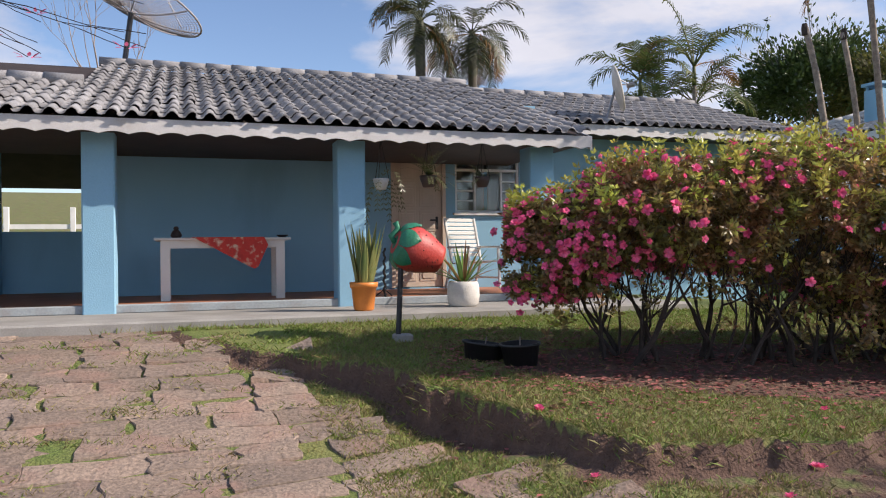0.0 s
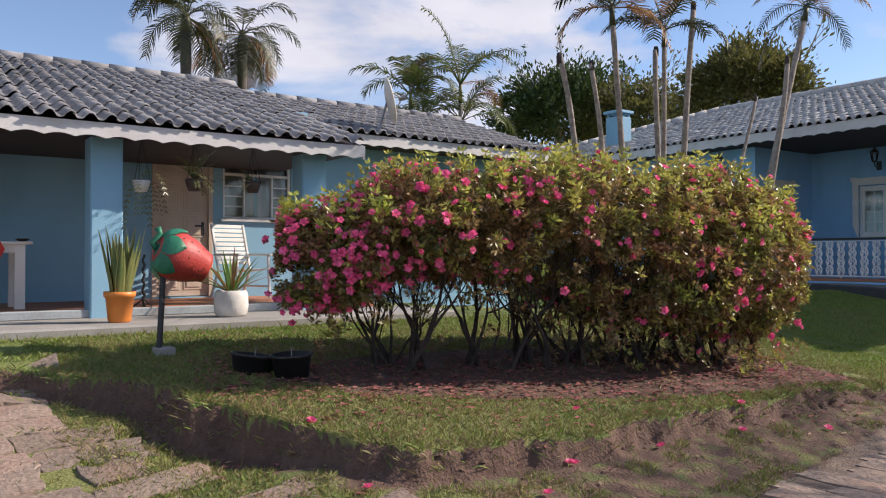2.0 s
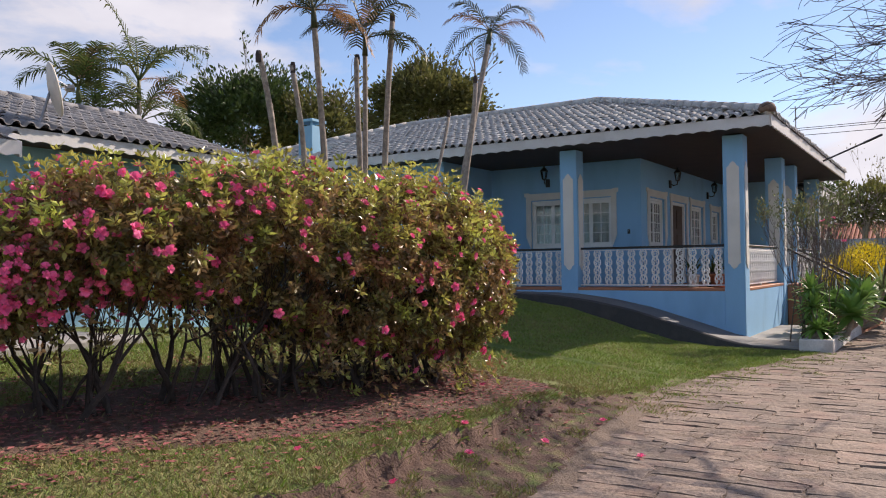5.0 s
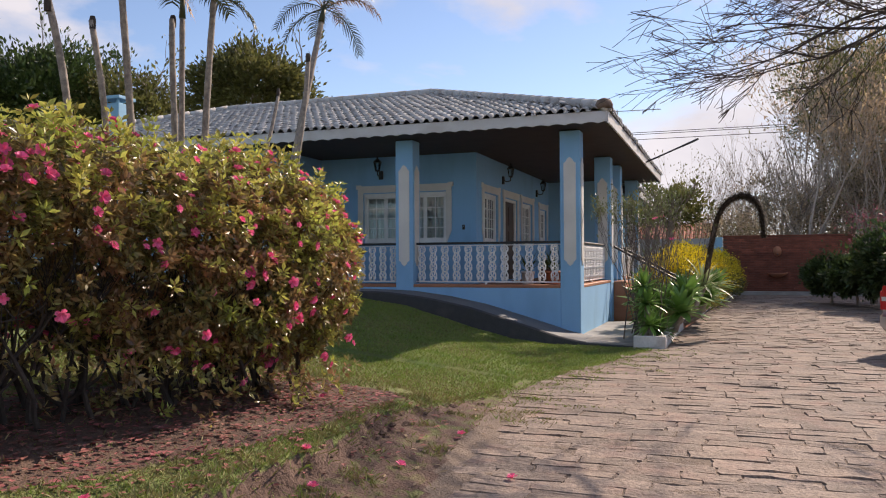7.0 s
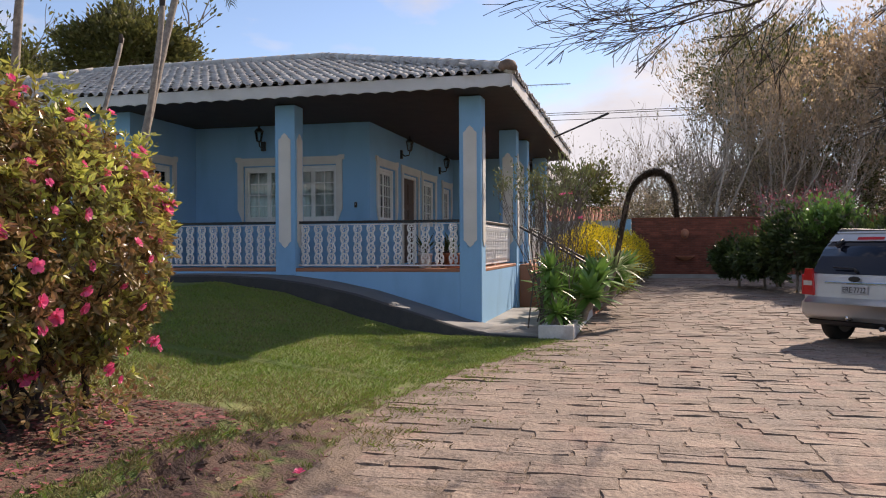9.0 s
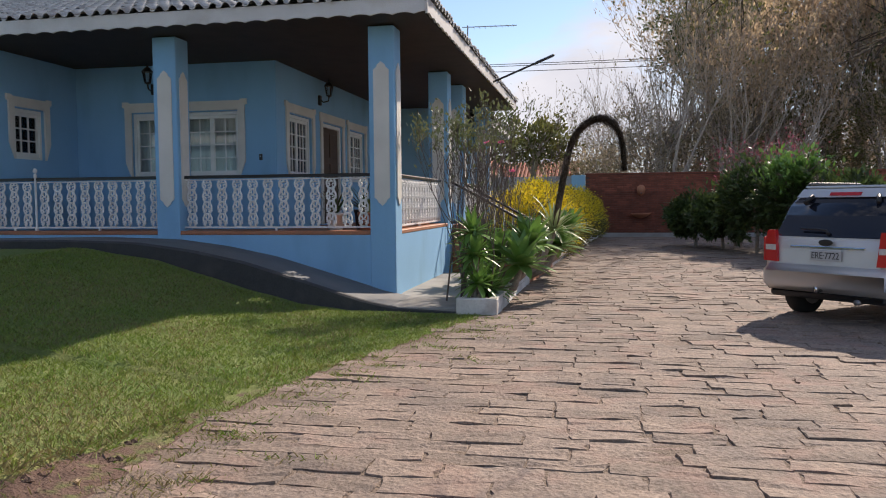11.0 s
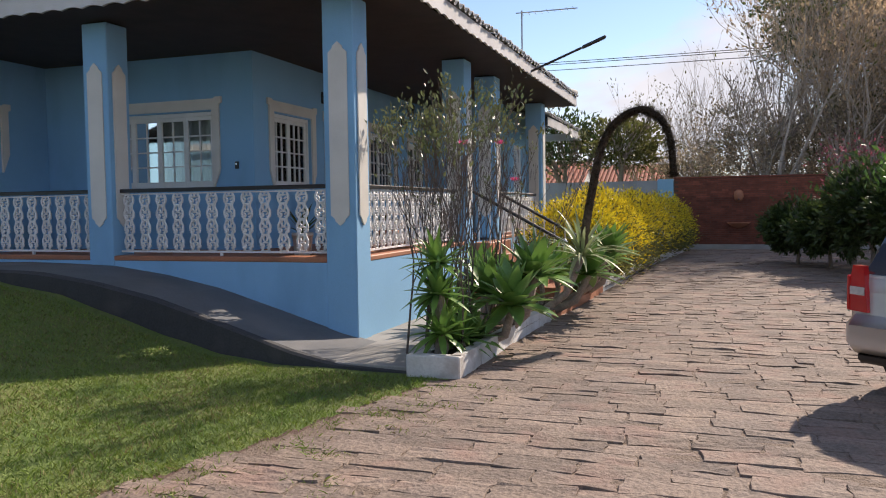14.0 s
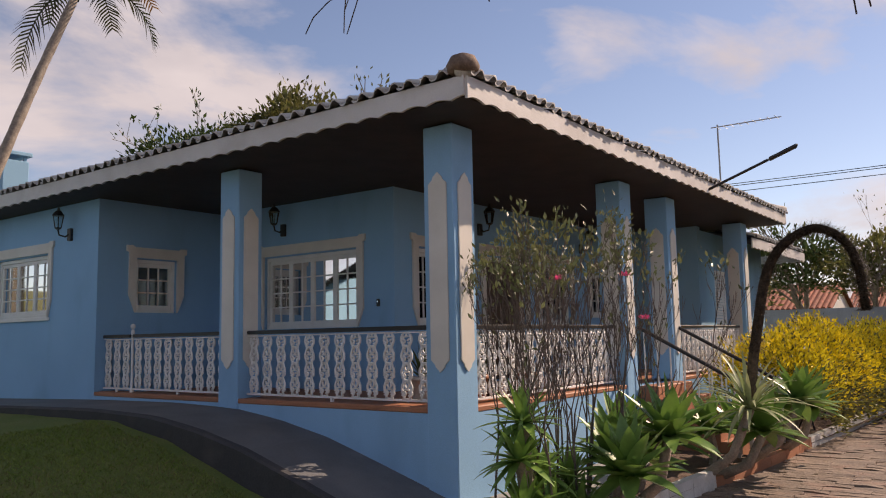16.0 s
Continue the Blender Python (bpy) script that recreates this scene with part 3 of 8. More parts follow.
def tiled_roof(name, owner, eave0, along, up, width, rise_len, inside, near, material, tw=0.2, tl=0.36, label=""):
    """Tiles on a slope: eave0 is its lower corner, along the eave, up the slope. inside(u, v) tells where the slope is; near(u) which columns are loose pieces."""
    along, up = Vector(along).normalized(), Vector(up).normalized()
    nrm = along.cross(up)
    tv, tf = tile_template(tw * 1.04, tl * 1.12, 0.07)
    shared = Shape().add([tuple(p) for p in tv], tf).mesh("tile", material, True)
    rot = np.array([along, up, nrm]).T
    rest_v, rest_f, count, loose = [], [], 0, 0
    rng = random.Random(5)
    for j in range(int(rise_len / tl) + 1):
        for i in range(int(width / tw)):
            u, v = (i + 0.5) * tw, j * tl
            if not inside(u, v + tl * 0.3):
                continue
            place = Vector(eave0) + along * (u + rng.gauss(0, 0.006)) + up * (v + rng.gauss(0, 0.01)) + nrm * (0.015 + rng.gauss(0, 0.004))
            yaw = rng.gauss(0, 0.015)
            if near(u, v) and loose < 300:
                loose += 1
                ob = new("tile", shared)
                ob.parent = owner
                m = Matrix(((rot[0][0], rot[0][1], rot[0][2], place.x), (rot[1][0], rot[1][1], rot[1][2], place.y), (rot[2][0], rot[2][1], rot[2][2], place.z), (0, 0, 0, 1)))
                ob.matrix_parent_inverse = owner.matrix_world.inverted()
                ob.matrix_basis = m @ Matrix.Rotation(yaw, 4, "Z")
            else:
                c, s = math.cos(yaw), math.sin(yaw)
                pv = tv @ np.array([[c, s, 0], [-s, c, 0], [0, 0, 1]]) @ rot.T + np.array(place)
                rest_v.append(pv)
                rest_f.extend([tuple(a + count for a in q) for q in tf])
                count += len(tv)
    if rest_v:
        me = bpy.data.meshes.new("tiles")
        me.from_pydata(np.concatenate(rest_v).tolist(), [], rest_f)
        me.materials.append(material)
        me.polygons.foreach_set("use_smooth", [True] * len(me.polygons))
        ob = new("tiles", me)
        ob.parent = owner
        ob.matrix_parent_inverse = owner.matrix_world.inverted()
        tagged(ob, kind="stuff")


def fascia(p0, p1, z0, z1, material, owner, period=0.30, amp=0.022, thick=0.03):
    """A board along an eave with a wavy lower edge."""
    p0, p1 = Vector((*p0, 0)), Vector((*p1, 0))
    d = (p1 - p0)
    length = d.length
    d.normalize()
    side = Vector((d.y, -d.x, 0)) * thick
    n = int(length / 0.05)
    verts, faces = [], []
    for i in range(n + 1):
        s = length * i / n
        zb = z0 + amp * abs(math.sin(math.pi * s / period)) * 1.4
        for off in (Vector((0, 0, 0)), side):
            q = p0 + d * s + off
            verts += [(q.x, q.y, zb), (q.x, q.y, z1)]
    for i in range(n):
        a, b = 4 * i, 4 * (i + 1)
        faces += [(a, b, b + 1, a + 1), (a + 2, a + 3, b + 3, b + 2), (a, a + 2, b + 2, b), (a + 1, b + 1, b + 3, a + 3)]
    faces += [(0, 1, 3, 2), (4 * n, 4 * n + 2, 4 * n + 3, 4 * n + 1)]
    return part("fascia_board", Shape().add(verts, faces), material, owner, "scalloped white fascia board")


def ridge_caps(pts, material, owner, r=0.10, step=0.36):
    """Half-round caps laid along a ridge or hip."""
    for a, b in zip(pts, pts[1:]):
        a, b = Vector(a), Vector(b)
        n = max(1, int((b - a).length / step))
        for i in range(n):
            p, q = a.lerp(b, i / n), a.lerp(b, (i + 1.12) / n)
            part("ridge_cap", Shape().tube([p, q], [r * 1.08, r * 0.92], 10), material, owner, "", True)


EX, EY, EE, EN = 15.87, 4.25, 27.5, 21.2
EZ, SL = 4.36, 0.325
RD = 5.3
RZ = EZ + SL * RD
roof_b = thing("house_roof", (EX, EY, EZ), "hipped roof of pale weathered clay tiles with white scalloped fascia", "roof", "", "structure")
deck = Shape()
p = [(EX, EY, EZ - 0.03), (EE, EY, EZ - 0.03), (EE, EN, EZ - 0.03), (EX, EN, EZ - 0.03), (EX + RD, EY + RD, RZ - 0.03), (EE - RD, EY + RD, RZ - 0.03), (EX + RD, EN - RD, RZ - 0.03), (EE - RD, EN - RD, RZ - 0.03)]
deck.add(p, [(0, 1, 5, 4), (0, 4, 6, 3), (3, 6, 7, 2), (1, 2, 7, 5), (4, 5, 7, 6)])
part("roof_deck", deck, SOFFIT, roof_b, "dark boards under the tiles")
soff = Shape().box((EX + 0.03, EY + 0.03, SOF + 0.02), (EE - 0.03, EN - 0.03, SOF + 0.06))
structure("ceiling_veranda", soff, SOFFIT, "dark stained boarded veranda ceiling")
hyp = math.sqrt(1 + SL * SL)
tiled_roof("tiles_west", roof_b, (EX - 0.06, EN, EZ - 0.02), (0, -1, 0), (1, 0, SL), EN - EY, RD * hyp,
           lambda u, v: u > v / hyp - 0.1 and (EN - EY) - u > v / hyp - 0.1, lambda u, v: u > 9 and v < 1.4, TILE_B)
tiled_roof("tiles_south", roof_b, (EX, EY - 0.06, EZ - 0.02), (1, 0, 0), (0, 1, SL), EE - EX, RD * hyp,
           lambda u, v: u > v / hyp - 0.1 and (EE - EX) - u > v / hyp - 0.1, lambda u, v: False, TILE_B)
fascia((EX, EN), (EX, EY), SOF - 0.005, EZ, FASCIA, roof_b)
fascia((EX, EY), (EE, EY), SOF - 0.005, EZ, FASCIA, roof_b)
fascia((EE, EY), (EE, EN), SOF - 0.005, EZ, FASCIA, roof_b)
ridge_caps([(EX - 0.02, EY - 0.02, EZ + 0.08), (EX + RD, EY + RD, RZ + 0.08), (EX + RD, EN - RD, RZ + 0.08), (EX, EN, EZ + 0.08)], TILE_B, roof_b)
ridge_caps([(EE, EY, EZ + 0.08), (EE - RD, EY + RD, RZ + 0.08), (EX + RD, EY + RD, RZ + 0.08)], TILE_B, roof_b)
part("corner_cap", Shape().lathe([(0.02, -0.02), (0.15, 0.0), (0.16, 0.07), (0.12, 0.15), (0.03, 0.19)], 14, (EX + 0.05, EY + 0.05, EZ + 0.05)), TILE_END, roof_b, "brown clay end cap at the roof corner", True)
# lower roof over the east wing
roof_e = thing("wing_roof", (27.4, 5.0, 3.9), "low tiled roof of the east wing with white fascia", "roof", "", "structure")
part("roof_deck", Shape().add([(27.3, 4.9, 3.92), (32.0, 4.9, 3.92), (32.0, 9, 5.2), (27.3, 9, 5.2), (27.3, 4.9, 3.86), (32.0, 4.9, 3.86), (32.0, 9, 5.14), (27.3, 9, 5.14)], [(0, 1, 2, 3), (7, 6, 5, 4), (0, 4, 5, 1), (1, 5, 6, 2)]), SOFFIT, roof_e)
tiled_roof("tiles", roof_e, (27.3, 4.85, 3.93), (1, 0, 0), (0, 1, SL), 4.7, 4.0, lambda u, v: True, lambda u, v: False, TILE_B)
fascia((27.3, 4.9), (32.0, 4.9), 3.70, 3.93, FASCIA, roof_e)
fascia((32.0, 4.9), (32.0, 9.0), 3.70, 3.93, FASCIA, roof_e)

# ramp
RAMPZ = [(3.7, 0.25), (4.6, 0.29), (5.0, 0.37), (5.76, 0.60), (6.65, 0.86), (7.46, 1.02), (8.27, 1.12), (9.5, 1.15), (11.4, 1.13), (14.8, 1.05), (20, 1.0)]
RAMPEDGE = mat("dark_weathered_cement", (0.05, 0.052, 0.056), 0.8, 0.2, 3, 50, 0.4, col2=(0.035, 0.036, 0.04), stain=((0.12, 0.115, 0.11), 0.4, 3.0, (1, 1, 1)))
ny = 60
edge_v, edge_f, top_v, top_f = [], [], [], []
for i in range(ny + 1):
    y = 3.62 + (20 - 3.62) * (i / ny) ** 1.6
    z = lerp_table(RAMPZ, y)
    xo = 15.26 - 0.35 * smooth01(9, 15, y)
    edge_v += [(xo - 0.02, y, -0.1), (xo, y, z - 0.01), (xo + 0.03, y, z + 0.012), (xo + 0.10, y, z + 0.012), (xo + 0.12, y, z - 0.02)]
    top_v += [(xo + 0.11, y, z - 0.02), (xo + 0.115, y, z), (WX + 0.02, y, z)]
for i in range(ny):
    edge_f += [(i * 5 + k, i * 5 + k + 1, i * 5 + k + 6, i * 5 + k + 5) for k in range(4)]
    top_f += [(i * 3 + k, i * 3 + k + 1, i * 3 + k + 4, i * 3 + k + 3) for k in range(2)]
edge_f.append((0, 1, 2, 3, 4))
ramp = structure("ramp", Shape().add(top_v, top_f), RAMP, "grey painted concrete ramp with a low dark kerb")
part("ramp_kerb", Shape().add(edge_v, edge_f), RAMPEDGE, ramp, "dark weathered cement kerb")
structure("pavement_apron", Shape().box((15.28, 3.62, 0.0), (20.2, CY + 0.02, 0.30), 0.01), SLAB, "grey concrete apron at the foot of the ramp")

# ---- long low house ----
YF, YW = 10.35, 12.6
AF = 1.10
slab_a = Shape().box((-7, 9.15, 0.2), (6.5, YF + 0.1, 1.0), 0.02)
structure("pavement_slab", slab_a, SLAB, "grey concrete walkway along the low house")
structure("floor_porch", Shape().box((-7, YF + 0.1, 0.3), (6.0, 14.2, AF - 0.02)), TERRA, "red tiled porch floor")
structure("trim_porch_step", Shape().box((-7, YF + 0.04, 1.0), (5.3, YF + 0.14, AF - 0.004), 0.01), mat("worn_pale_step_paint", (0.34, 0.38, 0.40), 0.8, 0.12, 3, 50, 0.3, stain=((0.30, 0.24, 0.20), 0.5, 3.0, (1, 1, 1))), "worn pale blue painted porch step")
wall = cell_wall(Shape(), "y", YW, YW + 0.2, -0.35, 6.0, 0.5, 4.0, [(3.57, 4.45, AF, 3.19), (4.61, 5.71, 2.26, 3.20)])
structure("wall_porch_back", wall, BLUE_A, "blue porch wall with a panelled door and window")
wall = Shape().box((-0.35, YW + 0.2, 0.5), (-0.15, 16.5, 4.0))
structure("wall_porch_side", wall, BLUE_A, "blue side walls of the porch")
wall = cell_wall(Shape(), "y", YW, YW + 0.2, 6.0, 10.4, 0.3, 3.75, [(7.85, 9.39, 2.09, 3.08)])
wall.box((10.2, YW + 0.2, 0.3), (10.4, 18, 3.75)).box((-0.35, 17.8, 0.3), (10.2, 18, 3.75))
structure("wall_right_wing", wall, BLUE_A, "blue wall of the right wing")
wall = Shape().box((-7, 14.2, 0.3), (-0.35, 14.4, 2.02)).box((-7.2, 9.5, 0.3), (-7.0, 14.4, 3.4)).box((-2.4, 13.9, 0.3), (-2.05, 14.2, 3.6))
structure("wall_carport_parapet", wall, BLUE_A, "dark shaded parapet wall at the back of the open bay")
for cx in (-0.52, 2.33, 4.88):
    ob = thing("porch_column", (cx, YF, 1.0), "plain square pale blue porch column", "column", "porch columns")
    part("shaft", Shape().box((cx, YF, 0.98), (cx + 0.345, YF + 0.345, 3.05), 0.015), BLUE_A, ob)

AE, AZ, SA = 9.95, 3.12, 0.325
RA = 15.0
ha = math.sqrt(1 + SA * SA)
roof_a = thing("porch_house_roof", (0, AE, AZ), "grey weathered curved tile roof with white scalloped fascia", "roof", "", "structure")
zr = AZ + SA * (RA - AE)
Y2, Z2, WE = 11.9, 3.61, 10.7    # the wing's eave line, its height and its east end
zw = Z2 + SA * (RA - Y2)
dk, dw = Shape(), Shape()
for dz in (-0.02, -0.08):
    dk.add([(-7.5, AE, AZ + dz), (5.55, AE, AZ + dz), (5.55, RA, zr + dz), (-7.5, RA, zr + dz)], [(0, 1, 2, 3)])
    dk.add([(-7.5, RA, zr + dz), (5.55, RA, zr + dz), (5.55, 19, AZ + dz), (-7.5, 19, AZ + dz)], [(0, 1, 2, 3)])
    dw.add([(5.56, Y2, Z2 + dz), (WE, Y2, Z2 + dz), (WE, RA, zw + dz), (5.56, RA, zw + dz)], [(0, 1, 2, 3)])
    dw.add([(5.56, RA, zw + dz), (WE, RA, zw + dz), (WE, 19, AZ + dz), (5.56, 19, AZ + dz)], [(0, 1, 2, 3)])
part("roof_deck", dk, SOFFIT, roof_a, "dark boards under the tiles")
part("roof_deck", dw, SOFFIT, roof_a, "dark boards under the wing's tiles")
tiled_roof("tiles", roof_a, (-7.5, AE - 0.08, AZ), (1, 0, 0), (0, 1, SA), 13.2, (RA - AE) * ha,
           lambda u, v: -7.5 + u > -0.75 or v / ha < 2.4, lambda u, v: 6.3 < u < 13.0 and v < 1.45 * ha, TILE)
tiled_roof("tiles", roof_a, (5.6, Y2 - 0.08, Z2), (1, 0, 0), (0, 1, SA), WE - 5.5, (RA - Y2) * ha, lambda u, v: True, lambda u, v: False, TILE)
fascia((-7.5, AE), (5.55, AE), 2.95, AZ, FASCIA, roof_a)
part("barge_board", Shape().add([(5.55, AE, AZ - 0.17), (5.58, AE, AZ - 0.17), (5.58, AE, AZ), (5.55, AE, AZ), (5.55, Y2 + 0.6, AZ - 0.17 + SA * (Y2 + 0.6 - AE)), (5.58, Y2 + 0.6, AZ - 0.17 + SA * (Y2 + 0.6 - AE)), (5.58, Y2 + 0.6, AZ + SA * (Y2 + 0.6 - AE)), (5.55, Y2 + 0.6, AZ + SA * (Y2 + 0.6 - AE))],
                                [(0, 1, 2, 3), (7, 6, 5, 4), (0, 4, 5, 1), (1, 5, 6, 2), (2, 6, 7, 3), (3, 7, 4, 0)]), FASCIA, roof_a, "sloping white board at the roof's end")
fascia((5.6, Y2), (WE, Y2), Z2 - 0.17, Z2 + 0.01, FASCIA, roof_a)
fascia((WE, Y2), (WE, RA), Z2 - 0.17, Z2 + 0.01, FASCIA, roof_a)
ridge_caps([(5.6, RA, zw + 0.08), (WE, RA, zw + 0.08)], TILE, roof_a, 0.085, 0.4)
ridge_caps([(-0.75, RA, zr + 0.08), (5.6, RA, zr + 0.08)], TILE, roof_a, 0.085, 0.4)
ridge_caps([(-7.5, AE + 2.4, AZ + 2.4 * SA + 0.09), (-0.75, AE + 2.4, AZ + 2.4 * SA + 0.09)], TILE, roof_a, 0.085, 0.4)
structure("ceiling_porch", Shape().box((-7.4, AE + 0.1, 3.02), (5.5, YW, 3.06)).box((5.6, Y2 + 0.06, 3.50), (WE - 0.08, YW, 3.54)), SOFFIT, "dark boarded porch ceiling")


# ---- windows and doors ----
def plane_fn(axis, c):
    """Maps (along, height, out of the wall) to the world, for a wall face at c; west faces look to -x, south faces to -y."""
    if axis == "x":
        return lambda u, w, t: (c - t, u, w)
    return lambda u, w, t: (u, c - t, w)


def bar(shape, fn, u0, u1, w0, w1, t0, t1, bev=0.004):
    a, b = fn(u0, w0, t0), fn(u1, w1, t1)
    return shape.box(tuple(map(min, a, b)), tuple(map(max, a, b)), bev)


win_count = 0


def lattice_window(axis, c, u0, u1, z0, z1, leaves, cols, rows, label, trim=True, trim_w=0.13, drop=0.0, curtain=CURTAIN, sill=False):
    """A white window of small panes in a wall's opening, with a shaped surround that ends in slanted feet."""
    global win_count
    win_count += 1
    fn = plane_fn(axis, c)
    ob = thing("window_%d" % win_count, fn((u0 + u1) / 2, z0, 0), label, "window", "", "structure")
    back = -0.14
    fr = Shape()
    for a, b, p, q in ((u0, u0 + 0.05, z0, z1), (u1 - 0.05, u1, z0, z1), (u0 + 0.05, u1 - 0.05, z0, z0 + 0.05), (u0 + 0.05, u1 - 0.05, z1 - 0.06, z1)):
        bar(fr, fn, a, b, p, q, back, -0.05)
    part("window_frame", fr, WHITE, ob)
    lw = (u1 - u0 - 0.1) / leaves
    for k in range(leaves):
        a, b = u0 + 0.05 + k * lw, u0 + 0.05 + (k + 1) * lw
        sash = Shape()
        for p, q, r, s in ((a, a + 0.045, z0 + 0.05, z1 - 0.06), (b - 0.045, b, z0 + 0.05, z1 - 0.06), (a + 0.045, b - 0.045, z0 + 0.05, z0 + 0.12), (a + 0.045, b - 0.045, z1 - 0.12, z1 - 0.06)):
            bar(sash, fn, p, q, r, s, -0.12, -0.075, 0.003)
        sa = part("sash", sash, WHITE, ob)
        ia, ib, ja, jb = a + 0.045, b - 0.045, z0 + 0.12, z1 - 0.12
        for i in range(1, cols):
            u = ia + (ib - ia) * i / cols
            part("glazing_bar", bar(Shape(), fn, u - 0.011, u + 0.011, ja, jb, -0.113, -0.082, 0.002), WHITE, sa)
        for j in range(1, rows):
            w = ja + (jb - ja) * j / rows
            part("glazing_bar", bar(Shape(), fn, ia, ib, w - 0.011, w + 0.011, -0.112, -0.083, 0.002), WHITE, sa)
        for i in range(cols):
            for j in range(rows):
                pa = ia + (ib - ia) * i / cols
                pb = ia + (ib - ia) * (i + 1) / cols
                qa = ja + (jb - ja) * j / rows
                qb = ja + (jb - ja) * (j + 1) / rows
                gl = part("pane", Shape().slab([(pa, qa), (pb, qa), (pb, qb), (pa, qb)], fn, -0.100, -0.096), GLASS, sa)
                gl.visible_shadow = False
    if curtain:
        n = int((u1 - u0) / 0.02)
        vs, fs = [], []
        for i in range(n + 1):
            u = u0 + (u1 - u0) * i / n
            t = -0.27 - 0.025 * math.sin(u * 38) - 0.012 * math.sin(u * 91)
            gap = 0.08 * abs(math.sin(3.1 * (u - u0) / (u1 - u0)))
            vs += [fn(u, z0 - 0.02, t), fn(u, z1 - gap, t)]
        fs = [(2 * i, 2 * i + 2, 2 * i + 3, 2 * i + 1) for i in range(n)]
        part("curtain", Shape().add(vs, fs), curtain, ob, "thin hanging curtain", True)
    if trim:
        w = trim_w
        e, zb = 0.045, z0 - drop
        left = [(u0 - w, zb + 0.28), (u0 - 0.015, zb - 0.0), (u0, zb), (u0, z1 + 0.02), (u0 - w, z1 + 0.02)]
        right = [(u0 + u1 - p, q) for p, q in left]
        topb = [(u0 - w, z1 + 0.02), (u1 + w, z1 + 0.02), (u1 + w, z1 + 0.10), (u1 + w + e, z1 + 0.12), (u1 + w + e, z1 + 0.21), (u1 + w - 0.06, z1 + 0.21), (u1 + w - 0.10, z1 + 0.185), (u0 - w + 0.10, z1 + 0.185), (u0 - w + 0.06, z1 + 0.21), (u0 - w - e, z1 + 0.21), (u0 - w - e, z1 + 0.12), (u0 - w, z1 + 0.10)]
        for poly in (left, right, topb):
            part("surround", Shape().slab(poly, fn, 0.003, 0.035), CREAM, ob, "off-white plaster surround")
    if sill:
        part("window_sill", bar(Shape(), fn, u0 - 0.05, u1 + 0.05, z0 - 0.06, z0, -0.12, 0.04, 0.006), WHITE, ob)
    return ob


lattice_window("x", WINX, 8.32, 10.42, 2.13, 3.31, 4, 2, 4, "white lattice window with pale curtains under the veranda")
lattice_window("y", BLKY, 17.12, 17.86, 2.43, 3.28, 1, 3, 3, "small white nine-pane window in the shaded wall", curtain=None)
lattice_window("x", WX, 13.0, 14.85, 2.4, 3.42, 3, 2, 4, "white lattice window with a white sill in the blue wall", trim_w=0.11, sill=True)
lattice_window("x", WX, 16.6, 17.8, 2.4, 3.42, 2, 2, 4, "white lattice window in the blue wall", trim_w=0.11, sill=True)
lattice_window("y", DOORY, 19.32, 20.55, 2.13, 3.31, 2, 3, 4, "white lattice sash window beside the front door", curtain=None)
lattice_window("y", DOORY, 22.95, 24.2, 2.13, 3.31, 2, 3, 4, "white lattice sash window under the south veranda", curtain=None)
lattice_window("y", YW, 7.85, 9.39, 2.09, 3.08, 2, 2, 3, "white lattice window of the right wing", trim=False, sill=True)
lattice_window("y", DOORY, 25.1, 26.1, 2.3, 3.25, 2, 2, 3, "white lattice window at the veranda's end", trim_w=0.11, curtain=None)


def front_door():
    fn = plane_fn("y", DOORY)
    u0, u1, z1 = 21.15, 22.45, 3.31
    ob = thing("door_1", fn(21.8, FB, 0), "brown glazed front door in an off-white surround", "door", "", "structure")
    for a, b in ((u0 - 0.13, u0), (u1, u1 + 0.13)):
        part("surround", bar(Shape(), fn, a, b, FB, z1 + 0.02, 0.003, 0.035), CREAM, ob, "off-white plaster surround")
    part("surround", bar(Shape(), fn, u0 - 0.17, u1 + 0.17, z1 + 0.02, z1 + 0.20, 0.003, 0.035), CREAM, ob, "off-white plaster surround")
    part("door_frame", bar(bar(bar(Shape(), fn, u0, u0 + 0.07, FB, z1, -0.14, -0.03), fn, u1 - 0.07, u1, FB, z1, -0.14, -0.03), fn, u0 + 0.07, u1 - 0.07, z1 - 0.07, z1, -0.14, -0.03), WHITE, ob)
    leaf = part("door_leaf", bar(Shape(), fn, u0 + 0.07, u1 - 0.07, FB + 0.01, z1 - 0.07, -0.12, -0.08), DARKDOOR, ob)
    for j in range(3):
        for i in range(2):
            a = u0 + 0.17 + i * 0.50
            part("door_panel", bar(Shape(), fn, a, a + 0.42, FB + 0.15 + j * 0.63, FB + 0.65 + j * 0.63, -0.08, -0.06, 0.02), DARKDOOR, leaf)
    part("door_handle", bar(Shape(), fn, u0 + 0.12, u0 + 0.15, FB + 0.95, FB + 1.12, -0.08, -0.03, 0.008), CHROME, leaf)


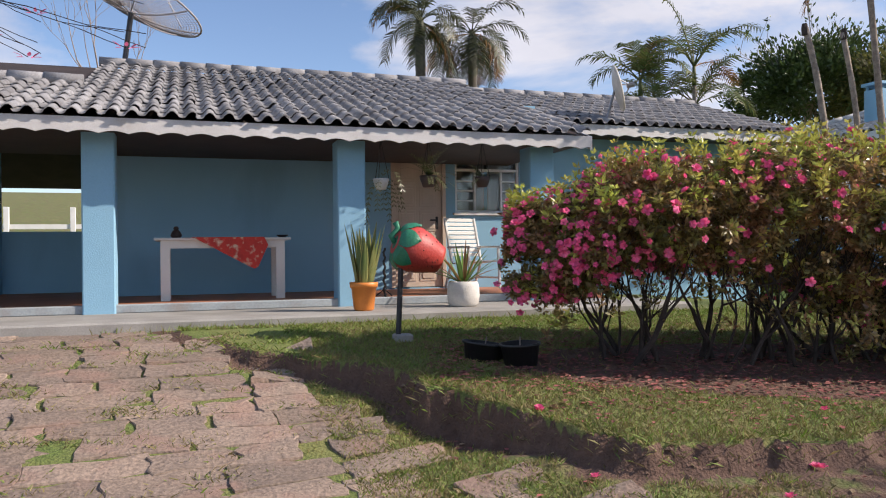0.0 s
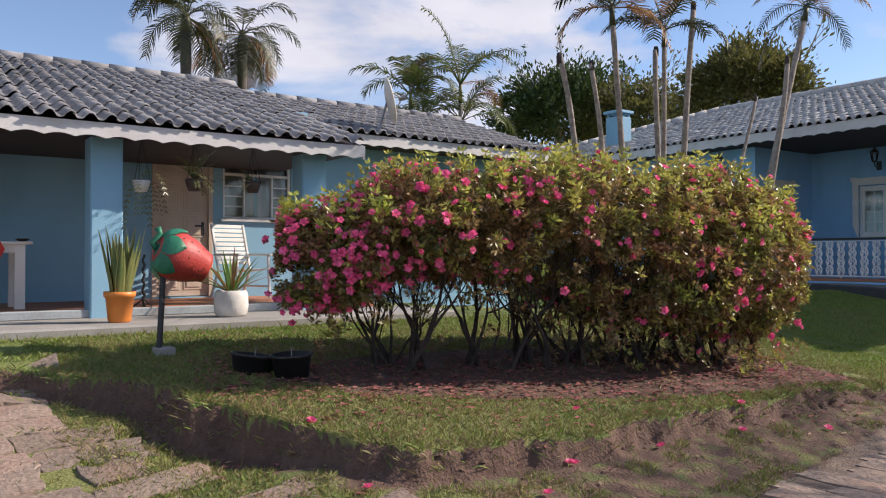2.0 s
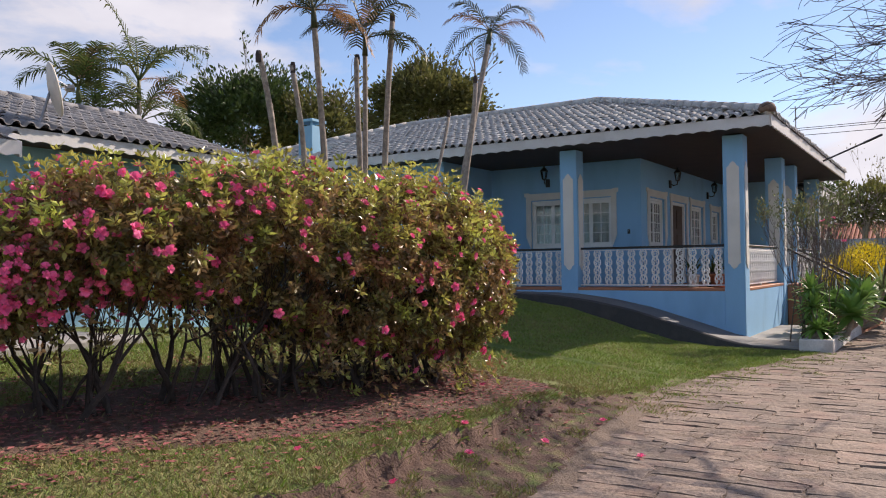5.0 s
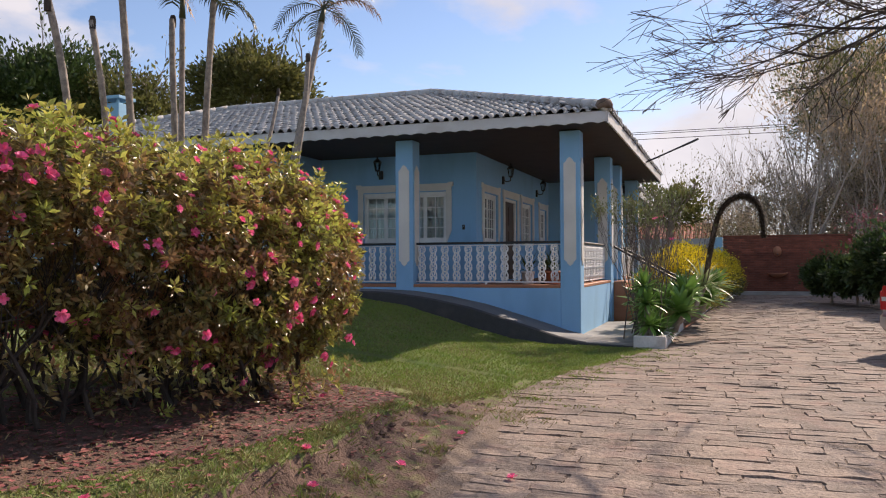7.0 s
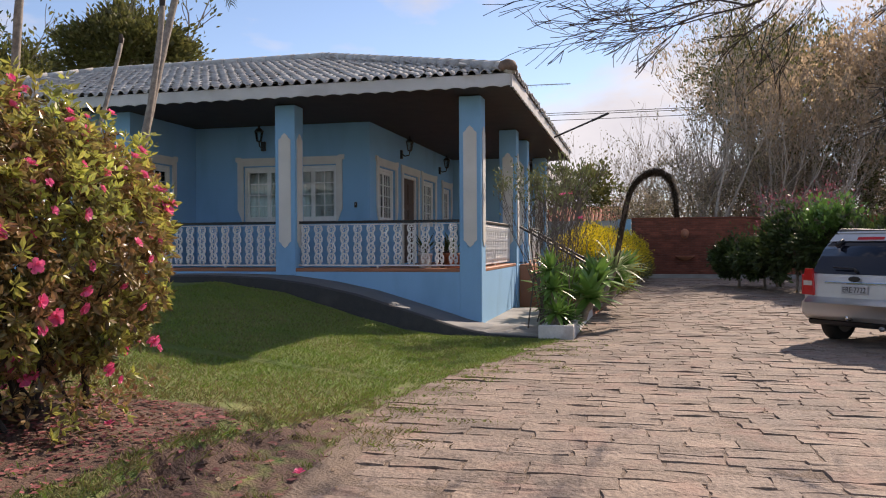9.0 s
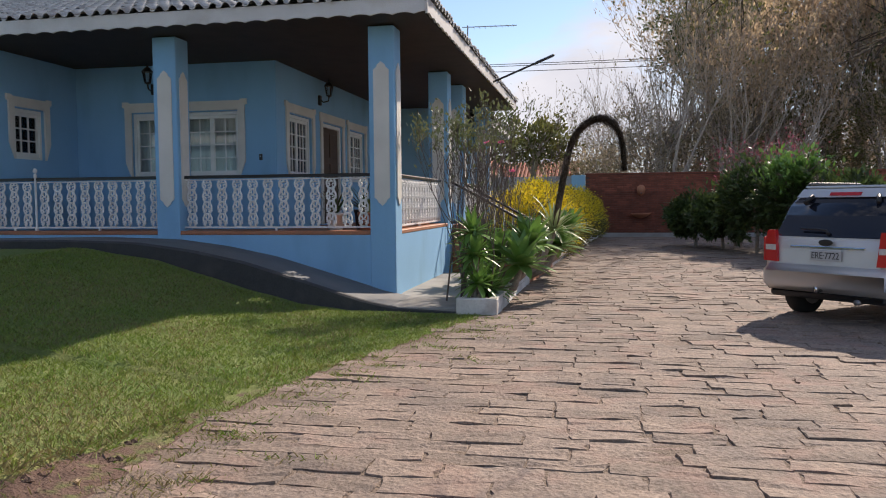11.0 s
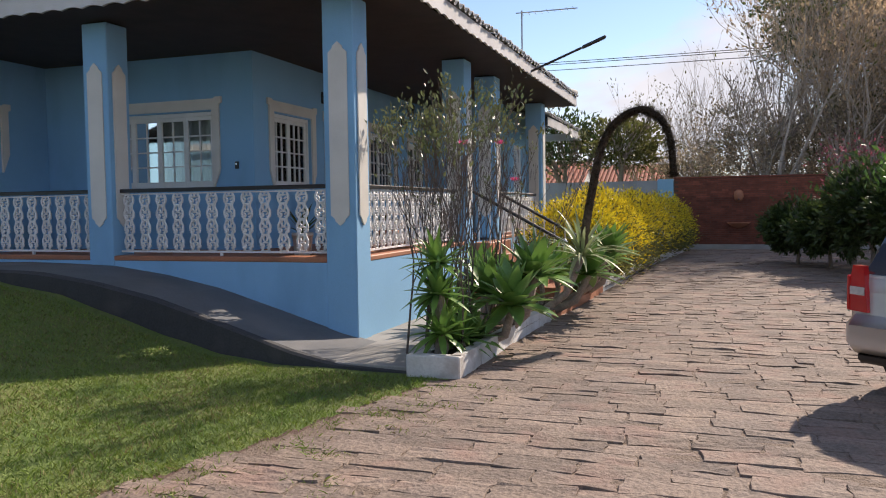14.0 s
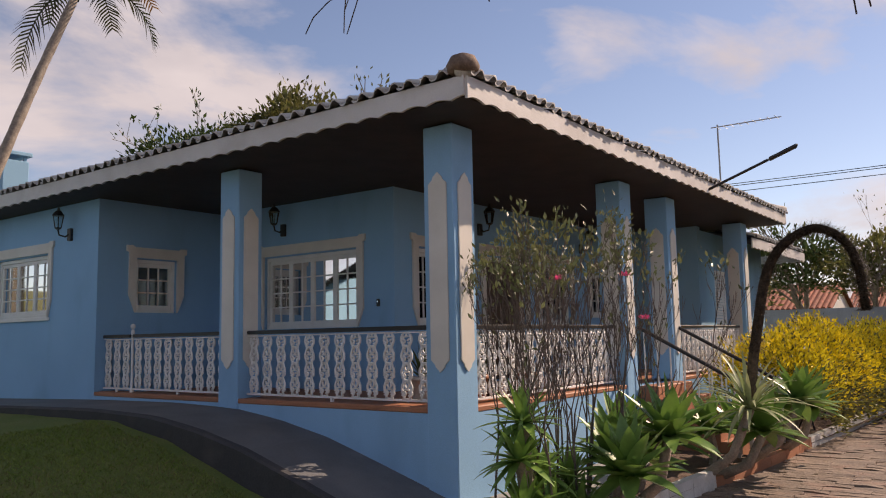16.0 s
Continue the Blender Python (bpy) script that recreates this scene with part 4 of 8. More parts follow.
front_door()
fn_e = plane_fn("y", 5.75)
for k, (a, b, p, q) in enumerate(((27.4, 28.2, FB, 3.3), (29.2, 30.0, 2.2, 3.3))):
    ob = thing("shutter_%d" % (k + 1), fn_e((a + b) / 2, p, 0), "white louvred shutter in the light blue wing wall", "shutter", "", "structure")
    bar_s = Shape()
    for c0, c1, d0, d1 in ((a, a + 0.06, p, q), (b - 0.06, b, p, q), (a + 0.06, b - 0.06, p, p + 0.08), (a + 0.06, b - 0.06, q - 0.08, q)):
        bar(bar_s, fn_e, c0, c1, d0, d1, -0.1, -0.02)
    part("shutter_frame", bar_s, WHITE, ob)
    n = int((q - p - 0.16) / 0.06)
    for i in range(n):
        z = p + 0.08 + i * 0.06
        part("slat", Shape().slab([(a + 0.06, z), (b - 0.06, z), (b - 0.06, z + 0.055), (a + 0.06, z + 0.055)], lambda u, w, t, z=z: (u, 5.75 + 0.03 - t + (w - z) * 0.6, w), 0, 0.006), WHITE, ob)


# ---- railings of cast iron lace ----
def lace_mesh():
    """One lace baluster in the plane of x and z, one metre high before scaling."""
    s = Shape()

    def ring(cx, cz, rx, rz, r=0.010, a0=0, a1=360, n=12):
        pts = [(cx + rx * math.cos(radians(a0 + (a1 - a0) * i / n)), 0, cz + rz * math.sin(radians(a0 + (a1 - a0) * i / n))) for i in range(n + 1)]
        s.tube(pts, r, 5)

    for sg in (-1, 1):
        # sides that swell and narrow
        pts = [(sg * (0.038 + 0.034 * math.sin(i / 20 * math.pi * 4 - 0.6) ** 2), 0, i / 20 * 0.98 + 0.01) for i in range(21)]
        s.tube(pts, 0.016, 5)
        for z in (0.10, 0.36, 0.62, 0.88):
            ring(sg * 0.046, z, 0.026, 0.036, 0.014, 0, 330, 9)
    for z in (0.23, 0.49, 0.75):
        ring(0, z, 0.028, 0.055, 0.014, 0, 360, 10)
        ring(0, z + 0.09, 0.045, 0.02, 0.009, 180, 360, 6)
    for z in (0.02, 0.155, 0.29, 0.42, 0.55, 0.68, 0.81, 0.955):
        s.tube([(-0.035, 0, z), (0.035, 0, z)], 0.014, 5)
    ring(0.03, 0.97, 0.03, 0.035, 0.010, 0, 300, 8)
    ring(-0.03, 0.97, 0.03, 0.035, 0.010, 240, -60, 8)
    return s.mesh("baluster", IRONLACE, True)


LACE = lace_mesh()


def railing(p0, p1, z0, z1, n, label):
    """A railing from p0 to p1 between the heights z0 and z1, with n lace balusters; z may slope."""
    p0, p1 = Vector(p0), Vector(p1)
    d = p1 - p0
    flat = Vector((d.x, d.y, 0)).normalized()
    side = Vector((-flat.y, flat.x, 0))
    ob = thing("railing", p0 + Vector((0, 0, z0)), label, "railing", "veranda railings")
    for name, zz, hw, hh, m in (("top_rail", z1, 0.030, 0.024, BLACK), ("bottom_rail", z0 + 0.045, 0.012, 0.012, IRONLACE), ("upper_rail", z1 - 0.045, 0.012, 0.008, IRONLACE)):
        s = Shape()
        vs = [p + Vector((0, 0, zz)) + side * a * hw + Vector((0, 0, b * hh)) for p in (p0, p1) for a, b in ((-1, -1), (1, -1), (1, 0.6), (0.6, 1), (-0.6, 1), (-1, 0.6))]
        s.add(vs, [(0, 1, 2, 3, 4, 5), (11, 10, 9, 8, 7, 6)] + [(i, (i + 1) % 6, 6 + (i + 1) % 6, 6 + i) for i in range(6)])
        part(name, s, m, ob, "black handrail" if m is BLACK else "")
    h = z1 - z0 - 0.10
    for i in range(n):
        q = p0 + d * ((i + 0.5) / n)
        b = new("baluster", LACE)
        b.parent = ob
        b.matrix_parent_inverse = ob.matrix_world.inverted()
        b.matrix_basis = Matrix.Translation(q + Vector((0, 0, z0 + 0.045))) @ Matrix.Rotation(math.atan2(flat.y, flat.x), 4, "Z") @ Matrix.Diagonal((1.0, 1.0, h, 1))
    for i in (0.5,):
        q = p0 + d * i
        part("foot", Shape().box((q.x - 0.015, q.y - 0.015, z0 - 0.01), (q.x + 0.015, q.y + 0.015, z0 + 0.05)), IRONLACE, ob)
    return ob


RZ0, RZ1 = FB + 0.035, 2.055
railing((WX + 0.14, 5.24, 0), (WX + 0.14, 8.21, 0), RZ0, RZ1, 12, "white iron lace railing with a black handrail on the veranda")
railing((WX + 0.14, 8.59, 0), (WX + 0.14, 10.75, 0), RZ0, RZ1, 9, "white iron lace railing beside the ramp gate")
railing((WX + 0.14, 10.82, 0), (WX + 0.14, 11.53, 0), RZ0, RZ1, 3, "short white iron lace gate beside the ramp")
railing((16.84, CY + 0.14, 0), (20.55, CY + 0.14, 0), RZ0, RZ1, 18, "white iron lace railing on the sunny side of the veranda")
railing((22.73, CY + 0.14, 0), (26.4, CY + 0.14, 0), RZ0, RZ1, 17, "white iron lace railing beyond the veranda steps")
ob = thing("railing_post", (WX + 0.14, 10.785, FB), "white turned iron post of the veranda gate", "post")
part("shaft", Shape().lathe([(0.028, 0), (0.028, 0.08), (0.018, 0.10), (0.018, 0.86), (0.026, 0.88), (0.026, 0.92), (0.012, 0.94)], 10, (WX + 0.14, 10.785, FB)), IRONLACE, ob, "", True)
part("finial", Shape().lathe([(0.006, 0), (0.03, 0.02), (0.036, 0.045), (0.028, 0.07), (0.004, 0.085)], 10, (WX + 0.14, 10.785, FB + 0.94)), IRONLACE, ob, "", True)

# steps up to the veranda, with sloping rails
st = thing("steps", (21.6, 4.0, 0.3), "terracotta tiled steps up to the veranda", "steps", "", "structure")
for i in range(5):
    y1 = CY - 0.02 - 0.28 * i
    part("step", Shape().box((20.95, y1 - 0.28, 0.25), (22.35, y1, FB - 0.18 * (i + 1) + 0.17), 0.01), TERRA, st)
for x in (21.0, 22.6):
    rl = thing("stair_rail", (x, 3.6, 0.3), "sloping black handrail over white iron bars beside the steps", "railing", "stair rails")
    part("handrail", Shape().tube([(x, CY, 2.05), (x, 3.35, 1.22)], 0.028, 8), BLACK, rl)
    for i in range(8):
        y = CY - 0.1 - i * 0.19
        z = 2.05 - (CY - y) * 0.55
        part("bar", Shape().tube([(x, y, z - 0.78), (x, y, z)], 0.011, 6), IRONLACE, rl)
    part("newel", Shape().lathe([(0.03, 0), (0.03, 0.85), (0.045, 0.87), (0.045, 0.92), (0.01, 0.97)], 10, (x, 3.33, 0.3)), IRONLACE, rl, "", True)


def wall_lantern(x, y, z, axis):
    """A black iron carriage lantern on a scrolled bracket."""
    ob = thing("wall_lantern", (x, y, z), "black iron carriage lantern on the wall", "lantern", "wall lanterns")
    out = Vector((-1, 0, 0)) if axis == "x" else Vector((0, -1, 0))
    p = Vector((x, y, z))
    part("backplate", Shape().box(tuple(p - Vector((0.05, 0.05, 0.14))), tuple(p + Vector((0.05, 0.05, 0.06))), 0.01), BLACK, ob)
    part("bracket", Shape().tube([p, p + out * 0.10 + Vector((0, 0, -0.08)), p + out * 0.20 + Vector((0, 0, -0.06)), p + out * 0.22 + Vector((0, 0, 0.02))], 0.014, 6), BLACK, ob)
    c = p + out * 0.22 + Vector((0, 0, 0.02))
    part("lantern_base", Shape().lathe([(0.02, 0), (0.055, 0.02), (0.055, 0.035)], 6, tuple(c)), BLACK, ob)
    part("glass", Shape().lathe([(0.05, 0.035), (0.082, 0.22)], 6, tuple(c)), GLASS, ob, "clear lantern glass")
    for k in range(6):
        a = k * math.pi / 3
        w = Vector((math.cos(a), math.sin(a), 0))
        part("glazing_bar", Shape().tube([c + w * 0.052 + Vector((0, 0, 0.035)), c + w * 0.085 + Vector((0, 0, 0.22))], 0.006, 5), BLACK, ob)
    part("cap", Shape().lathe([(0.10, 0.22), (0.095, 0.235), (0.05, 0.29), (0.02, 0.31), (0.022, 0.34), (0.004, 0.37)], 6, tuple(c)), BLACK, ob)


wall_lantern(WINX, 9.95, 3.78, "x")
wall_lantern(21.0, DOORY, 3.78, "y")
wall_lantern(24.7, DOORY, 3.74, "y")
wall_lantern(WX, 12.35, 3.72, "x")
wall_lantern(28.7, 5.75, 3.35, "y")
ob = thing("doorbell", (WINX, 7.9, 2.45), "small black doorbell on the blue wall", "doorbell")
part("case", Shape().box((WINX - 0.03, 7.87, 2.42), (WINX, 7.93, 2.53), 0.008), BLACK, ob)
part("button", Shape().lathe([(0.012, 0), (0.012, 0.008)], 8).moved(Matrix.Translation((WINX - 0.03, 7.9, 2.49)) @ Matrix.Rotation(radians(-90), 4, "Y")), CHROME, ob)

# flood lamp and aerial on the eave
ob = thing("flood_lamp", (22.6, EY, 4.3), "black street-style lamp on an arm at the eave", "lamp")
part("arm", Shape().tube([(22.6, EY - 0.02, 4.22), (22.75, EY - 0.55, 4.46), (22.85, EY - 0.9, 4.62)], 0.022, 8), BLACK, ob)
hd = Shape().box((-0.07, -0.42, -0.025), (0.07, 0.05, 0.03), 0.02).moved(Matrix.Translation((22.87, EY - 0.95, 4.64)) @ Matrix.Rotation(radians(18), 4, "Z") @ Matrix.Rotation(radians(-24), 4, "X"))
part("lamp_head", hd, BLACK, ob)
ob = thing("tv_aerial", (27.75, 5.56, 4.4), "thin metal television aerial on the roof edge", "aerial")
part("mast", Shape().tube([(27.75, 5.6, 4.2), (27.75, 5.6, 6.6)], 0.018, 6), GALV, ob)
part("boom", Shape().tube([(27.75, 5.75, 6.55), (27.6, 4.2, 6.5)], 0.012, 6), GALV, ob)
for i in range(9):
    y = 4.3 + i * 0.16
    part("element", Shape().tube([(27.61 + i * 0.015 - 0.16, y, 6.51), (27.61 + i * 0.015 + 0.16, y, 6.51)], 0.006, 5), GALV, ob)

# chimney on the north roof
ob = thing("chimney", (17.3, 16.4, 4.6), "light blue plastered chimney with a capped top", "chimney", "", "structure")
part("shaft", Shape().box((17.1, 16.2, 4.3), (17.6, 16.7, 5.62), 0.01), BLUE_A, ob)
part("cap", Shape().box((17.05, 16.15, 5.72), (17.65, 16.75, 5.80), 0.01), BLUE_A, ob)
for dx, dy in ((0.03, 0.03), (0.41, 0.03), (0.03, 0.41), (0.41, 0.41)):
    part("post", Shape().box((17.1 + dx, 16.2 + dy, 5.62), (17.16 + dx, 16.26 + dy, 5.72)), BLUE_A, ob)

# ---- porch of the low house: door, window and what stands there ----
fn_a = lambda u, w, t: (u - 0.11, YW - t, w)
ob = thing("door_2", (4.12, YW, AF), "closed beige six-panelled porch door with a dark handle", "door", "", "structure")
part("door_frame", bar(bar(bar(Shape(), fn_a, 3.68, 3.74, AF, 3.19, -0.12, 0.02), fn_a, 4.50, 4.56, AF, 3.19, -0.12, 0.02), fn_a, 3.74, 4.50, 3.12, 3.19, -0.12, 0.02), DOORWOOD, ob)
leaf = part("door_leaf", bar(Shape(), fn_a, 3.74, 4.50, AF + 0.01, 3.12, -0.07, -0.03), DOORWOOD, ob)
for j in range(5):
    for i in range(2):
        a = 3.80 + i * 0.34
        z = AF + 0.10 + j * 0.385
        fr = bar(Shape(), fn_a, a, a + 0.28, z, z + 0.32, -0.03, -0.022, 0.006)
        part("door_panel", fr, DOORWOOD, leaf)
        part("door_panel", bar(Shape(), fn_a, a + 0.04, a + 0.24, z + 0.04, z + 0.28, -0.022, -0.012, 0.008), DOORWOOD, leaf)
part("door_handle", bar(bar(Shape(), fn_a, 4.40, 4.44, AF + 0.90, AF + 1.10, -0.03, -0.015), fn_a, 4.30, 4.43, AF + 1.03, AF + 1.055, -0.015, 0.02, 0.008), POLE, leaf, "dark metal lever handle")
win_count += 1
ob = thing("window_%d" % win_count, (5.27, YW, 2.26), "white steel window with side casements and curtains", "window", "", "structure")
s = Shape()
for a, b, p, q in ((4.72, 4.76, 2.26, 3.20), (5.78, 5.82, 2.26, 3.20), (4.76, 5.78, 2.26, 2.30), (4.76, 5.78, 3.16, 3.20), (4.76, 5.78, 2.92, 2.96), (5.05, 5.08, 2.30, 2.92), (5.50, 5.53, 2.30, 2.92)):
    bar(s, fn_a, a, b, p, q, -0.10, -0.03, 0.004)
part("window_frame", s, WHITE, ob)
for a, b in ((4.76, 5.05), (5.53, 5.78)):
    for j in range(1, 4):
        part("glazing_bar", bar(Shape(), fn_a, a, b, 2.30 + j * 0.155 - 0.01, 2.30 + j * 0.155 + 0.01, -0.08, -0.05, 0.003), WHITE, ob)
for a, b, p, q in ((4.76, 5.05, 2.30, 2.92), (5.08, 5.50, 2.30, 2.92), (5.53, 5.78, 2.30, 2.92), (4.76, 5.78, 2.96, 3.16)):
    g = part("pane", Shape().slab([(a, p), (b, p), (b, q), (a, q)], fn_a, -0.068, -0.064), GLASS, ob)
    g.visible_shadow = False
vs = []
for i in range(61):
    u = 4.72 + 1.1 * i / 60
    t = -0.2 - 0.03 * math.sin(u * 26)
    vs += [fn_a(u, 2.22, t), fn_a(u, 3.1, t)]
part("curtain", Shape().add(vs, [(2 * i, 2 * i + 2, 2 * i + 3, 2 * i + 1) for i in range(60) if not 30 <= i < 34]), GREYCURTAIN, ob, "grey-brown hanging curtain", True)
part("window_sill", bar(Shape(), fn_a, 4.68, 5.86, 2.22, 2.26, -0.1, 0.05, 0.006), WHITE, ob)


def table():
    x0, x1, y0, y1 = 0.20, 1.86, 11.1, 11.85
    ob = thing("porch_table", (1.1, 11.4, AF), "long off-white wooden porch table with splayed legs", "table")
    part("tabletop", Shape().box((x0, y0, AF + 0.725), (x1, y1, AF + 0.76), 0.01), CREAM, ob)
    part("apron", Shape().box((x0 + 0.1, y0 + 0.06, AF + 0.63), (x1 - 0.1, y0 + 0.085, AF + 0.725)).box((x0 + 0.1, y1 - 0.085, AF + 0.63), (x1 - 0.1, y1 - 0.06, AF + 0.725)), CREAM, ob)
    for x, sx in ((x0 + 0.13, -1), (x1 - 0.13, 1)):
        for y in (y0 + 0.09, y1 - 0.09):
            part("leg", Shape().add([(x + sx * (0.05 if z == 0 else 0) + a * (0.03 if z == 0 else 0.055), y + b * 0.035, AF + z) for z in (-0.02, 0.725) for a, b in ((-1, -1), (1, -1), (1, 1), (-1, 1))],
                                    [(3, 2, 1, 0), (4, 5, 6, 7), (0, 1, 5, 4), (1, 2, 6, 5), (2, 3, 7, 6), (3, 0, 4, 7)]), CREAM, ob)
    cl = thing("tablecloth", (1.15, 11.3, AF + 0.77), "red flowered cloth hanging in a point over the table edge", "tablecloth")
    n = 22
    vs, fs = [], []
    for j in range(n + 1):
        for i in range(n + 1):
            u = i / n
            v = j / n
            xx = 0.60 + 0.92 * u
            fall = max(0.0, 0.40 * min(u / 0.8, (1 - u) / 0.2 * 1.0 + 0.25, 1.0)) * v
            flap = 0.018 * math.sin(u * 21) * v
            vs.append((xx + 0.05 * v, y0 - 0.008 - 0.02 * v + flap, AF + 0.766 - fall))
    for j in range(n):
        for i in range(n):
            a = j * (n + 1) + i
            fs.append((a, a + 1, a + n + 2, a + n + 1))
    k = len(vs)
    vs += [(0.60, y0 - 0.008, AF + 0.766), (1.52, y0 - 0.008, AF + 0.766), (1.5, y1 - 0.2, AF + 0.766), (0.8, y1 - 0.25, AF + 0.766)]
    fs.append((k, k + 1, k + 2, k + 3))
    part("cloth", Shape().add(vs, fs), CLOTH, cl, "", True)
    o = thing("ornament", (0.45, 11.4, AF + 0.76), "small brown carved ornament on the table", "ornament")
    part("body", Shape().lathe([(0.05, 0), (0.07, 0.03), (0.05, 0.08), (0.03, 0.10)], 12, (0.46, 11.35, AF + 0.76)), BROWNPOT, o, "", True)
    part("knob", Shape().lathe([(0.02, 0), (0.035, 0.02), (0.02, 0.045)], 10, (0.46, 11.35, AF + 0.86)), BROWNPOT, o, "", True)
    o = thing("dish", (1.78, 11.4, AF + 0.76), "small dark dish on the table", "dish")
    part("bowl", Shape().lathe([(0.04, 0), (0.08, 0.03), (0.075, 0.035), (0.03, 0.01)], 14, (1.78, 11.35, AF + 0.762)), BLACK, o, "", True)


table()


def rocking_chair():
    ob = thing("rocking_chair", (4.75, 11.9, AF), "white slatted wooden porch chair by the wall", "chair")
    m = Matrix.Translation((4.62, 11.85, AF)) @ Matrix.Rotation(radians(16), 4, "Z")

    def piece(name, shape):
        return part(name, shape.moved(m), WHITE, ob)

    for sx in (-0.27, 0.27):
        piece("front_leg", Shape().tube([(sx, -0.30, 0.0), (sx, -0.26, 0.62)], 0.022, 6))
        piece("back_post", Shape().tube([(sx, 0.34, 0.0), (sx, 0.16, 0.40), (sx, 0.34, 1.05)], 0.022, 6))
        piece("arm", Shape().box((sx - 0.035, -0.34, 0.60), (sx + 0.035, 0.24, 0.63), 0.008))
        piece("stretcher", Shape().tube([(sx, -0.29, 0.16), (sx, 0.27, 0.16)], 0.015, 6))
    for i in range(7):
        piece("seat_slat", Shape().box((-0.27, -0.30 + i * 0.07, 0.40 - i * 0.006), (0.27, -0.245 + i * 0.07, 0.418 - i * 0.006), 0.004))
    for i in range(9):
        z = 0.48 + i * 0.065
        y = 0.17 + (z - 0.40) * 0.27
        piece("back_slat", Shape().box((-0.27, y, z), (0.27, y + 0.016, z + 0.05), 0.004))


rocking_chair()


# ---- pots and their plants ----
def blade_leaf(shape, base, way, length, width, curl, segs=5, fold=0.25, twist=0.0):
    """A long folded leaf that starts along way and bends down by curl."""
    base, d = Vector(base), Vector(way).normalized()
    side = d.cross(Vector((0, 0, 1)))
    if side.length < 0.05:
        side = Vector((math.cos(twist), math.sin(twist), 0))
    side.normalize()
    k = len(shape.v)
    p = base.copy()
    for i in range(segs + 1):
        t = i / segs
        w = width * (0.55 + 1.2 * t - 1.75 * t * t) if t < 0.999 else 0.002
        w = max(w, 0.002)
        up = side.cross(d).normalized()
        shape.v += [tuple(p - side * w + up * fold * w), tuple(p), tuple(p + side * w + up * fold * w)]
        p = p + d * (length / segs)
        d = (d + Vector((0, 0, -1)) * curl / segs).normalized()
    for i in range(segs):
        a = k + 3 * i
        shape.f += [(a, a + 1, a + 4, a + 3), (a + 1, a + 2, a + 5, a + 4)]


def rosette(at, n, length, width, rise, curl, rng, shape=None, spread=1.0):
    s = shape or Shape()
    for i in range(n):
        a = i * 2.39996 + rng.random() * 0.3
        e = radians(rise[0] + (rise[1] - rise[0]) * (i / n) + rng.gauss(0, 6))
        q = Vector(at) + Vector((math.cos(a), math.sin(a), 0)) * 0.03
        blade_leaf(s, q, (math.cos(a) * math.cos(e) * spread, math.sin(a) * math.cos(e) * spread, math.sin(e)), length * rng.uniform(0.8, 1.1), width * rng.uniform(0.85, 1.1), curl * rng.uniform(0.5, 1.4))
    return s


rng = random.Random(11)
PZ = 1.0
ox, oy = 2.48, 9.62
ob = thing("potted_snake_plant", (ox, oy, PZ), "tall snake plant in a bright orange plastic pot", "potted plant")
pot = part("pot", Shape().lathe([(0.10, 0), (0.115, 0.02), (0.142, 0.26), (0.155, 0.26), (0.162, 0.32), (0.147, 0.32), (0.14, 0.28)], 28, (ox, oy, PZ)), ORANGE, ob, "orange tapered pot with a thick rim", True)
part("soil", Shape().lathe([(0.138, 0.0), (0.13, 0.02)], 20, (ox, oy, PZ + 0.27)), POTSOIL, pot)
SNAKEEDGE = leafy("yellow_leaf_margin", (0.46, 0.42, 0.14), (0.38, 0.36, 0.12), 0.2, 0.15, 0.4)
for i in range(34):
    a, r = rng.random() * 6.28, rng.random() ** 0.5 * 0.10
    spot = (ox + r * math.cos(a), oy + r * math.sin(a), PZ + 0.26)
    way = (math.cos(a) * (0.05 + 1.5 * r) + rng.gauss(0, 0.05), math.sin(a) * (0.05 + 1.5 * r), 1)
    tall, wide, turn = rng.uniform(0.40, 0.76), rng.uniform(0.034, 0.046), rng.random() * 6
    s = Shape()
    blade_leaf(s, spot, way, tall, wide, 0.0, 7, 0.5, turn)
    part("leaf", s, SNAKE, ob, "", True)
    s = Shape()
    blade_leaf(s, (spot[0], spot[1] + 0.004, spot[2]), way, tall * 1.01, wide * 1.22, 0.0, 7, 0.5, turn)
    part("leaf_margin", s, SNAKEEDGE, ob, "yellow leaf margin", True)
wx, wy = 3.72, 9.75
ob = thing("potted_aloe", (wx, wy, PZ), "spiky aloe in a rounded white cement pot", "potted plant")
pot = part("pot", Shape().lathe([(0.15, 0), (0.18, 0.03), (0.195, 0.12), (0.19, 0.24), (0.175, 0.29), (0.16, 0.30), (0.15, 0.27)], 28, (wx, wy, PZ)), POTWHITE, ob, "", True)
part("soil", Shape().lathe([(0.15, 0.0), (0.14, 0.02)], 20, (wx, wy, PZ + 0.26)), POTSOIL, pot)
for i in range(26):
    s = Shape()
    a = i * 2.4
    e = radians(30 + 50 * i / 26 + rng.gauss(0, 6))
    blade_leaf(s, (wx + 0.05 * math.cos(a), wy + 0.05 * math.sin(a), PZ + 0.28), (math.cos(a) * math.cos(e), math.sin(a) * math.cos(e), math.sin(e)), rng.uniform(0.38, 0.58), 0.024, 0.35, 6, 0.5)
    part("leaf", s, AGAVE if i % 3 else DRYLEAF, ob, "", True)


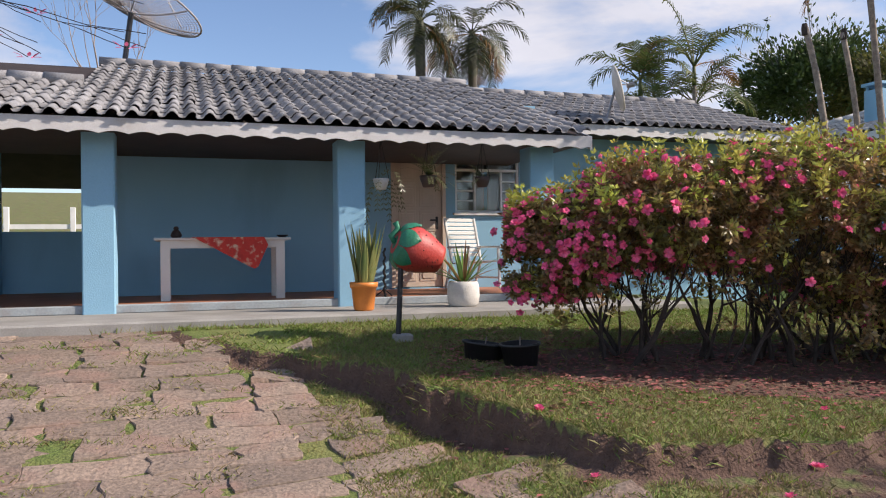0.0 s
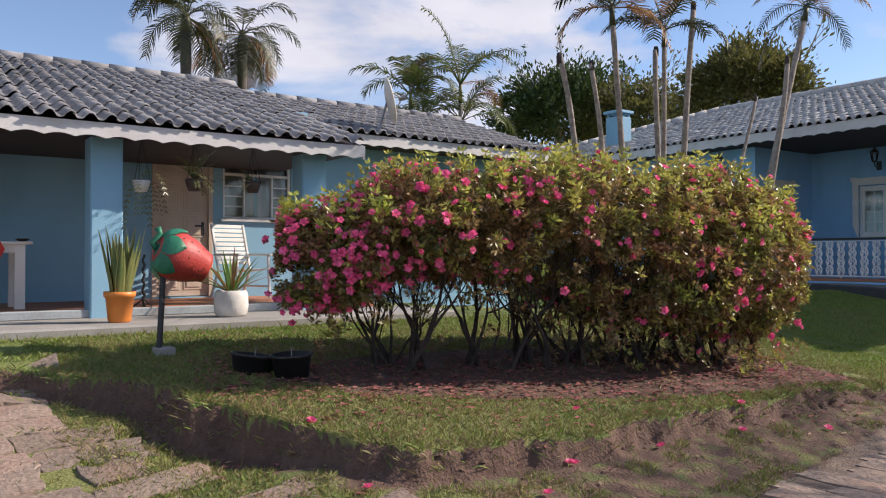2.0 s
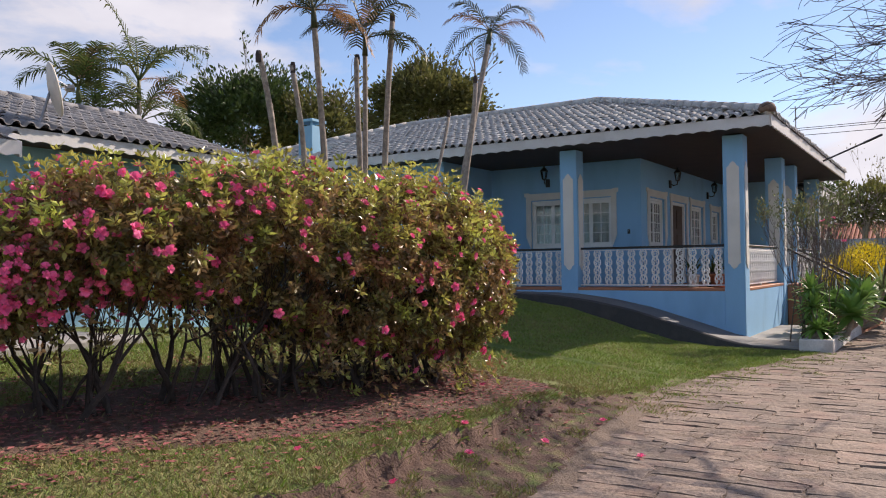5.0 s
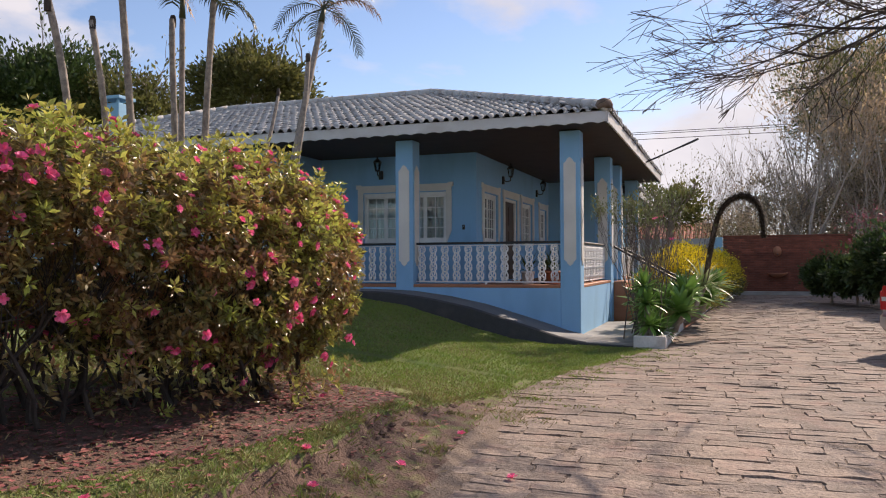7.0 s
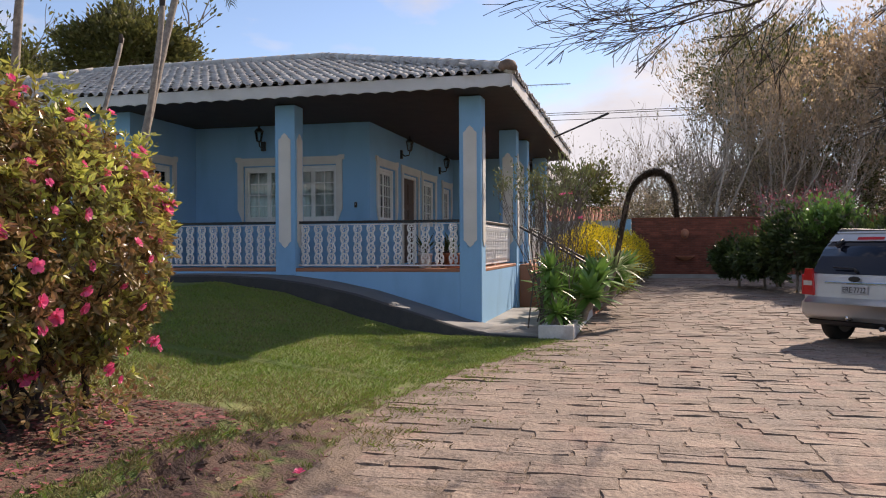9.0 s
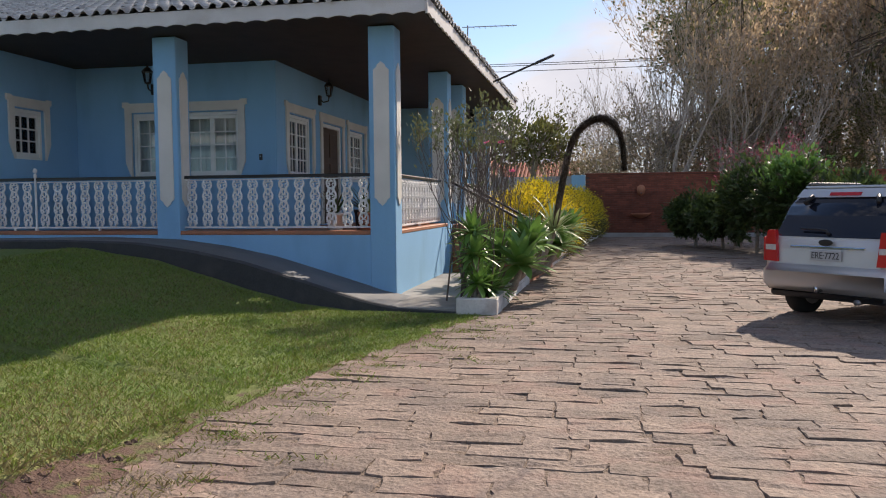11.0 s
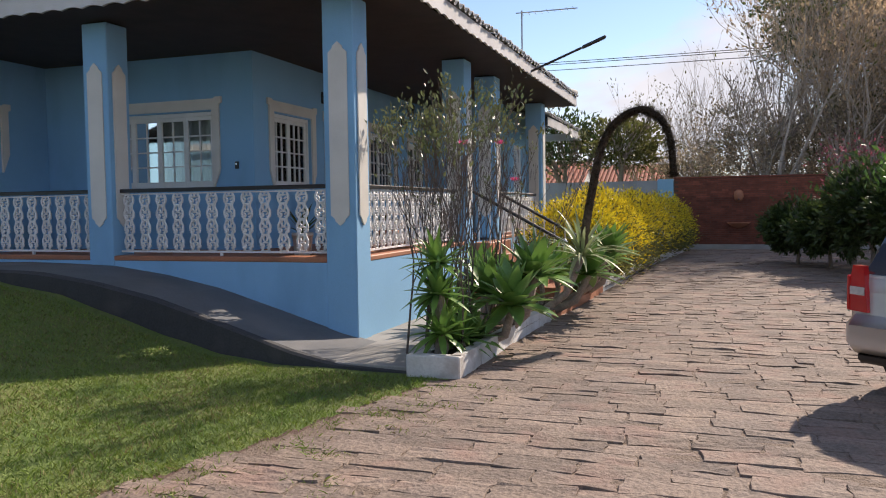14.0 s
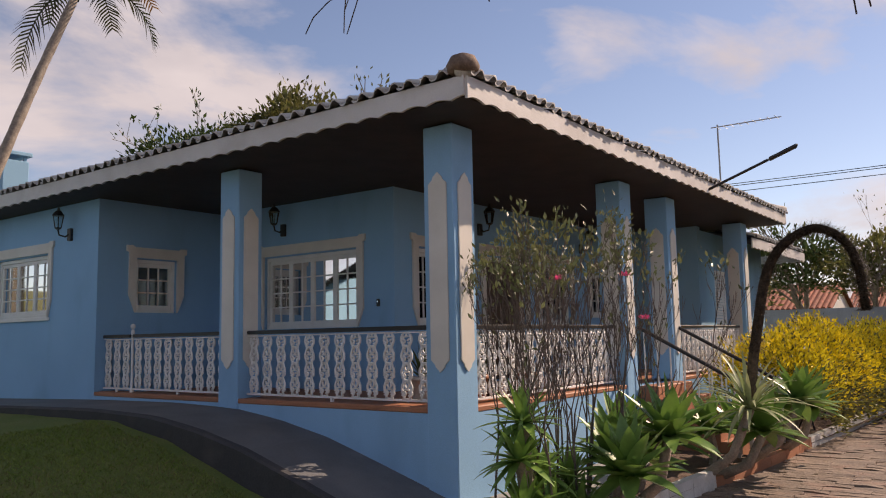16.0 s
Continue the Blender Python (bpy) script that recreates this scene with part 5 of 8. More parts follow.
def hanging_pot(x, y, ztop, zpot, r, mat_pot, leafmat, n, length, droop, label):
    ob = thing("hanging_plant", (x, y, zpot), label, "hanging plant", "hanging plants")
    part("pot", Shape().lathe([(r * 0.6, -r * 1.3), (r * 0.9, -r * 0.5), (r, 0), (r * 0.92, 0), (r * 0.85, -r * 0.3)], 18, (x, y, zpot)), mat_pot, ob, "", True)
    for k in range(3):
        a = k * 2.1
        part("wire", Shape().tube([(x + r * math.cos(a), y + r * math.sin(a), zpot), (x, y, ztop)], 0.004, 4), WIRE, ob)
    for i in range(n):
        a = rng.random() * 6.28
        e = radians(rng.uniform(-5, 70))
        s = Shape()
        st_len = length * rng.uniform(0.6, 1.15)
        way = Vector((math.cos(a) * math.cos(e), math.sin(a) * math.cos(e), math.sin(e)))
        p = Vector((x, y, zpot))
        for q in range(9):
            way = (way + Vector((0, 0, -droop / 9 * 2))).normalized()
            p2 = p + way * st_len / 9
            sd = way.cross(Vector((0, 0, 1)))
            sd = sd.normalized() if sd.length > 0.05 else Vector((1, 0, 0))
            for sg in (-1, 1):
                tip = p2 + sd * sg * 0.042 + way * 0.03
                s.add([p2 - way * 0.012, p2 + way * 0.018 + sd * sg * 0.018, tip, p2 - way * 0.004 + sd * sg * 0.02], [(0, 1, 2, 3)])
            s.add([p, p + sd * 0.003, p2 + sd * 0.003, p2], [(0, 1, 2, 3)])
            p = p2
        part("frond", s, leafmat, ob)


hanging_pot(3.45, 10.25, 3.05, 2.60, 0.11, BROWNPOT, ROSELEAF, 26, 0.36, 0.45, "bushy fern in a dark hanging pot under the eave")
hanging_pot(4.17, 10.25, 3.05, 2.60, 0.10, BROWNPOT, ROSELEAF, 9, 0.24, 0.4, "small trailing plant in a dark hanging pot")
hanging_pot(2.87, 10.35, 3.05, 2.56, 0.10, POTWHITE, ROSELEAF, 13, 0.68, 1.6, "long trailing cactus in a pale hanging pot")
ob = thing("plant_stand", (3.02, 10.6, AF), "thin black twisted iron plant stand", "plant stand")
part("post", Shape().tube([(3.0 + 0.012 * math.sin(i * 1.6), 10.75, AF - 0.02 + i * 0.03) for i in range(22)], 0.016, 6), BLACK, ob)
for k in range(3):
    a = k * 2.1 + 0.4
    part("foot", Shape().tube([(3.0, 10.75, AF + 0.08), (3.0 + 0.12 * math.cos(a), 10.75 + 0.12 * math.sin(a), AF - 0.01)], 0.009, 5), BLACK, ob)

# pots behind the veranda railing
for k, (px, py, r, h, m_pot) in enumerate(((18.0, 5.7, 0.17, 0.30, TERRA), (18.55, 5.95, 0.15, 0.34, BROWNPOT), (19.1, 5.6, 0.16, 0.28, TERRA), (17.5, 6.1, 0.13, 0.30, POTWHITE))):
    ob = thing("veranda_pot", (px, py, FB), "potted plant standing on the veranda floor", "potted plant", "veranda pots")
    part("pot", Shape().lathe([(r * 0.7, 0), (r * 0.85, 0.02), (r, h - 0.05), (r * 1.08, h - 0.05), (r * 1.08, h), (r * 0.95, h), (r * 0.9, h - 0.04)], 20, (px, py, FB - 0.02)), m_pot, ob, "", True)
    for i in range(16):
        s = Shape()
        a, e = i * 2.4, radians(rng.uniform(30, 85))
        blade_leaf(s, (px, py, FB + h - 0.06), (math.cos(a) * math.cos(e), math.sin(a) * math.cos(e), math.sin(e)), rng.uniform(0.3, 0.55), 0.03, 0.7, 5, 0.3)
        part("leaf", s, GREEN, ob, "", True)

# black nursery pots on the lawn
for px, py, r, h, lean in ((2.98, 7.18, 0.19, 0.16, 8), (3.22, 6.92, 0.165, 0.20, -3)):
    gz = ground_z(px, py)
    ob = thing("nursery_pot", (px, py, gz), "black plastic nursery pot with earth and a bare stick", "pot", "nursery pots")
    m = Matrix.Translation((px, py, gz - 0.02)) @ Matrix.Rotation(radians(lean), 4, "Y")
    part("pot", Shape().lathe([(r * 0.82, 0), (r * 0.98, h - 0.02), (r * 1.06, h - 0.02), (r * 1.06, h), (r * 0.97, h), (r * 0.93, h - 0.05)], 24).moved(m), POTBLACK, ob, "", True)
    part("soil", Shape().lathe([(r * 0.93, h - 0.06), (r * 0.5, h - 0.04)], 18).moved(m), POTSOIL, ob)
    part("stick", Shape().tube([(0, 0, h - 0.06), (0.01, 0.01, h + 0.05)], 0.006, 5).moved(m), BARK, ob)


# ---- strawberry sign-post ----
def strawberry():
    x, y = 2.48, 8.05
    gz = ground_z(x, y)
    ob = thing("strawberry_ornament", (x, y, gz), "large red cement strawberry with green leaves on a dark pole", "garden ornament")
    part("footing", Shape().box((x - 0.06, y - 0.08, gz - 0.05), (x + 0.11, y + 0.08, gz + 0.06), 0.012), SLAB, ob, "grey concrete block at the pole's foot")
    part("pole", Shape().tube([(x - 0.02, y, gz - 0.02), (x + 0.015, y, 1.52)], 0.026, 10), POLE, ob)
    m = Matrix.Translation((2.60, 8.05, 1.69)) @ Matrix.Rotation(radians(112), 4, "Y") @ Matrix.Scale(1.13, 4)
    prof = [(0.01, -0.14), (0.08, -0.155), (0.155, -0.125), (0.19, -0.06), (0.195, 0.02), (0.18, 0.10), (0.15, 0.18), (0.125, 0.24), (0.12, 0.262), (0.10, 0.262), (0.10, 0.20)]
    body = part("fruit", Shape().lathe(prof, 32).moved(m), BERRY, ob, "red fruit with an open dark mouth", True)
    # dark disc just inside the rim, the mouth's inner shade put into its colour
    part("mouth_shade_disc", Shape().lathe([(0.098, 0.235), (0.05, 0.228)], 20).moved(m), POTSOIL, body)
    r2 = random.Random(4)
    for i in range(64):
        t = r2.uniform(0.05, 0.95)
        a = r2.random() * 6.28
        z = -0.05 + 0.28 * t
        rr = np.interp(z, [q[1] for q in prof[3:8]], [q[0] for q in prof[3:8]])
        part("seed", Shape().lathe([(0.002, -0.006), (0.006, 0.0), (0.002, 0.006)], 6).moved(m @ Matrix.Translation((rr * math.cos(a), rr * math.sin(a), z))), INK, body)
    for k in range(6):
        a = k * math.pi / 3 + 0.2
        vs, fs = [], []
        for i in range(9):
            t = i / 8
            z = -0.165 + 0.16 * t ** 1.3 + 0.01
            rr = float(np.interp(min(z, 0.0), [q[1] for q in prof[1:6]], [q[0] for q in prof[1:6]])) if z > -0.15 else 0.09 * t * 3
            rr = max(rr, 0.16 * min(1, t * 2.2)) + 0.012
            w = 0.085 * math.sin(math.pi * min(1, 0.12 + t * 0.88)) + 0.004
            for sg in (-1, 0, 1):
                aa = a + sg * w / max(rr, 0.05)
                vs.append(((rr + (0.012 if sg == 0 else 0)) * math.cos(aa), (rr + (0.012 if sg == 0 else 0)) * math.sin(aa), z))
        for i in range(8):
            q = 3 * i
            fs += [(q, q + 1, q + 4, q + 3), (q + 1, q + 2, q + 5, q + 4)]
        part("sepal", Shape().add(vs, fs).moved(m), BERRYGREEN, ob, "green painted leaf", True)
    part("stem", Shape().tube([m @ Vector((0, 0, -0.15)), m @ Vector((-0.03, 0, -0.20)), (2.47, 8.05, 1.88), (2.445, 8.05, 1.94)], [0.035, 0.03, 0.026, 0.030], 10), BERRYGREEN, ob, "green painted stalk", True)


strawberry()


# ---- dishes on the roof ----
def dish(at, aim, r, depth, m_dish, label, pole_to, ribs):
    ob = thing("satellite_dish", at, label, "satellite dish")
    at = Vector(at)
    rot = Vector(aim).to_track_quat("Z", "Y").to_matrix().to_4x4()
    m = Matrix.Translation(at) @ rot
    net = Shape()
    if ribs:
        # an open net of thin wires: rings crossed by spokes
        for i in range(1, 27):
            q = i / 27
            net.tube([(r * q * math.cos(k * math.pi / 24), r * q * math.sin(k * math.pi / 24), depth * q * q) for k in range(49)], 0.006, 3, False)
        for k in range(72):
            a = k * math.pi / 36
            net.tube([(r * q * math.cos(a), r * q * math.sin(a), depth * q * q) for q in (0.15, 0.4, 0.7, 1.0)], 0.005, 3, False)
    else:
        prof = [(0.02 + r * i / 8, depth * (i / 8) ** 2) for i in range(9)]
        vs = [(q * math.cos(k * math.pi / 16), q * math.sin(k * math.pi / 16), z + dz) for dz in (0, -0.012) for q, z in prof for k in range(32)]
        net.add(vs, [(layer + i * 32 + k, layer + i * 32 + (k + 1) % 32, layer + (i + 1) * 32 + (k + 1) % 32, layer + (i + 1) * 32 + k) for layer in (0, 9 * 32) for i in range(8) for k in range(32)])
    part("reflector", net.moved(m), m_dish, ob, "fine see-through wire net" if ribs else "", True)
    part("rim", Shape().tube([m @ Vector((r * 1.0 * math.cos(k * math.pi / 20) + 0.02 * math.cos(k * math.pi / 20), (r + 0.02) * math.sin(k * math.pi / 20), depth)) for k in range(41)], 0.018, 6), m_dish, ob, "", True)
    if ribs:
        for k in range(8):
            a = k * math.pi / 4
            part("rib", Shape().tube([m @ Vector((r * i / 6 * math.cos(a), r * i / 6 * math.sin(a), depth * (i / 6) ** 2 - 0.02)) for i in range(7)], 0.012, 5), m_dish, ob)
    tip = m @ Vector((0, 0, r * 0.75))
    for k in range(3):
        a = k * 2.094 + 0.5
        part("feed_strut", Shape().tube([m @ Vector((r * 0.75 * math.cos(a), r * 0.75 * math.sin(a), depth * 0.6)), tip], 0.010, 5), GALV, ob)
    part("feed", Shape().tube([tip - (tip - at).normalized() * 0.06, tip + (tip - at).normalized() * 0.06], 0.045, 10), GALV, ob)
    part("pole", Shape().tube([pole_to, at - Vector((0, 0, 0.02))], 0.045 if ribs else 0.02, 10), POLE if ribs else GALV, ob)


dish((-0.27, 15.3, 5.80), (0.42, 0.05, 0.9), 1.12, 0.26, DISHMESH, "big grey mesh satellite dish on a pole above the roof", (-0.45, 15.28, 4.4), True)
dish((7.12, 12.0, 4.22), (0.85, -0.40, 0.22), 0.34, 0.06, PALEDISH, "small cream satellite dish on the roof edge", (6.98, 12.0, 3.75), False)


# ---- plants of the garden ----
def leaf_cloud(name, parent, material, points, size, rng, label="", flat=0.3, aspect=0.42, loose=1.0):
    """Many small folded leaves at the points (place, outward way), as one part."""
    n = len(points)
    v = np.zeros((n, 6, 3))
    for i, (p, way) in enumerate(points):
        d = (Vector(way) + loose * Vector((rng.gauss(0, 0.55), rng.gauss(0, 0.55), rng.gauss(0.15, 0.5)))).normalized()
        sd = d.cross(Vector((rng.gauss(0, 1), rng.gauss(0, 1), rng.gauss(0.6, 1))))
        sd = sd.normalized() if sd.length > 1e-4 else Vector((1, 0, 0))
        up = sd.cross(d)
        L = size * rng.uniform(0.7, 1.35)
        w = L * aspect * 0.5
        p = Vector(p)
        mid = p + d * L * 0.5 - up * w * flat
        v[i] = (p, p + d * L * 0.45 + sd * w, p + d * L, p + d * L * 0.45 - sd * w, mid, p + d * L * 0.95)
    verts = v.reshape(-1, 3).tolist()
    faces = []
    for i in range(n):
        k = 6 * i
        faces += [(k, k + 1, k + 2, k + 4), (k, k + 4, k + 2, k + 3)]
    return part(name, Shape().add(verts, faces) if n < 10 else _direct(verts, faces), material, parent, label)


def _direct(verts, faces):
    """A shape from ready lists."""
    s = Shape()
    s.v, s.f = verts, faces
    return s


def branchy(shape, p, way, length, r, depth, rng, tips, spread=0.55, up=0.25, shrink=0.72, kids=(2, 3), wob=0.18, sides=6, min_r=0.004):
    """Limbs that fork and thin out; collects the tips."""
    p, way = Vector(p), Vector(way).normalized()
    pts, rad = [p.copy()], [r]
    segs = 4 if depth > 1 else 3
    for i in range(segs):
        way = (way + Vector((rng.gauss(0, wob), rng.gauss(0, wob), rng.gauss(up * 0.3, wob * 0.7)))).normalized()
        p = p + way * length / segs
        pts.append(p.copy())
        rad.append(max(min_r, r * (1 - 0.35 * (i + 1) / segs)))
    shape.tube(pts, rad, sides if depth > 2 else (5 if depth > 1 else 3), False)
    if depth <= 0:
        tips.append((p, way))
        return
    for k in range(rng.randint(*kids)):
        q = pts[-1] if k == 0 else pts[rng.randint(len(pts) // 2, len(pts) - 1)]
        w = (way + Vector((rng.gauss(0, spread), rng.gauss(0, spread), rng.gauss(up, spread * 0.6)))).normalized()
        branchy(shape, q, w, length * shrink * rng.uniform(0.8, 1.2), rad[-1] * 0.78, depth - 1, rng, tips, spread, up, shrink, kids, wob, sides, min_r)
    tips.append((p, way))


# -- azalea --
def azalea():
    rng = random.Random(21)
    A0, A1 = Vector((3.62, 7.05, 0)), Vector((8.05, 5.95, 0))
    ax = (A1 - A0).normalized()
    side = Vector((-ax.y, ax.x, 0))
    L = (A1 - A0).length
    ob = thing("azalea_bush", (5.9, 6.5, ground_z(5.9, 6.5)), "broad azalea bush with pink flowers and dark leggy stems", "bush")

    def mid(t):
        return A0 + ax * (t * L)

    def top(t):
        return 2.36 + 0.16 * smooth01(0.0, 0.4, t) - 0.22 * smooth01(0.86, 1.05, t) - 0.28 * (1 - smooth01(0.0, 0.12, t)) + 0.05 * math.sin(t * 17)

    def bottom(t):
        return lerp_table([(-0.1, 1.28), (0.0, 1.22), (0.08, 1.40), (0.15, 1.50), (0.3, 1.47), (0.45, 1.24), (0.6, 0.98), (0.8, 0.84), (1.0, 0.86), (1.1, 1.05)], t)

    def half(t):
        return 0.98 * math.sqrt(max(0.05, 1 - abs(2 * (t - 0.5) / 1.20) ** 4))

    stems, tips = Shape(), []
    for k in range(72):
        t = rng.choice((rng.gauss(0.16, 0.05), rng.gauss(0.40, 0.06), rng.gauss(0.62, 0.08), rng.gauss(0.85, 0.07)))
        p = mid(t) + side * rng.gauss(0, 0.16)
        p.z = ground_z(p.x, p.y) - 0.03
        stems = Shape()
        branchy(stems, p, (rng.gauss(0, 0.38), rng.gauss(0, 0.34), 1), rng.uniform(0.42, 0.62), rng.uniform(0.014, 0.030), 3, rng, tips, 0.5, 0.3, 0.70, (2, 3), 0.12, 6, 0.003)
        part("stem", stems, DARKBARK, ob, "dark bare leggy stem")
    leaves, young, clumps = [], [], []
    for k in range(8200):
        t = rng.uniform(-0.09, 1.09)
        a = rng.uniform(0, 2 * math.pi)
        r = (rng.uniform(0.70, 1.02) if k % 5 else rng.uniform(0.25, 0.7)) * (1 + 0.13 * noise.noise(Vector((t * 10, math.cos(a) * 2.4, math.sin(a) * 2.4))))
        zb, zt = bottom(t), top(t)
        c, h = (zb + zt) / 2, (zt - zb) / 2
        ca, sa = math.cos(a), math.sin(a)
        sq = 1 / (abs(ca) ** 2.6 + abs(sa) ** 2.6) ** (1 / 2.6)
        p = mid(t) + side * (half(t) * ca * sq * r)
        p.z = c + h * sa * sq * r
        gap = noise.noise(p * 2.3) + 0.6 * noise.noise(p * 5.5)
        if gap < (-0.12 if sa < 0.0 and t < 0.6 else -0.62):
            continue
        way = (side * ca + Vector((0, 0, sa + 0.25)) + ax * (t - 0.5) * 0.8).normalized()
        clumps.append((p, way, t, a, r))

    def whorl(out, p, way, n, open_by, back=0.0):
        """Leaves set in a star round the tip of a twig."""
        u = way.orthogonal().normalized()
        w = way.cross(u)
        a0 = rng.random() * 6.28
        for q in range(n):
            g = a0 + q * 2.39996
            d = (u * math.cos(g) + w * math.sin(g)) * open_by + way * rng.uniform(0.15, 0.75)
            out.append((p - way * back * q + d * 0.006, d.normalized()))

    for p, way, t, a, r in clumps:
        tip = (way + Vector((rng.gauss(0, 0.45), rng.gauss(0, 0.45), rng.gauss(0.25, 0.4)))).normalized()
        # more young leaves on top and to the east: new growth plus painted sunlight
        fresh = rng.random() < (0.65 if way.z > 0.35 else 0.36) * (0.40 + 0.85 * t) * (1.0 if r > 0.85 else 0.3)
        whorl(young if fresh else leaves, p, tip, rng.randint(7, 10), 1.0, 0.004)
        whorl(leaves, p - tip * 0.05 + Vector((rng.gauss(0, 0.02), rng.gauss(0, 0.02), rng.gauss(0, 0.02))), tip, rng.randint(5, 8), 1.0, 0.006)
    # leading shoots that stand out of the clipped top
    for p, way, t, a, r in clumps:
        if r > 0.96 and way.z > 0.45 and rng.random() < 0.5:
            tall = rng.uniform(0.05, 0.15)
            for q in range(3):
                whorl(young, p + way * 0.03 + Vector((rng.gauss(0, 0.008), rng.gauss(0, 0.008), tall * q / 2)), Vector((rng.gauss(0, 0.12), rng.gauss(0, 0.12), 1)).normalized(), 5, 0.7)
    # sprigs down the front and under the crown
    for k in range(150):
        t = rng.uniform(-0.05, 1.03)
        p = mid(t) + side * rng.uniform(-0.95, 0.5) * (0.9 if t > 0.3 else 1.0)
        p.z = bottom(t) - abs(rng.gauss(0, 0.15))
        for q in range(3):
            whorl(leaves if rng.random() < 0.75 else young, p + Vector((rng.gauss(0, 0.05), rng.gauss(0, 0.05), rng.gauss(0, 0.05))), Vector((rng.gauss(0, 0.5), -0.6, 0.5)).normalized(), 6, 1.0)
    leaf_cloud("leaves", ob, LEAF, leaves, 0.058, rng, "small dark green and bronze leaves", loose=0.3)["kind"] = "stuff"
    leaf_cloud("young_leaves", ob, LEAF_NEW, young, 0.060, rng, "fresh yellow-green shoots, also standing in for sunlit leaves", loose=0.25)["kind"] = "stuff"

    # flowers: five rounded petals round a throat
    def flower(r):
        s = Shape()
        for ring, (reach, lift) in enumerate(((1.0, 0.10), (0.66, 0.42))):
            for k in range(5):
                a = (k + 0.5 * ring) * 2 * math.pi / 5
                d, sd, up = Vector((math.cos(a), math.sin(a), 0)) * reach * r, Vector((-math.sin(a), math.cos(a), 0)) * r, Vector((0, 0, r))
                pts = [up * -0.25, d * 0.45 + sd * 0.30 + up * lift * 0.4, d * 0.85 + sd * 0.38 + up * (lift + 0.10), d * 1.05 + up * lift, d * 0.85 - sd * 0.38 + up * (lift + 0.10), d * 0.45 - sd * 0.30 + up * lift * 0.4, d * 0.5 + up * (lift * 0.4 - 0.1)]
                s.add(pts, [(0, 1, 6), (1, 2, 6), (2, 3, 6), (3, 4, 6), (4, 5, 6), (5, 0, 6)])
        return s.mesh("flower", PETAL)

    fm = flower(0.038)
    out = [c for c in clumps if c[4] > 0.82]
    count = 0
    while count < 298:
        p, way, t, a, r = rng.choice(out)
        if rng.random() > 1.1 * math.exp(-2.2 * max(t, 0)) + 0.12 or (way.z > 0.85 and rng.random() < 0.6):
            continue
        for q in range(rng.choice((1, 1, 2, 3, 4))):
            f = new("flower", fm)
            f.parent = ob
            f.matrix_parent_inverse = ob.matrix_world.inverted()
            w = (way + Vector((rng.gauss(0, 0.35), rng.gauss(0, 0.35), rng.gauss(0, 0.35)))).normalized()
            f.matrix_basis = Matrix.Translation(p + way * 0.05 + Vector((rng.gauss(0, 0.045), rng.gauss(0, 0.045), rng.gauss(0, 0.045)))) @ w.to_track_quat("Z", "Y").to_matrix().to_4x4() @ Matrix.Rotation(rng.random() * 6, 4, "Z") @ Matrix.Scale(rng.uniform(0.75, 1.3), 4)
            count += 1
    # the rest of the bloom, too many to pick apart
    fv, ff = [], []
    src_v = [v.co.copy() for v in fm.vertices]
    src_f = [tuple(q.vertices) for q in fm.polygons]
    for k in range(1500):
        p, way, t, a, r = rng.choice(out)
        if rng.random() > 1.1 * math.exp(-2.2 * max(t, 0)) + 0.10:
            continue
        w = (way + Vector((rng.gauss(0, 0.35), rng.gauss(0, 0.35), rng.gauss(0, 0.35)))).normalized()
        mm = Matrix.Translation(p + way * 0.04 + Vector((rng.gauss(0, 0.05), rng.gauss(0, 0.05), rng.gauss(0, 0.05)))) @ w.to_track_quat("Z", "Y").to_matrix().to_4x4() @ Matrix.Scale(rng.uniform(0.6, 1.15), 4)
        k0 = len(fv)
        fv.extend([tuple(mm @ c) for c in src_v])
        ff.extend([tuple(i + k0 for i in q) for q in src_f])
    tagged(part("bloom", _direct(fv, ff), PETAL, ob), kind="stuff")
    # fallen petals
    pv, pf = [], []
    for k in range(5200):
        t = rng.uniform(-0.25, 1.12)
        p = mid(t) + side * (rng.gauss(-0.35, 0.75))
        if t < 0.15:
            p += side * rng.uniform(-0.3, 0.4)
        if bank_side(p.x, p.y) < -0.6 or (bank_side(p.x, p.y) < 0.1 and rng.random() < 0.7):
            continue
        z = ground_z(p.x, p.y) + 0.012 + rng.random() * 0.01
        a, l = rng.random() * 6.28, rng.uniform(0.014, 0.038)
        k0 = len(pv)
        c, s = math.cos(a), math.sin(a)
        pv += [(p.x - c * l, p.y - s * l, z), (p.x - s * l * 0.6, p.y + c * l * 0.6, z + rng.random() * 0.012), (p.x + c * l, p.y + s * l, z + 0.004), (p.x + s * l * 0.6, p.y - c * l * 0.6, z + rng.random() * 0.012)]
        pf.append((k0, k0 + 1, k0 + 2, k0 + 3))
    pt = part("fallen_petals", _direct(pv, pf), FALLEN)
    tagged(pt, "faded pink petals scattered on the earth", "petals", "", "stuff")
    for k in range(14):
        x, y = rng.uniform(2.6, 8.6), rng.gauss(5.1, 0.5)
        if k % 4 == 0:
            y -= 0.9
        f = new("fallen_flower", fm)
        f.matrix_basis = Matrix.Translation((x, y, ground_z(x, y) + 0.025)) @ Matrix.Rotation(rng.uniform(-0.5, 0.5), 4, "X") @ Matrix.Rotation(rng.random() * 6, 4, "Z")
        tagged(f, "fallen pink azalea flower on the ground", "flower", "fallen flowers")


azalea()


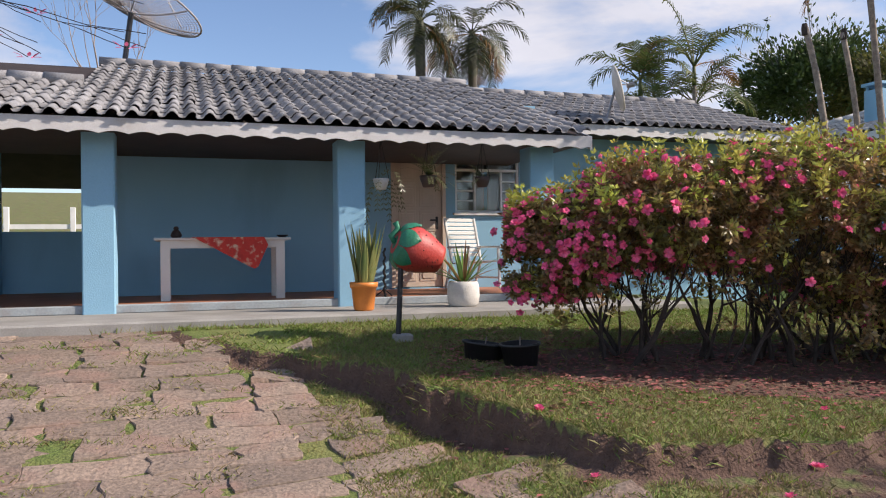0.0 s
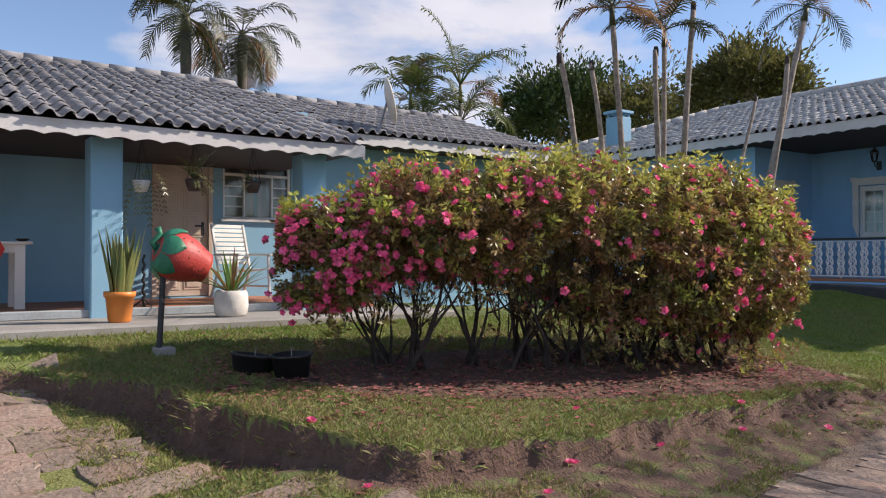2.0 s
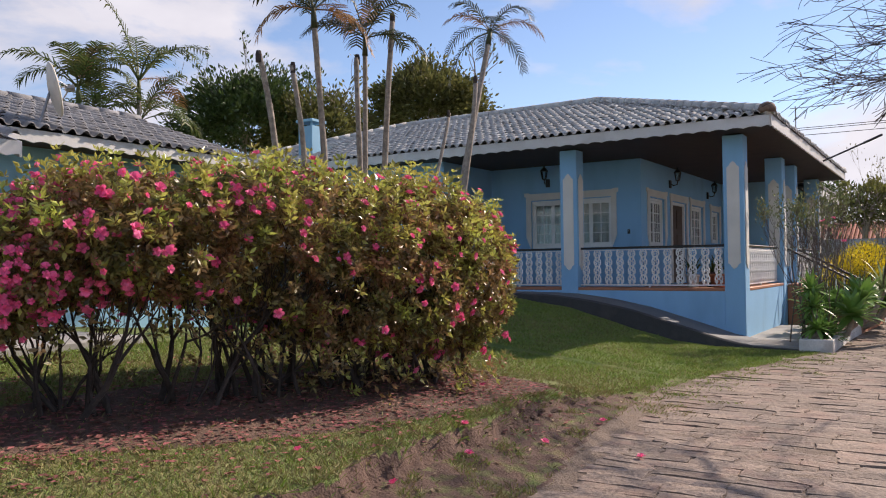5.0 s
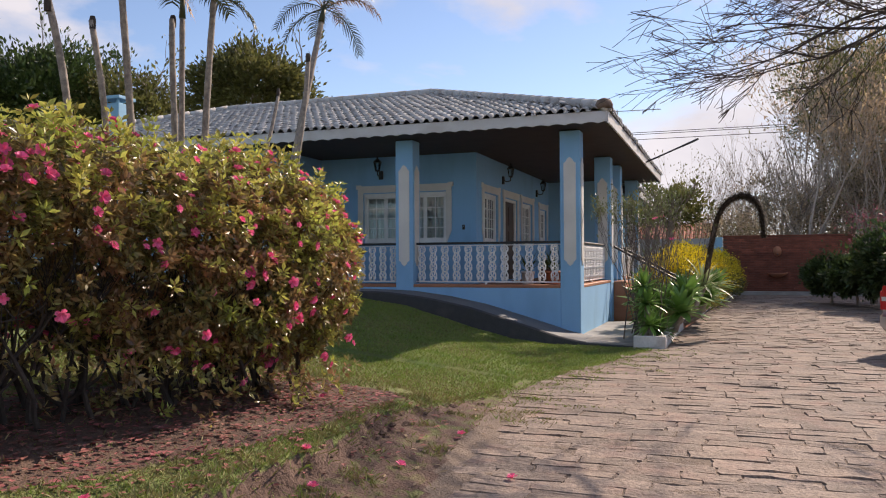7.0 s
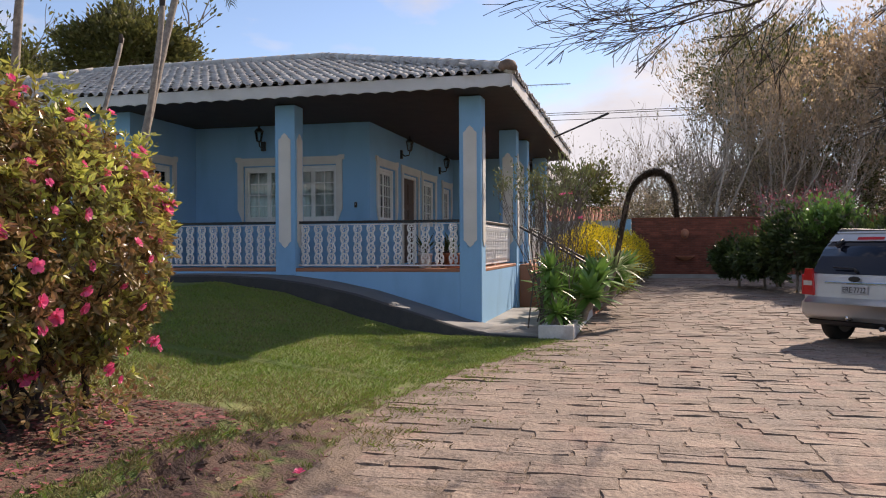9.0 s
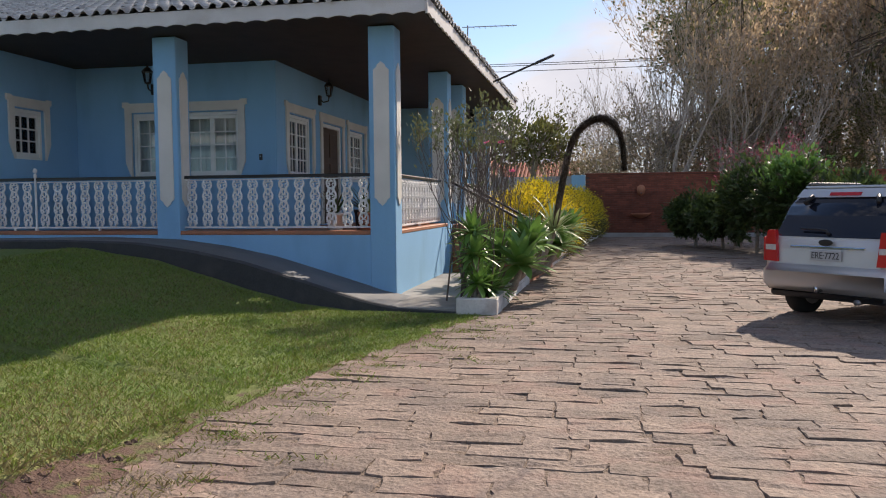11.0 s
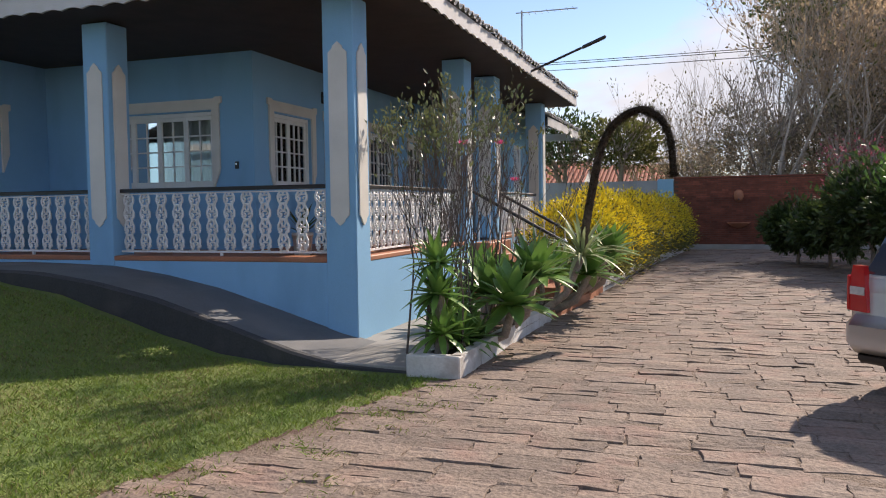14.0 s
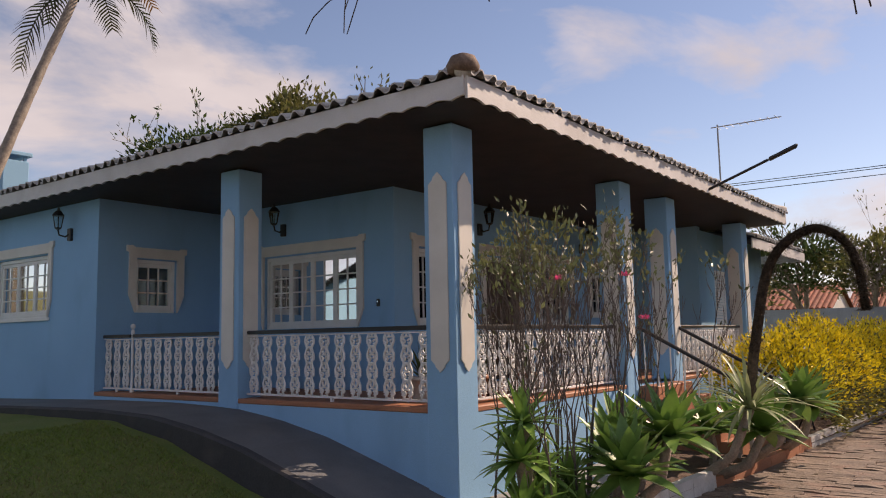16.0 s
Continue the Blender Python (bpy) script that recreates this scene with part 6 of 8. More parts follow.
# -- palms --
def frond(shape, base, way, length, droop, rng, leaflet=0.30, n=26, rachis=None):
    """A feather leaf: a bending midrib with leaflets on both sides."""
    p, d = Vector(base), Vector(way).normalized()
    pts = [p.copy()]
    for i in range(n):
        t = i / n
        d = (d + Vector((0, 0, -droop * (0.3 + t) / n * 1.6))).normalized()
        p = p + d * length / n
        pts.append(p.copy())
        if t < 0.12:
            continue
        sd = d.cross(Vector((0, 0, 1)))
        sd = sd.normalized() if sd.length > 0.05 else Vector((1, 0, 0))
        up = sd.cross(d)
        L = leaflet * (0.55 + 0.6 * math.sin(math.pi * min(1, t * 1.05))) * rng.uniform(0.85, 1.1)
        for sg in (-1, 1):
            w = (sd * sg * 0.85 + d * 0.6 + up * rng.uniform(-0.1, 0.3)).normalized()
            a = p + up * 0.004
            m2 = a + w * L * 0.55 + Vector((0, 0, -0.04 * L))
            e = a + w * L + Vector((0, 0, -0.38 * L))
            th = d * (0.016 * leaflet / 0.3)
            shape.add([a - th, a + th, m2 + th, m2 - th, e], [(0, 1, 2, 3), (3, 2, 4)])
    (rachis or shape).tube(pts, [max(0.004, 0.018 * length / 1.6 * (1 - 0.85 * i / n)) for i in range(n + 1)], 4, False)


def palm(base, top, r0, r1, n, length, label, group="", dry=2, droop=1.0, leaflet=0.3, bend=0.0, elev=(5, 75), stem=PALMBARK, seed=1, leaf=PALMLEAF):
    rng = random.Random(seed)
    base, top = Vector(base), Vector(top)
    ob = thing("palm_tree", base, label, "palm", group)
    pts, rad = [], []
    for i in range(25):
        t = i / 24
        q = base.lerp(top, t) + Vector((bend * math.sin(math.pi * t), 0.3 * bend * math.sin(math.pi * t), 0))
        pts.append(q)
        rad.append((r0 + (r1 - r0) * t) * (1.06 if i % 2 else 0.97))
    part("trunk", Shape().tube(pts, rad, 10), stem, ob, "ringed grey trunk", True)
    if n:
        part("crownshaft", Shape().tube([top, top + (top - base).normalized() * length * 0.28], [r1 * 1.25, r1 * 0.7], 8), leaf, ob, "", True)
    head = top + (top - base).normalized() * length * 0.22
    for i in range(n):
        a = i * 2.39996 + rng.random() * 0.5
        e = radians(rng.uniform(*elev))
        s = Shape()
        frond(s, head, (math.cos(a) * math.cos(e), math.sin(a) * math.cos(e), math.sin(e)), length * rng.uniform(0.8, 1.1), droop * rng.uniform(0.7, 1.3), rng, leaflet)
        part("frond", s, DRYLEAF if i < dry else leaf, ob, "dry brown frond" if i < dry else "")
    return ob


def snag(base, top, r, seed):
    """A bare dead palm stem, broken off at the top."""
    rng = random.Random(seed)
    base, top = Vector(base), Vector(top)
    ob = thing("palm_stump", base, "bare dead palm stem with a broken dark top", "palm stump", "dead palm stems")
    pts = [base.lerp(top, i / 16) + Vector((0.03 * math.sin(i * 0.5 + seed), 0.02 * math.sin(i * 0.4), 0)) for i in range(17)]
    part("trunk", Shape().tube(pts, [r * (1 - 0.25 * i / 16) * (1.05 if i % 2 else 0.97) for i in range(17)], 9), PALMBARK, ob, "", True)
    part("broken_top", Shape().lathe([(r * 0.78, -0.10), (r * 0.82, 0.0), (r * 0.6, 0.05), (r * 0.3, 0.03)], 8, tuple(top)), DARKBARK, ob, "dark splintered stub")


GZP = ground_z(9.5, 9.0)
snag((8.95, 9.0, GZP), (8.12, 9.0, 4.47), 0.05, 1)
snag((9.35, 9.1, GZP), (8.80, 9.05, 4.47), 0.045, 2)
snag((10.15, 9.0, GZP), (10.13, 9.0, 4.86), 0.05, 4)
snag((10.5, 9.0, GZP), (11.03, 9.0, 5.72), 0.055, 5)
snag((11.4, 9.0, 0.8), (12.68, 9.0, 4.43), 0.035, 6)
snag((12.75, 9.0, 0.8), (13.64, 9.0, 5.23), 0.055, 7)
palm((9.5, 8.95, GZP), (9.13, 8.95, 5.05), 0.05, 0.04, 9, 1.15, "slender garden palm with a few sparse fronds", "garden palms", 3, 1.5, 0.28, 0.05, (0, 70), seed=3, leaf=TALLLEAF)
palm((10.40, 9.1, GZP), (10.38, 9.05, 4.95), 0.045, 0.036, 8, 1.2, "slender garden palm with arching fronds", "garden palms", 1, 1.4, 0.3, 0.0, (15, 80), seed=8, leaf=TALLLEAF)
palm((13.2, 9.55, 0.75), (14.85, 9.4, 6.2), 0.075, 0.05, 10, 1.35, "leaning garden palm with drooping fronds", "garden palms", 3, 1.7, 0.26, -0.12, (-15, 70), seed=12, leaf=TALLLEAF)
# tall palms behind the low house
palm((9.25, 30.0, 1.5), (9.25, 30.0, 9.9), 0.24, 0.19, 22, 2.6, "tall palm with heavy drooping fronds behind the house", "tall palms", 2, 1.9, 0.60, 0.0, (-35, 75), TALLBARK, 31, TALLLEAF)
palm((11.75, 31.0, 1.5), (11.75, 31.0, 9.9), 0.23, 0.18, 22, 2.6, "tall palm with a hanging brown flower sheath", "tall palms", 4, 2.0, 0.60, 0.0, (-40, 75), TALLBARK, 32, TALLLEAF)
# areca clump behind the roof
for k, (x, y, z, ln) in enumerate(((11.5, 18.2, 5.5, 1.7), (12.1, 18.5, 4.9, 1.5), (12.95, 18.0, 5.8, 2.2), (13.35, 18.5, 5.0, 1.9))):
    palm((x, y, 1.2), (x, y, z), 0.06, 0.05, 8, ln, "green areca palm with arching fronds behind the roof", "areca palms", 1, 1.5, 0.42, 0.0, (25, 82), seed=40 + k)


# -- trees --
def leafy_tree(base, height, crown_r, material, seed, label, trunk_r=0.25, leaf=0.28, clumps=260, per=26, squash=0.75, group="", bark=BARK, low=0.35):
    rng = random.Random(seed)
    ob = thing("tree", base, label, "tree", group)
    limbs, tips = Shape(), []
    base = Vector(base)
    branchy(limbs, base, (0, 0, 1), height * 0.42, trunk_r, 4, rng, tips, 0.5, 0.25, 0.66, (2, 4), 0.10, 8, 0.02)
    part("trunk", limbs, bark, ob, "branching trunk")
    c = base + Vector((0, 0, height - crown_r * squash))
    pts = []
    for k in range(clumps):
        d = Vector((rng.gauss(0, 1), rng.gauss(0, 1), rng.gauss(0, 1))).normalized()
        if d.z < -low:
            continue
        r = crown_r * rng.uniform(0.45, 1.0) * (1 + 0.28 * noise.noise(d * 2.2 + Vector((seed, 0, 0))))
        p = c + Vector((d.x * r, d.y * r, d.z * r * squash))
        for q in range(per):
            pts.append((p + Vector((rng.gauss(0, 1), rng.gauss(0, 1), rng.gauss(0, 0.7))) * crown_r * 0.085, d))
    for p, d in tips:
        for q in range(4):
            pts.append((p + Vector((rng.gauss(0, 0.2), rng.gauss(0, 0.2), rng.gauss(0, 0.2))), d))
    leaf_cloud("crown", ob, material, pts, leaf, rng, "uneven leafy crown")
    return ob


def bare_tree(base, height, seed, label, r=0.13, depth=5, material=BARK, lean=(0, 0), leaves=None, leaf_n=2, leaf_size=0.10, group="bare trees", stems=1, spread=0.42):
    rng = random.Random(seed)
    ob = thing("bare_tree", base, label, "tree", group)
    s, tips = Shape(), []
    for k in range(stems):
        s = Shape()
        branchy(s, Vector(base) + Vector((rng.gauss(0, 0.12 * (stems > 1)), rng.gauss(0, 0.12 * (stems > 1)), -0.05)), (lean[0] + rng.gauss(0, 0.15 * (stems > 1)), lean[1] + rng.gauss(0, 0.15 * (stems > 1)), 1), height * 0.30, r, depth, rng, tips, spread, 0.28, 0.76, (2, 3), 0.10, 6, 0.006)
        part("trunk", s, material, ob, "bare branching trunk")
    if leaves:
        pts = [(p + Vector((rng.gauss(0, 0.15), rng.gauss(0, 0.15), rng.gauss(0, 0.15))), d) for p, d in tips for q in range(leaf_n)]
        leaf_cloud("leaves", ob, leaves, pts, leaf_size, rng, "thin scattering of leaves")
    return ob


# behind the houses
leafy_tree((45.0, 48.0, 0.5), 16.6, 6.0, GREEN, 3, "broad dark green tree behind the houses", 0.35, 0.42, 560, 46)
leafy_tree((28.9, 20.2, 0.5), 9.7, 2.6, OLIVE, 4, "tall olive-green tree behind the houses", 0.35, 0.22, 520, 40)
leafy_tree((47.0, 42.5, 0.5), 14.6, 4.6, OLIVE, 5, "olive-green tree between two larger ones", 0.3, 0.36, 420, 42)
bare_tree((-1.0, 24.0, 1.8), 7.2, 7, "bare winter tree behind the low roof", 0.12, 5, BARK)
# behind the end wall and along the drive
leafy_tree((45, 7.5, 0.2), 5.8, 2.6, GREEN, 9, "dark green tree beyond the cement wall", 0.2, 0.24, 170, 22)
leafy_tree((44, 5.0, 0.2), 5.4, 2.2, OLIVE, 10, "yellow-green tree beyond the end wall", 0.2, 0.22, 170, 22)
leafy_tree((39.5, 9.5, 0.2), 4.6, 1.9, OLIVE, 14, "round yellow-green tree beyond the wing", 0.2, 0.2, 140, 22)
rngt = random.Random(77)
for k in range(10):
    x, y = 41.5 + rngt.uniform(-2, 6), 3.2 - k * 1.15 + rngt.uniform(-0.5, 0.5)
    bare_tree((x, y, 0.2), rngt.uniform(6.5, 8.5), 100 + k, "grey leafless tree beyond the end wall", 0.10, 5, PALEBARK, (0, 0), OLIVE if k % 3 == 0 else None, 2, 0.13, stems=2)
for k in range(16):
    x, y = 39.5 + rngt.uniform(0, 9), -1.6 - k * 0.75 + rngt.uniform(-0.8, 0.8)
    bare_tree((x, y, 0.2), rngt.uniform(9.5, 13.5), 200 + k, "brown leafless tree in the grove beside the drive", 0.09, 5, PALEBARK, (0, 0), BROWNLEAF if k % 3 else OLIVE, 5, 0.17, stems=3)
leafy_tree((48, -3.8, 0.2), 13.0, 3.0, GREEN, 15, "tall dark tree above the bare grove", 0.35, 0.28, 230, 22, 1.2)
leafy_tree((50, -6.5, 0.2), 13.5, 3.6, OLIVE, 16, "tall olive tree above the bare grove", 0.35, 0.30, 260, 26, 1.1)
leafy_tree((45, -9.5, 0.2), 12.0, 3.8, BROWNLEAF, 17, "tall brown-leaved tree in the grove", 0.35, 0.28, 260, 26, 1.0)
leafy_tree((44, -12.0, 0.2), 12.0, 3.8, GREEN, 18, "tall dark tree at the far end of the grove", 0.35, 0.28, 210, 22, 1.1)
# twiggy thicket that closes the view between the trunks
for k in range(17):
    x, y = 40.5 + rngt.uniform(0, 7), 2.6 - k * 1.0 + rngt.uniform(-0.4, 0.4)
    tall = (4.2 + 0.32 * k if k < 8 else 6.8) + rngt.uniform(-0.6, 0.8)
    leafy_tree((x, y, 0.2), tall, 2.1 + 0.05 * k, (TWIGHAZE, OLIVE, TWIGHAZE, BROWNLEAF)[k % 4], 700 + k, "dense dry brown thicket beyond the end wall", 0.08, 0.13, 210, 22, 1.05, "thicket", low=0.95)
# pink blossoming tree
bare_tree((30.4, -2.2, 0.24), 3.1, 61, "small leafless tree with dull pink blossom", 0.06, 5, BARK, (0, 0), PINKTREE, 2, 0.09, "blossom trees", 3, 0.5)
bare_tree((28.8, -3.0, 0.24), 3.1, 62, "small leafless tree with dull pink blossom", 0.06, 5, BARK, (0, 0), PINKTREE, 2, 0.09, "blossom trees", 3, 0.5)
# low dark shrubs by the car
for k, (x, y, h, r) in enumerate(((30.2, -0.9, 1.15, 0.9), (28.9, -1.5, 1.25, 0.9), (27.3, -2.1, 2.0, 1.0), (25.9, -2.7, 2.0, 0.95), (24.4, -3.6, 1.7, 1.0))):
    leafy_tree((x, y, 0.24), h + 0.3, r, GREEN, 300 + k, "dense dark green shrub beside the drive", 0.05, 0.14, 260, 30, h / (2 * r), "drive shrubs", low=0.9)
leafy_tree((25.4, -2.6, 1.2), 1.35, 0.6, AGAVE, 330, "bright green sprawling shrub over the dark hedge", 0.03, 0.16, 60, 22, 0.7, "drive shrubs", low=0.9)

# overhanging bare tree whose trunk stands off the drive
def overhang():
    rng = random.Random(91)
    ob = thing("bare_tree", (11.5, -5.8, 0.2), "bare dark tree reaching over the drive", "tree", "bare trees")
    s, tips = Shape(), []
    fork = (11.3, -4.6, 4.0)
    s.tube([(11.5, -5.8, 0.1), (11.4, -5.3, 2.0), fork], [0.22, 0.19, 0.15], 10)
    part("trunk", s, DARKBARK, ob, "dark leaning trunk")
    for q, w, ln in (((11.4, -0.9, 4.45), (0.0, 1.0, 0.05), 1.5), ((11.3, -1.2, 4.35), (0.05, 1.0, -0.05), 1.45), ((11.4, -0.9, 4.45), (-0.08, 1.0, 0.0), 1.6), ((11.3, -1.8, 4.35), (0.1, 1.0, -0.08), 1.4), ((11.1, -2.1, 4.35), (-0.1, 1.0, -0.12), 1.2), ((11.3, -2.5, 4.3), (0.2, 1.0, -0.2), 1.1), ((11.4, -1.1, 4.45), (0.12, 1.0, 0.1), 1.45)):
        s = Shape()
        s.tube([fork, ((11.3 + q[0]) / 2, (q[1] - 4.6) / 2, q[2] - 0.02), q], [0.09, 0.065, 0.04], 7)
        branchy(s, q, w, ln * 0.95, 0.034, 5, rng, tips, 0.38, 0.0, 0.70, (2, 4), 0.13, 6, 0.0045)
        part("limb", s, DARKBARK, ob, "bare limb with fine twigs")
    for w in ((-0.6, -0.6, 0.8), (0.7, -0.3, 0.8)):
        s = Shape()
        branchy(s, fork, w, 1.8, 0.05, 5, rng, tips, 0.36, 0.1, 0.70, (2, 3), 0.12, 6, 0.004)
        part("limb", s, DARKBARK, ob, "bare limb with fine twigs")


overhang()
# flowering twig that hangs in near the low house
ob = thing("blossom_branch", (-2.2, 6.2, 0.5), "thin bare tree with single pink blossoms", "tree")
s = Shape()
tips = []
s.tube([(-2.3, 6.2, 0.4), (-2.2, 6.2, 2.0), (-1.75, 6.1, 3.2)], [0.06, 0.05, 0.035], 7)
for w in ((0.8, 0.05, 0.10), (0.85, -0.05, -0.02), (0.6, 0.1, 0.4), (0.85, 0.1, 0.02)):
    branchy(s, (-1.75, 6.1, 3.2), w, 0.75, 0.016, 3, random.Random(5), tips, 0.35, -0.05, 0.7, (2, 2), 0.12, 5, 0.003)
part("trunk", s, DARKBARK, ob)
rb = random.Random(6)
for k, (p, d) in enumerate(tips[:26:2]):
    part("blossom", rosette(p, 6, 0.05, 0.013, (10, 40), 0.2, rb), PETAL, ob)

# ---- bed along the veranda ----
def kerb_y(x):
    return lerp_table([(15.2, 3.22), (18, 3.18), (21, 3.02), (27.7, 2.72), (35, 2.05), (36.9, 1.95)], x)


kb = thing("planter_kerb", (15.3, 3.3, 0.24), "low whitewashed masonry kerb round the flower bed", "kerb", "", "structure")
xs = [15.2 + i * 0.62 for i in range(35)]
for i, (a, b) in enumerate(zip(xs, xs[1:])):
    ya, yb = kerb_y(a), kerb_y(b)
    h = 0.20 if a < 18.4 else (0.16 if a > 22 else 0.12)
    m = TRIMWHITE if a < 18.4 or a > 22.5 else TERRA
    part("kerb_stone", Shape().add([(a + 0.01, ya, 0.2), (b, yb, 0.2), (b, yb + 0.12, 0.2), (a + 0.01, ya + 0.12, 0.2), (a + 0.01, ya + 0.012, 0.24 + h), (b, yb + 0.012, 0.24 + h), (b, yb + 0.11, 0.24 + h), (a + 0.01, ya + 0.11, 0.24 + h)],
                                   [(0, 1, 5, 4), (1, 2, 6, 5), (2, 3, 7, 6), (3, 0, 4, 7), (4, 5, 6, 7)]), m, kb)
part("kerb_end", Shape().box((15.14, 3.22, 0.2), (15.27, 3.74, 0.44), 0.012).box((15.27, 3.62, 0.2), (16.9, 3.74, 0.42), 0.012), TRIMWHITE, kb)
structure("ground_bed", Shape().add([(15.2, 3.25, 0.36), (20.9, 3.1, 0.34), (20.9, 4.4, 0.34), (16.9, 3.72, 0.36), (15.2, 3.72, 0.36)], [(0, 1, 2, 3, 4)]).add([(22.6, 2.95, 0.32), (37, 2.0, 0.32), (37, 7, 0.32), (22.6, 4.8, 0.32)], [(0, 1, 2, 3)]), SOIL, "dark earth of the flower bed")


def spiky(at, n, length, width, label, material=AGAVE, rise=(5, 80), curl=0.5, stem_h=0.0, seed=1, name="agave", head=None):
    rng = random.Random(seed)
    ob = thing(name, at, label, "plant", "bed succulents")
    bent = head is not None
    head = Vector(head) if bent else Vector(at) + Vector((0, 0, stem_h))
    if bent:
        part("stem", Shape().tube([at, Vector(at).lerp(head, 0.5) + Vector((0, -0.08, -0.10)), head], [0.06, 0.05, 0.05], 8), BARK, ob, "bent bare stem", True)
    elif stem_h:
        part("stem", Shape().tube([at, Vector(at) + Vector((0.03, -0.03, stem_h * 0.5)), head], [0.045, 0.04, 0.045], 7), BARK, ob)
    for i in range(n):
        a = i * 2.39996 + rng.random() * 0.3
        e = radians(rise[0] + (rise[1] - rise[0]) * i / n + rng.gauss(0, 6))
        s = Shape()
        blade_leaf(s, head + Vector((math.cos(a), math.sin(a), 0)) * 0.02, (math.cos(a) * math.cos(e), math.sin(a) * math.cos(e), math.sin(e)), length * rng.uniform(0.8, 1.12), width * rng.uniform(0.85, 1.1), curl * rng.uniform(0.5, 1.5), 6, 0.35)
        part("leaf", s, material, ob, "", True)
    return ob


for k, (x, y, sh) in enumerate(((15.45, 3.5, 0.25), (15.5, 3.55, 0.62), (15.75, 3.42, 0.15), (15.95, 3.6, 0.45), (15.65, 3.6, 0.9), (16.2, 3.4, 0.1), (16.5, 3.65, 0.3))):
    spiky((x, y, 0.34), 36, 0.36, 0.050, "bright green spiky dracaena-like plant in the bed", AGAVE, (-35, 80), 0.4, sh, 500 + k, "spiky_plant")
for k, (x, y, sh, ln) in enumerate(((17.1, 3.5, 0.45, 0.52), (17.8, 3.55, 0.35, 0.55), (18.2, 3.9, 0.5, 0.5), (19.9, 3.5, 0.4, 0.5), (20.6, 3.4, 0.35, 0.55), (22.9, 3.3, 0.4, 0.55), (23.6, 3.4, 0.3, 0.5), (19.4, 3.9, 0.3, 0.5))):
    spiky((x, y, 0.33), 28, ln * 1.05, 0.115, "fox-tail agave with broad green leaves", AGAVE, (-10, 82), 0.35, sh, 520 + k)
for k, (foot, head, ln) in enumerate((((17.2, 3.35), (17.2, 2.98, 1.0), 0.55), ((20.2, 3.2), (20.3, 2.55, 1.1), 0.5), ((19.2, 3.2), (19.2, 2.68, 0.85), 0.5), ((16.5, 3.4), (16.45, 3.05, 0.75), 0.5), ((21.6, 3.1), (21.6, 2.7, 0.9), 0.5))):
    spiky((*foot, 0.33), 30, ln, 0.115, "fox-tail agave leaning over the kerb on a thick stem", AGAVE, (-20, 84), 0.3, 0.0, 545 + k, head=head)
spiky((18.9, 3.3, 0.33), 44, 0.72, 0.036, "pale striped agave with long arching leaves", STRIPED, (-10, 80), 1.0, 0.0, 540, head=(18.88, 2.72, 1.12))


def flower_spike():
    """The long arching flower stalk of a fox-tail agave, gone brown."""
    ob = thing("agave_flower_spike", (18.86, 2.70, 1.22), "tall arching brown agave flower stalk", "flower stalk")
    pts = []
    ctrl = [Vector(q) for q in ((18.86, 2.70, 1.22), (18.8, 2.64, 1.59), (18.8, 2.56, 2.03), (18.8, 2.46, 2.5), (18.82, 2.32, 2.79), (18.85, 2.12, 2.95), (18.88, 1.92, 3.0), (18.95, 1.72, 2.88), (19.0, 1.61, 2.66), (19.05, 1.58, 2.4), (19.05, 1.56, 2.14))]
    n = 60
    for i in range(n + 1):
        f = i / n * (len(ctrl) - 1)
        k = min(int(f), len(ctrl) - 2)
        t = f - k
        p0, p1, p2, p3 = ctrl[max(k - 1, 0)], ctrl[k], ctrl[k + 1], ctrl[min(k + 2, len(ctrl) - 1)]
        pts.append(0.5 * ((2 * p1) + (p2 - p0) * t + (2 * p0 - 5 * p1 + 4 * p2 - p3) * t * t + (3 * p1 - p0 - 3 * p2 + p3) * t ** 3))
    part("stalk", Shape().tube(pts, [0.056 - 0.014 * i / n for i in range(n + 1)], 8), SPIKE, ob)
    rg = random.Random(3)
    s = Shape()
    for k in range(7000):
        i = rg.randint(8, n - 1)
        d = (pts[i + 1] - pts[i - 1]).normalized()
        w = Vector((rg.gauss(0, 1), rg.gauss(0, 1), rg.gauss(0, 1)))
        w = (w - d * w.dot(d)).normalized()
        p = pts[i].lerp(pts[i + 1], rg.random()) + w * 0.036
        sd = d.cross(w) * 0.008
        e = p + w * rg.uniform(0.035, 0.10) + d * rg.uniform(-0.02, 0.02)
        s.add([p - sd, p + sd, e], [(0, 1, 2)])
    tagged(part("seed_fuzz", s, SPIKE, ob), kind="stuff")


flower_spike()


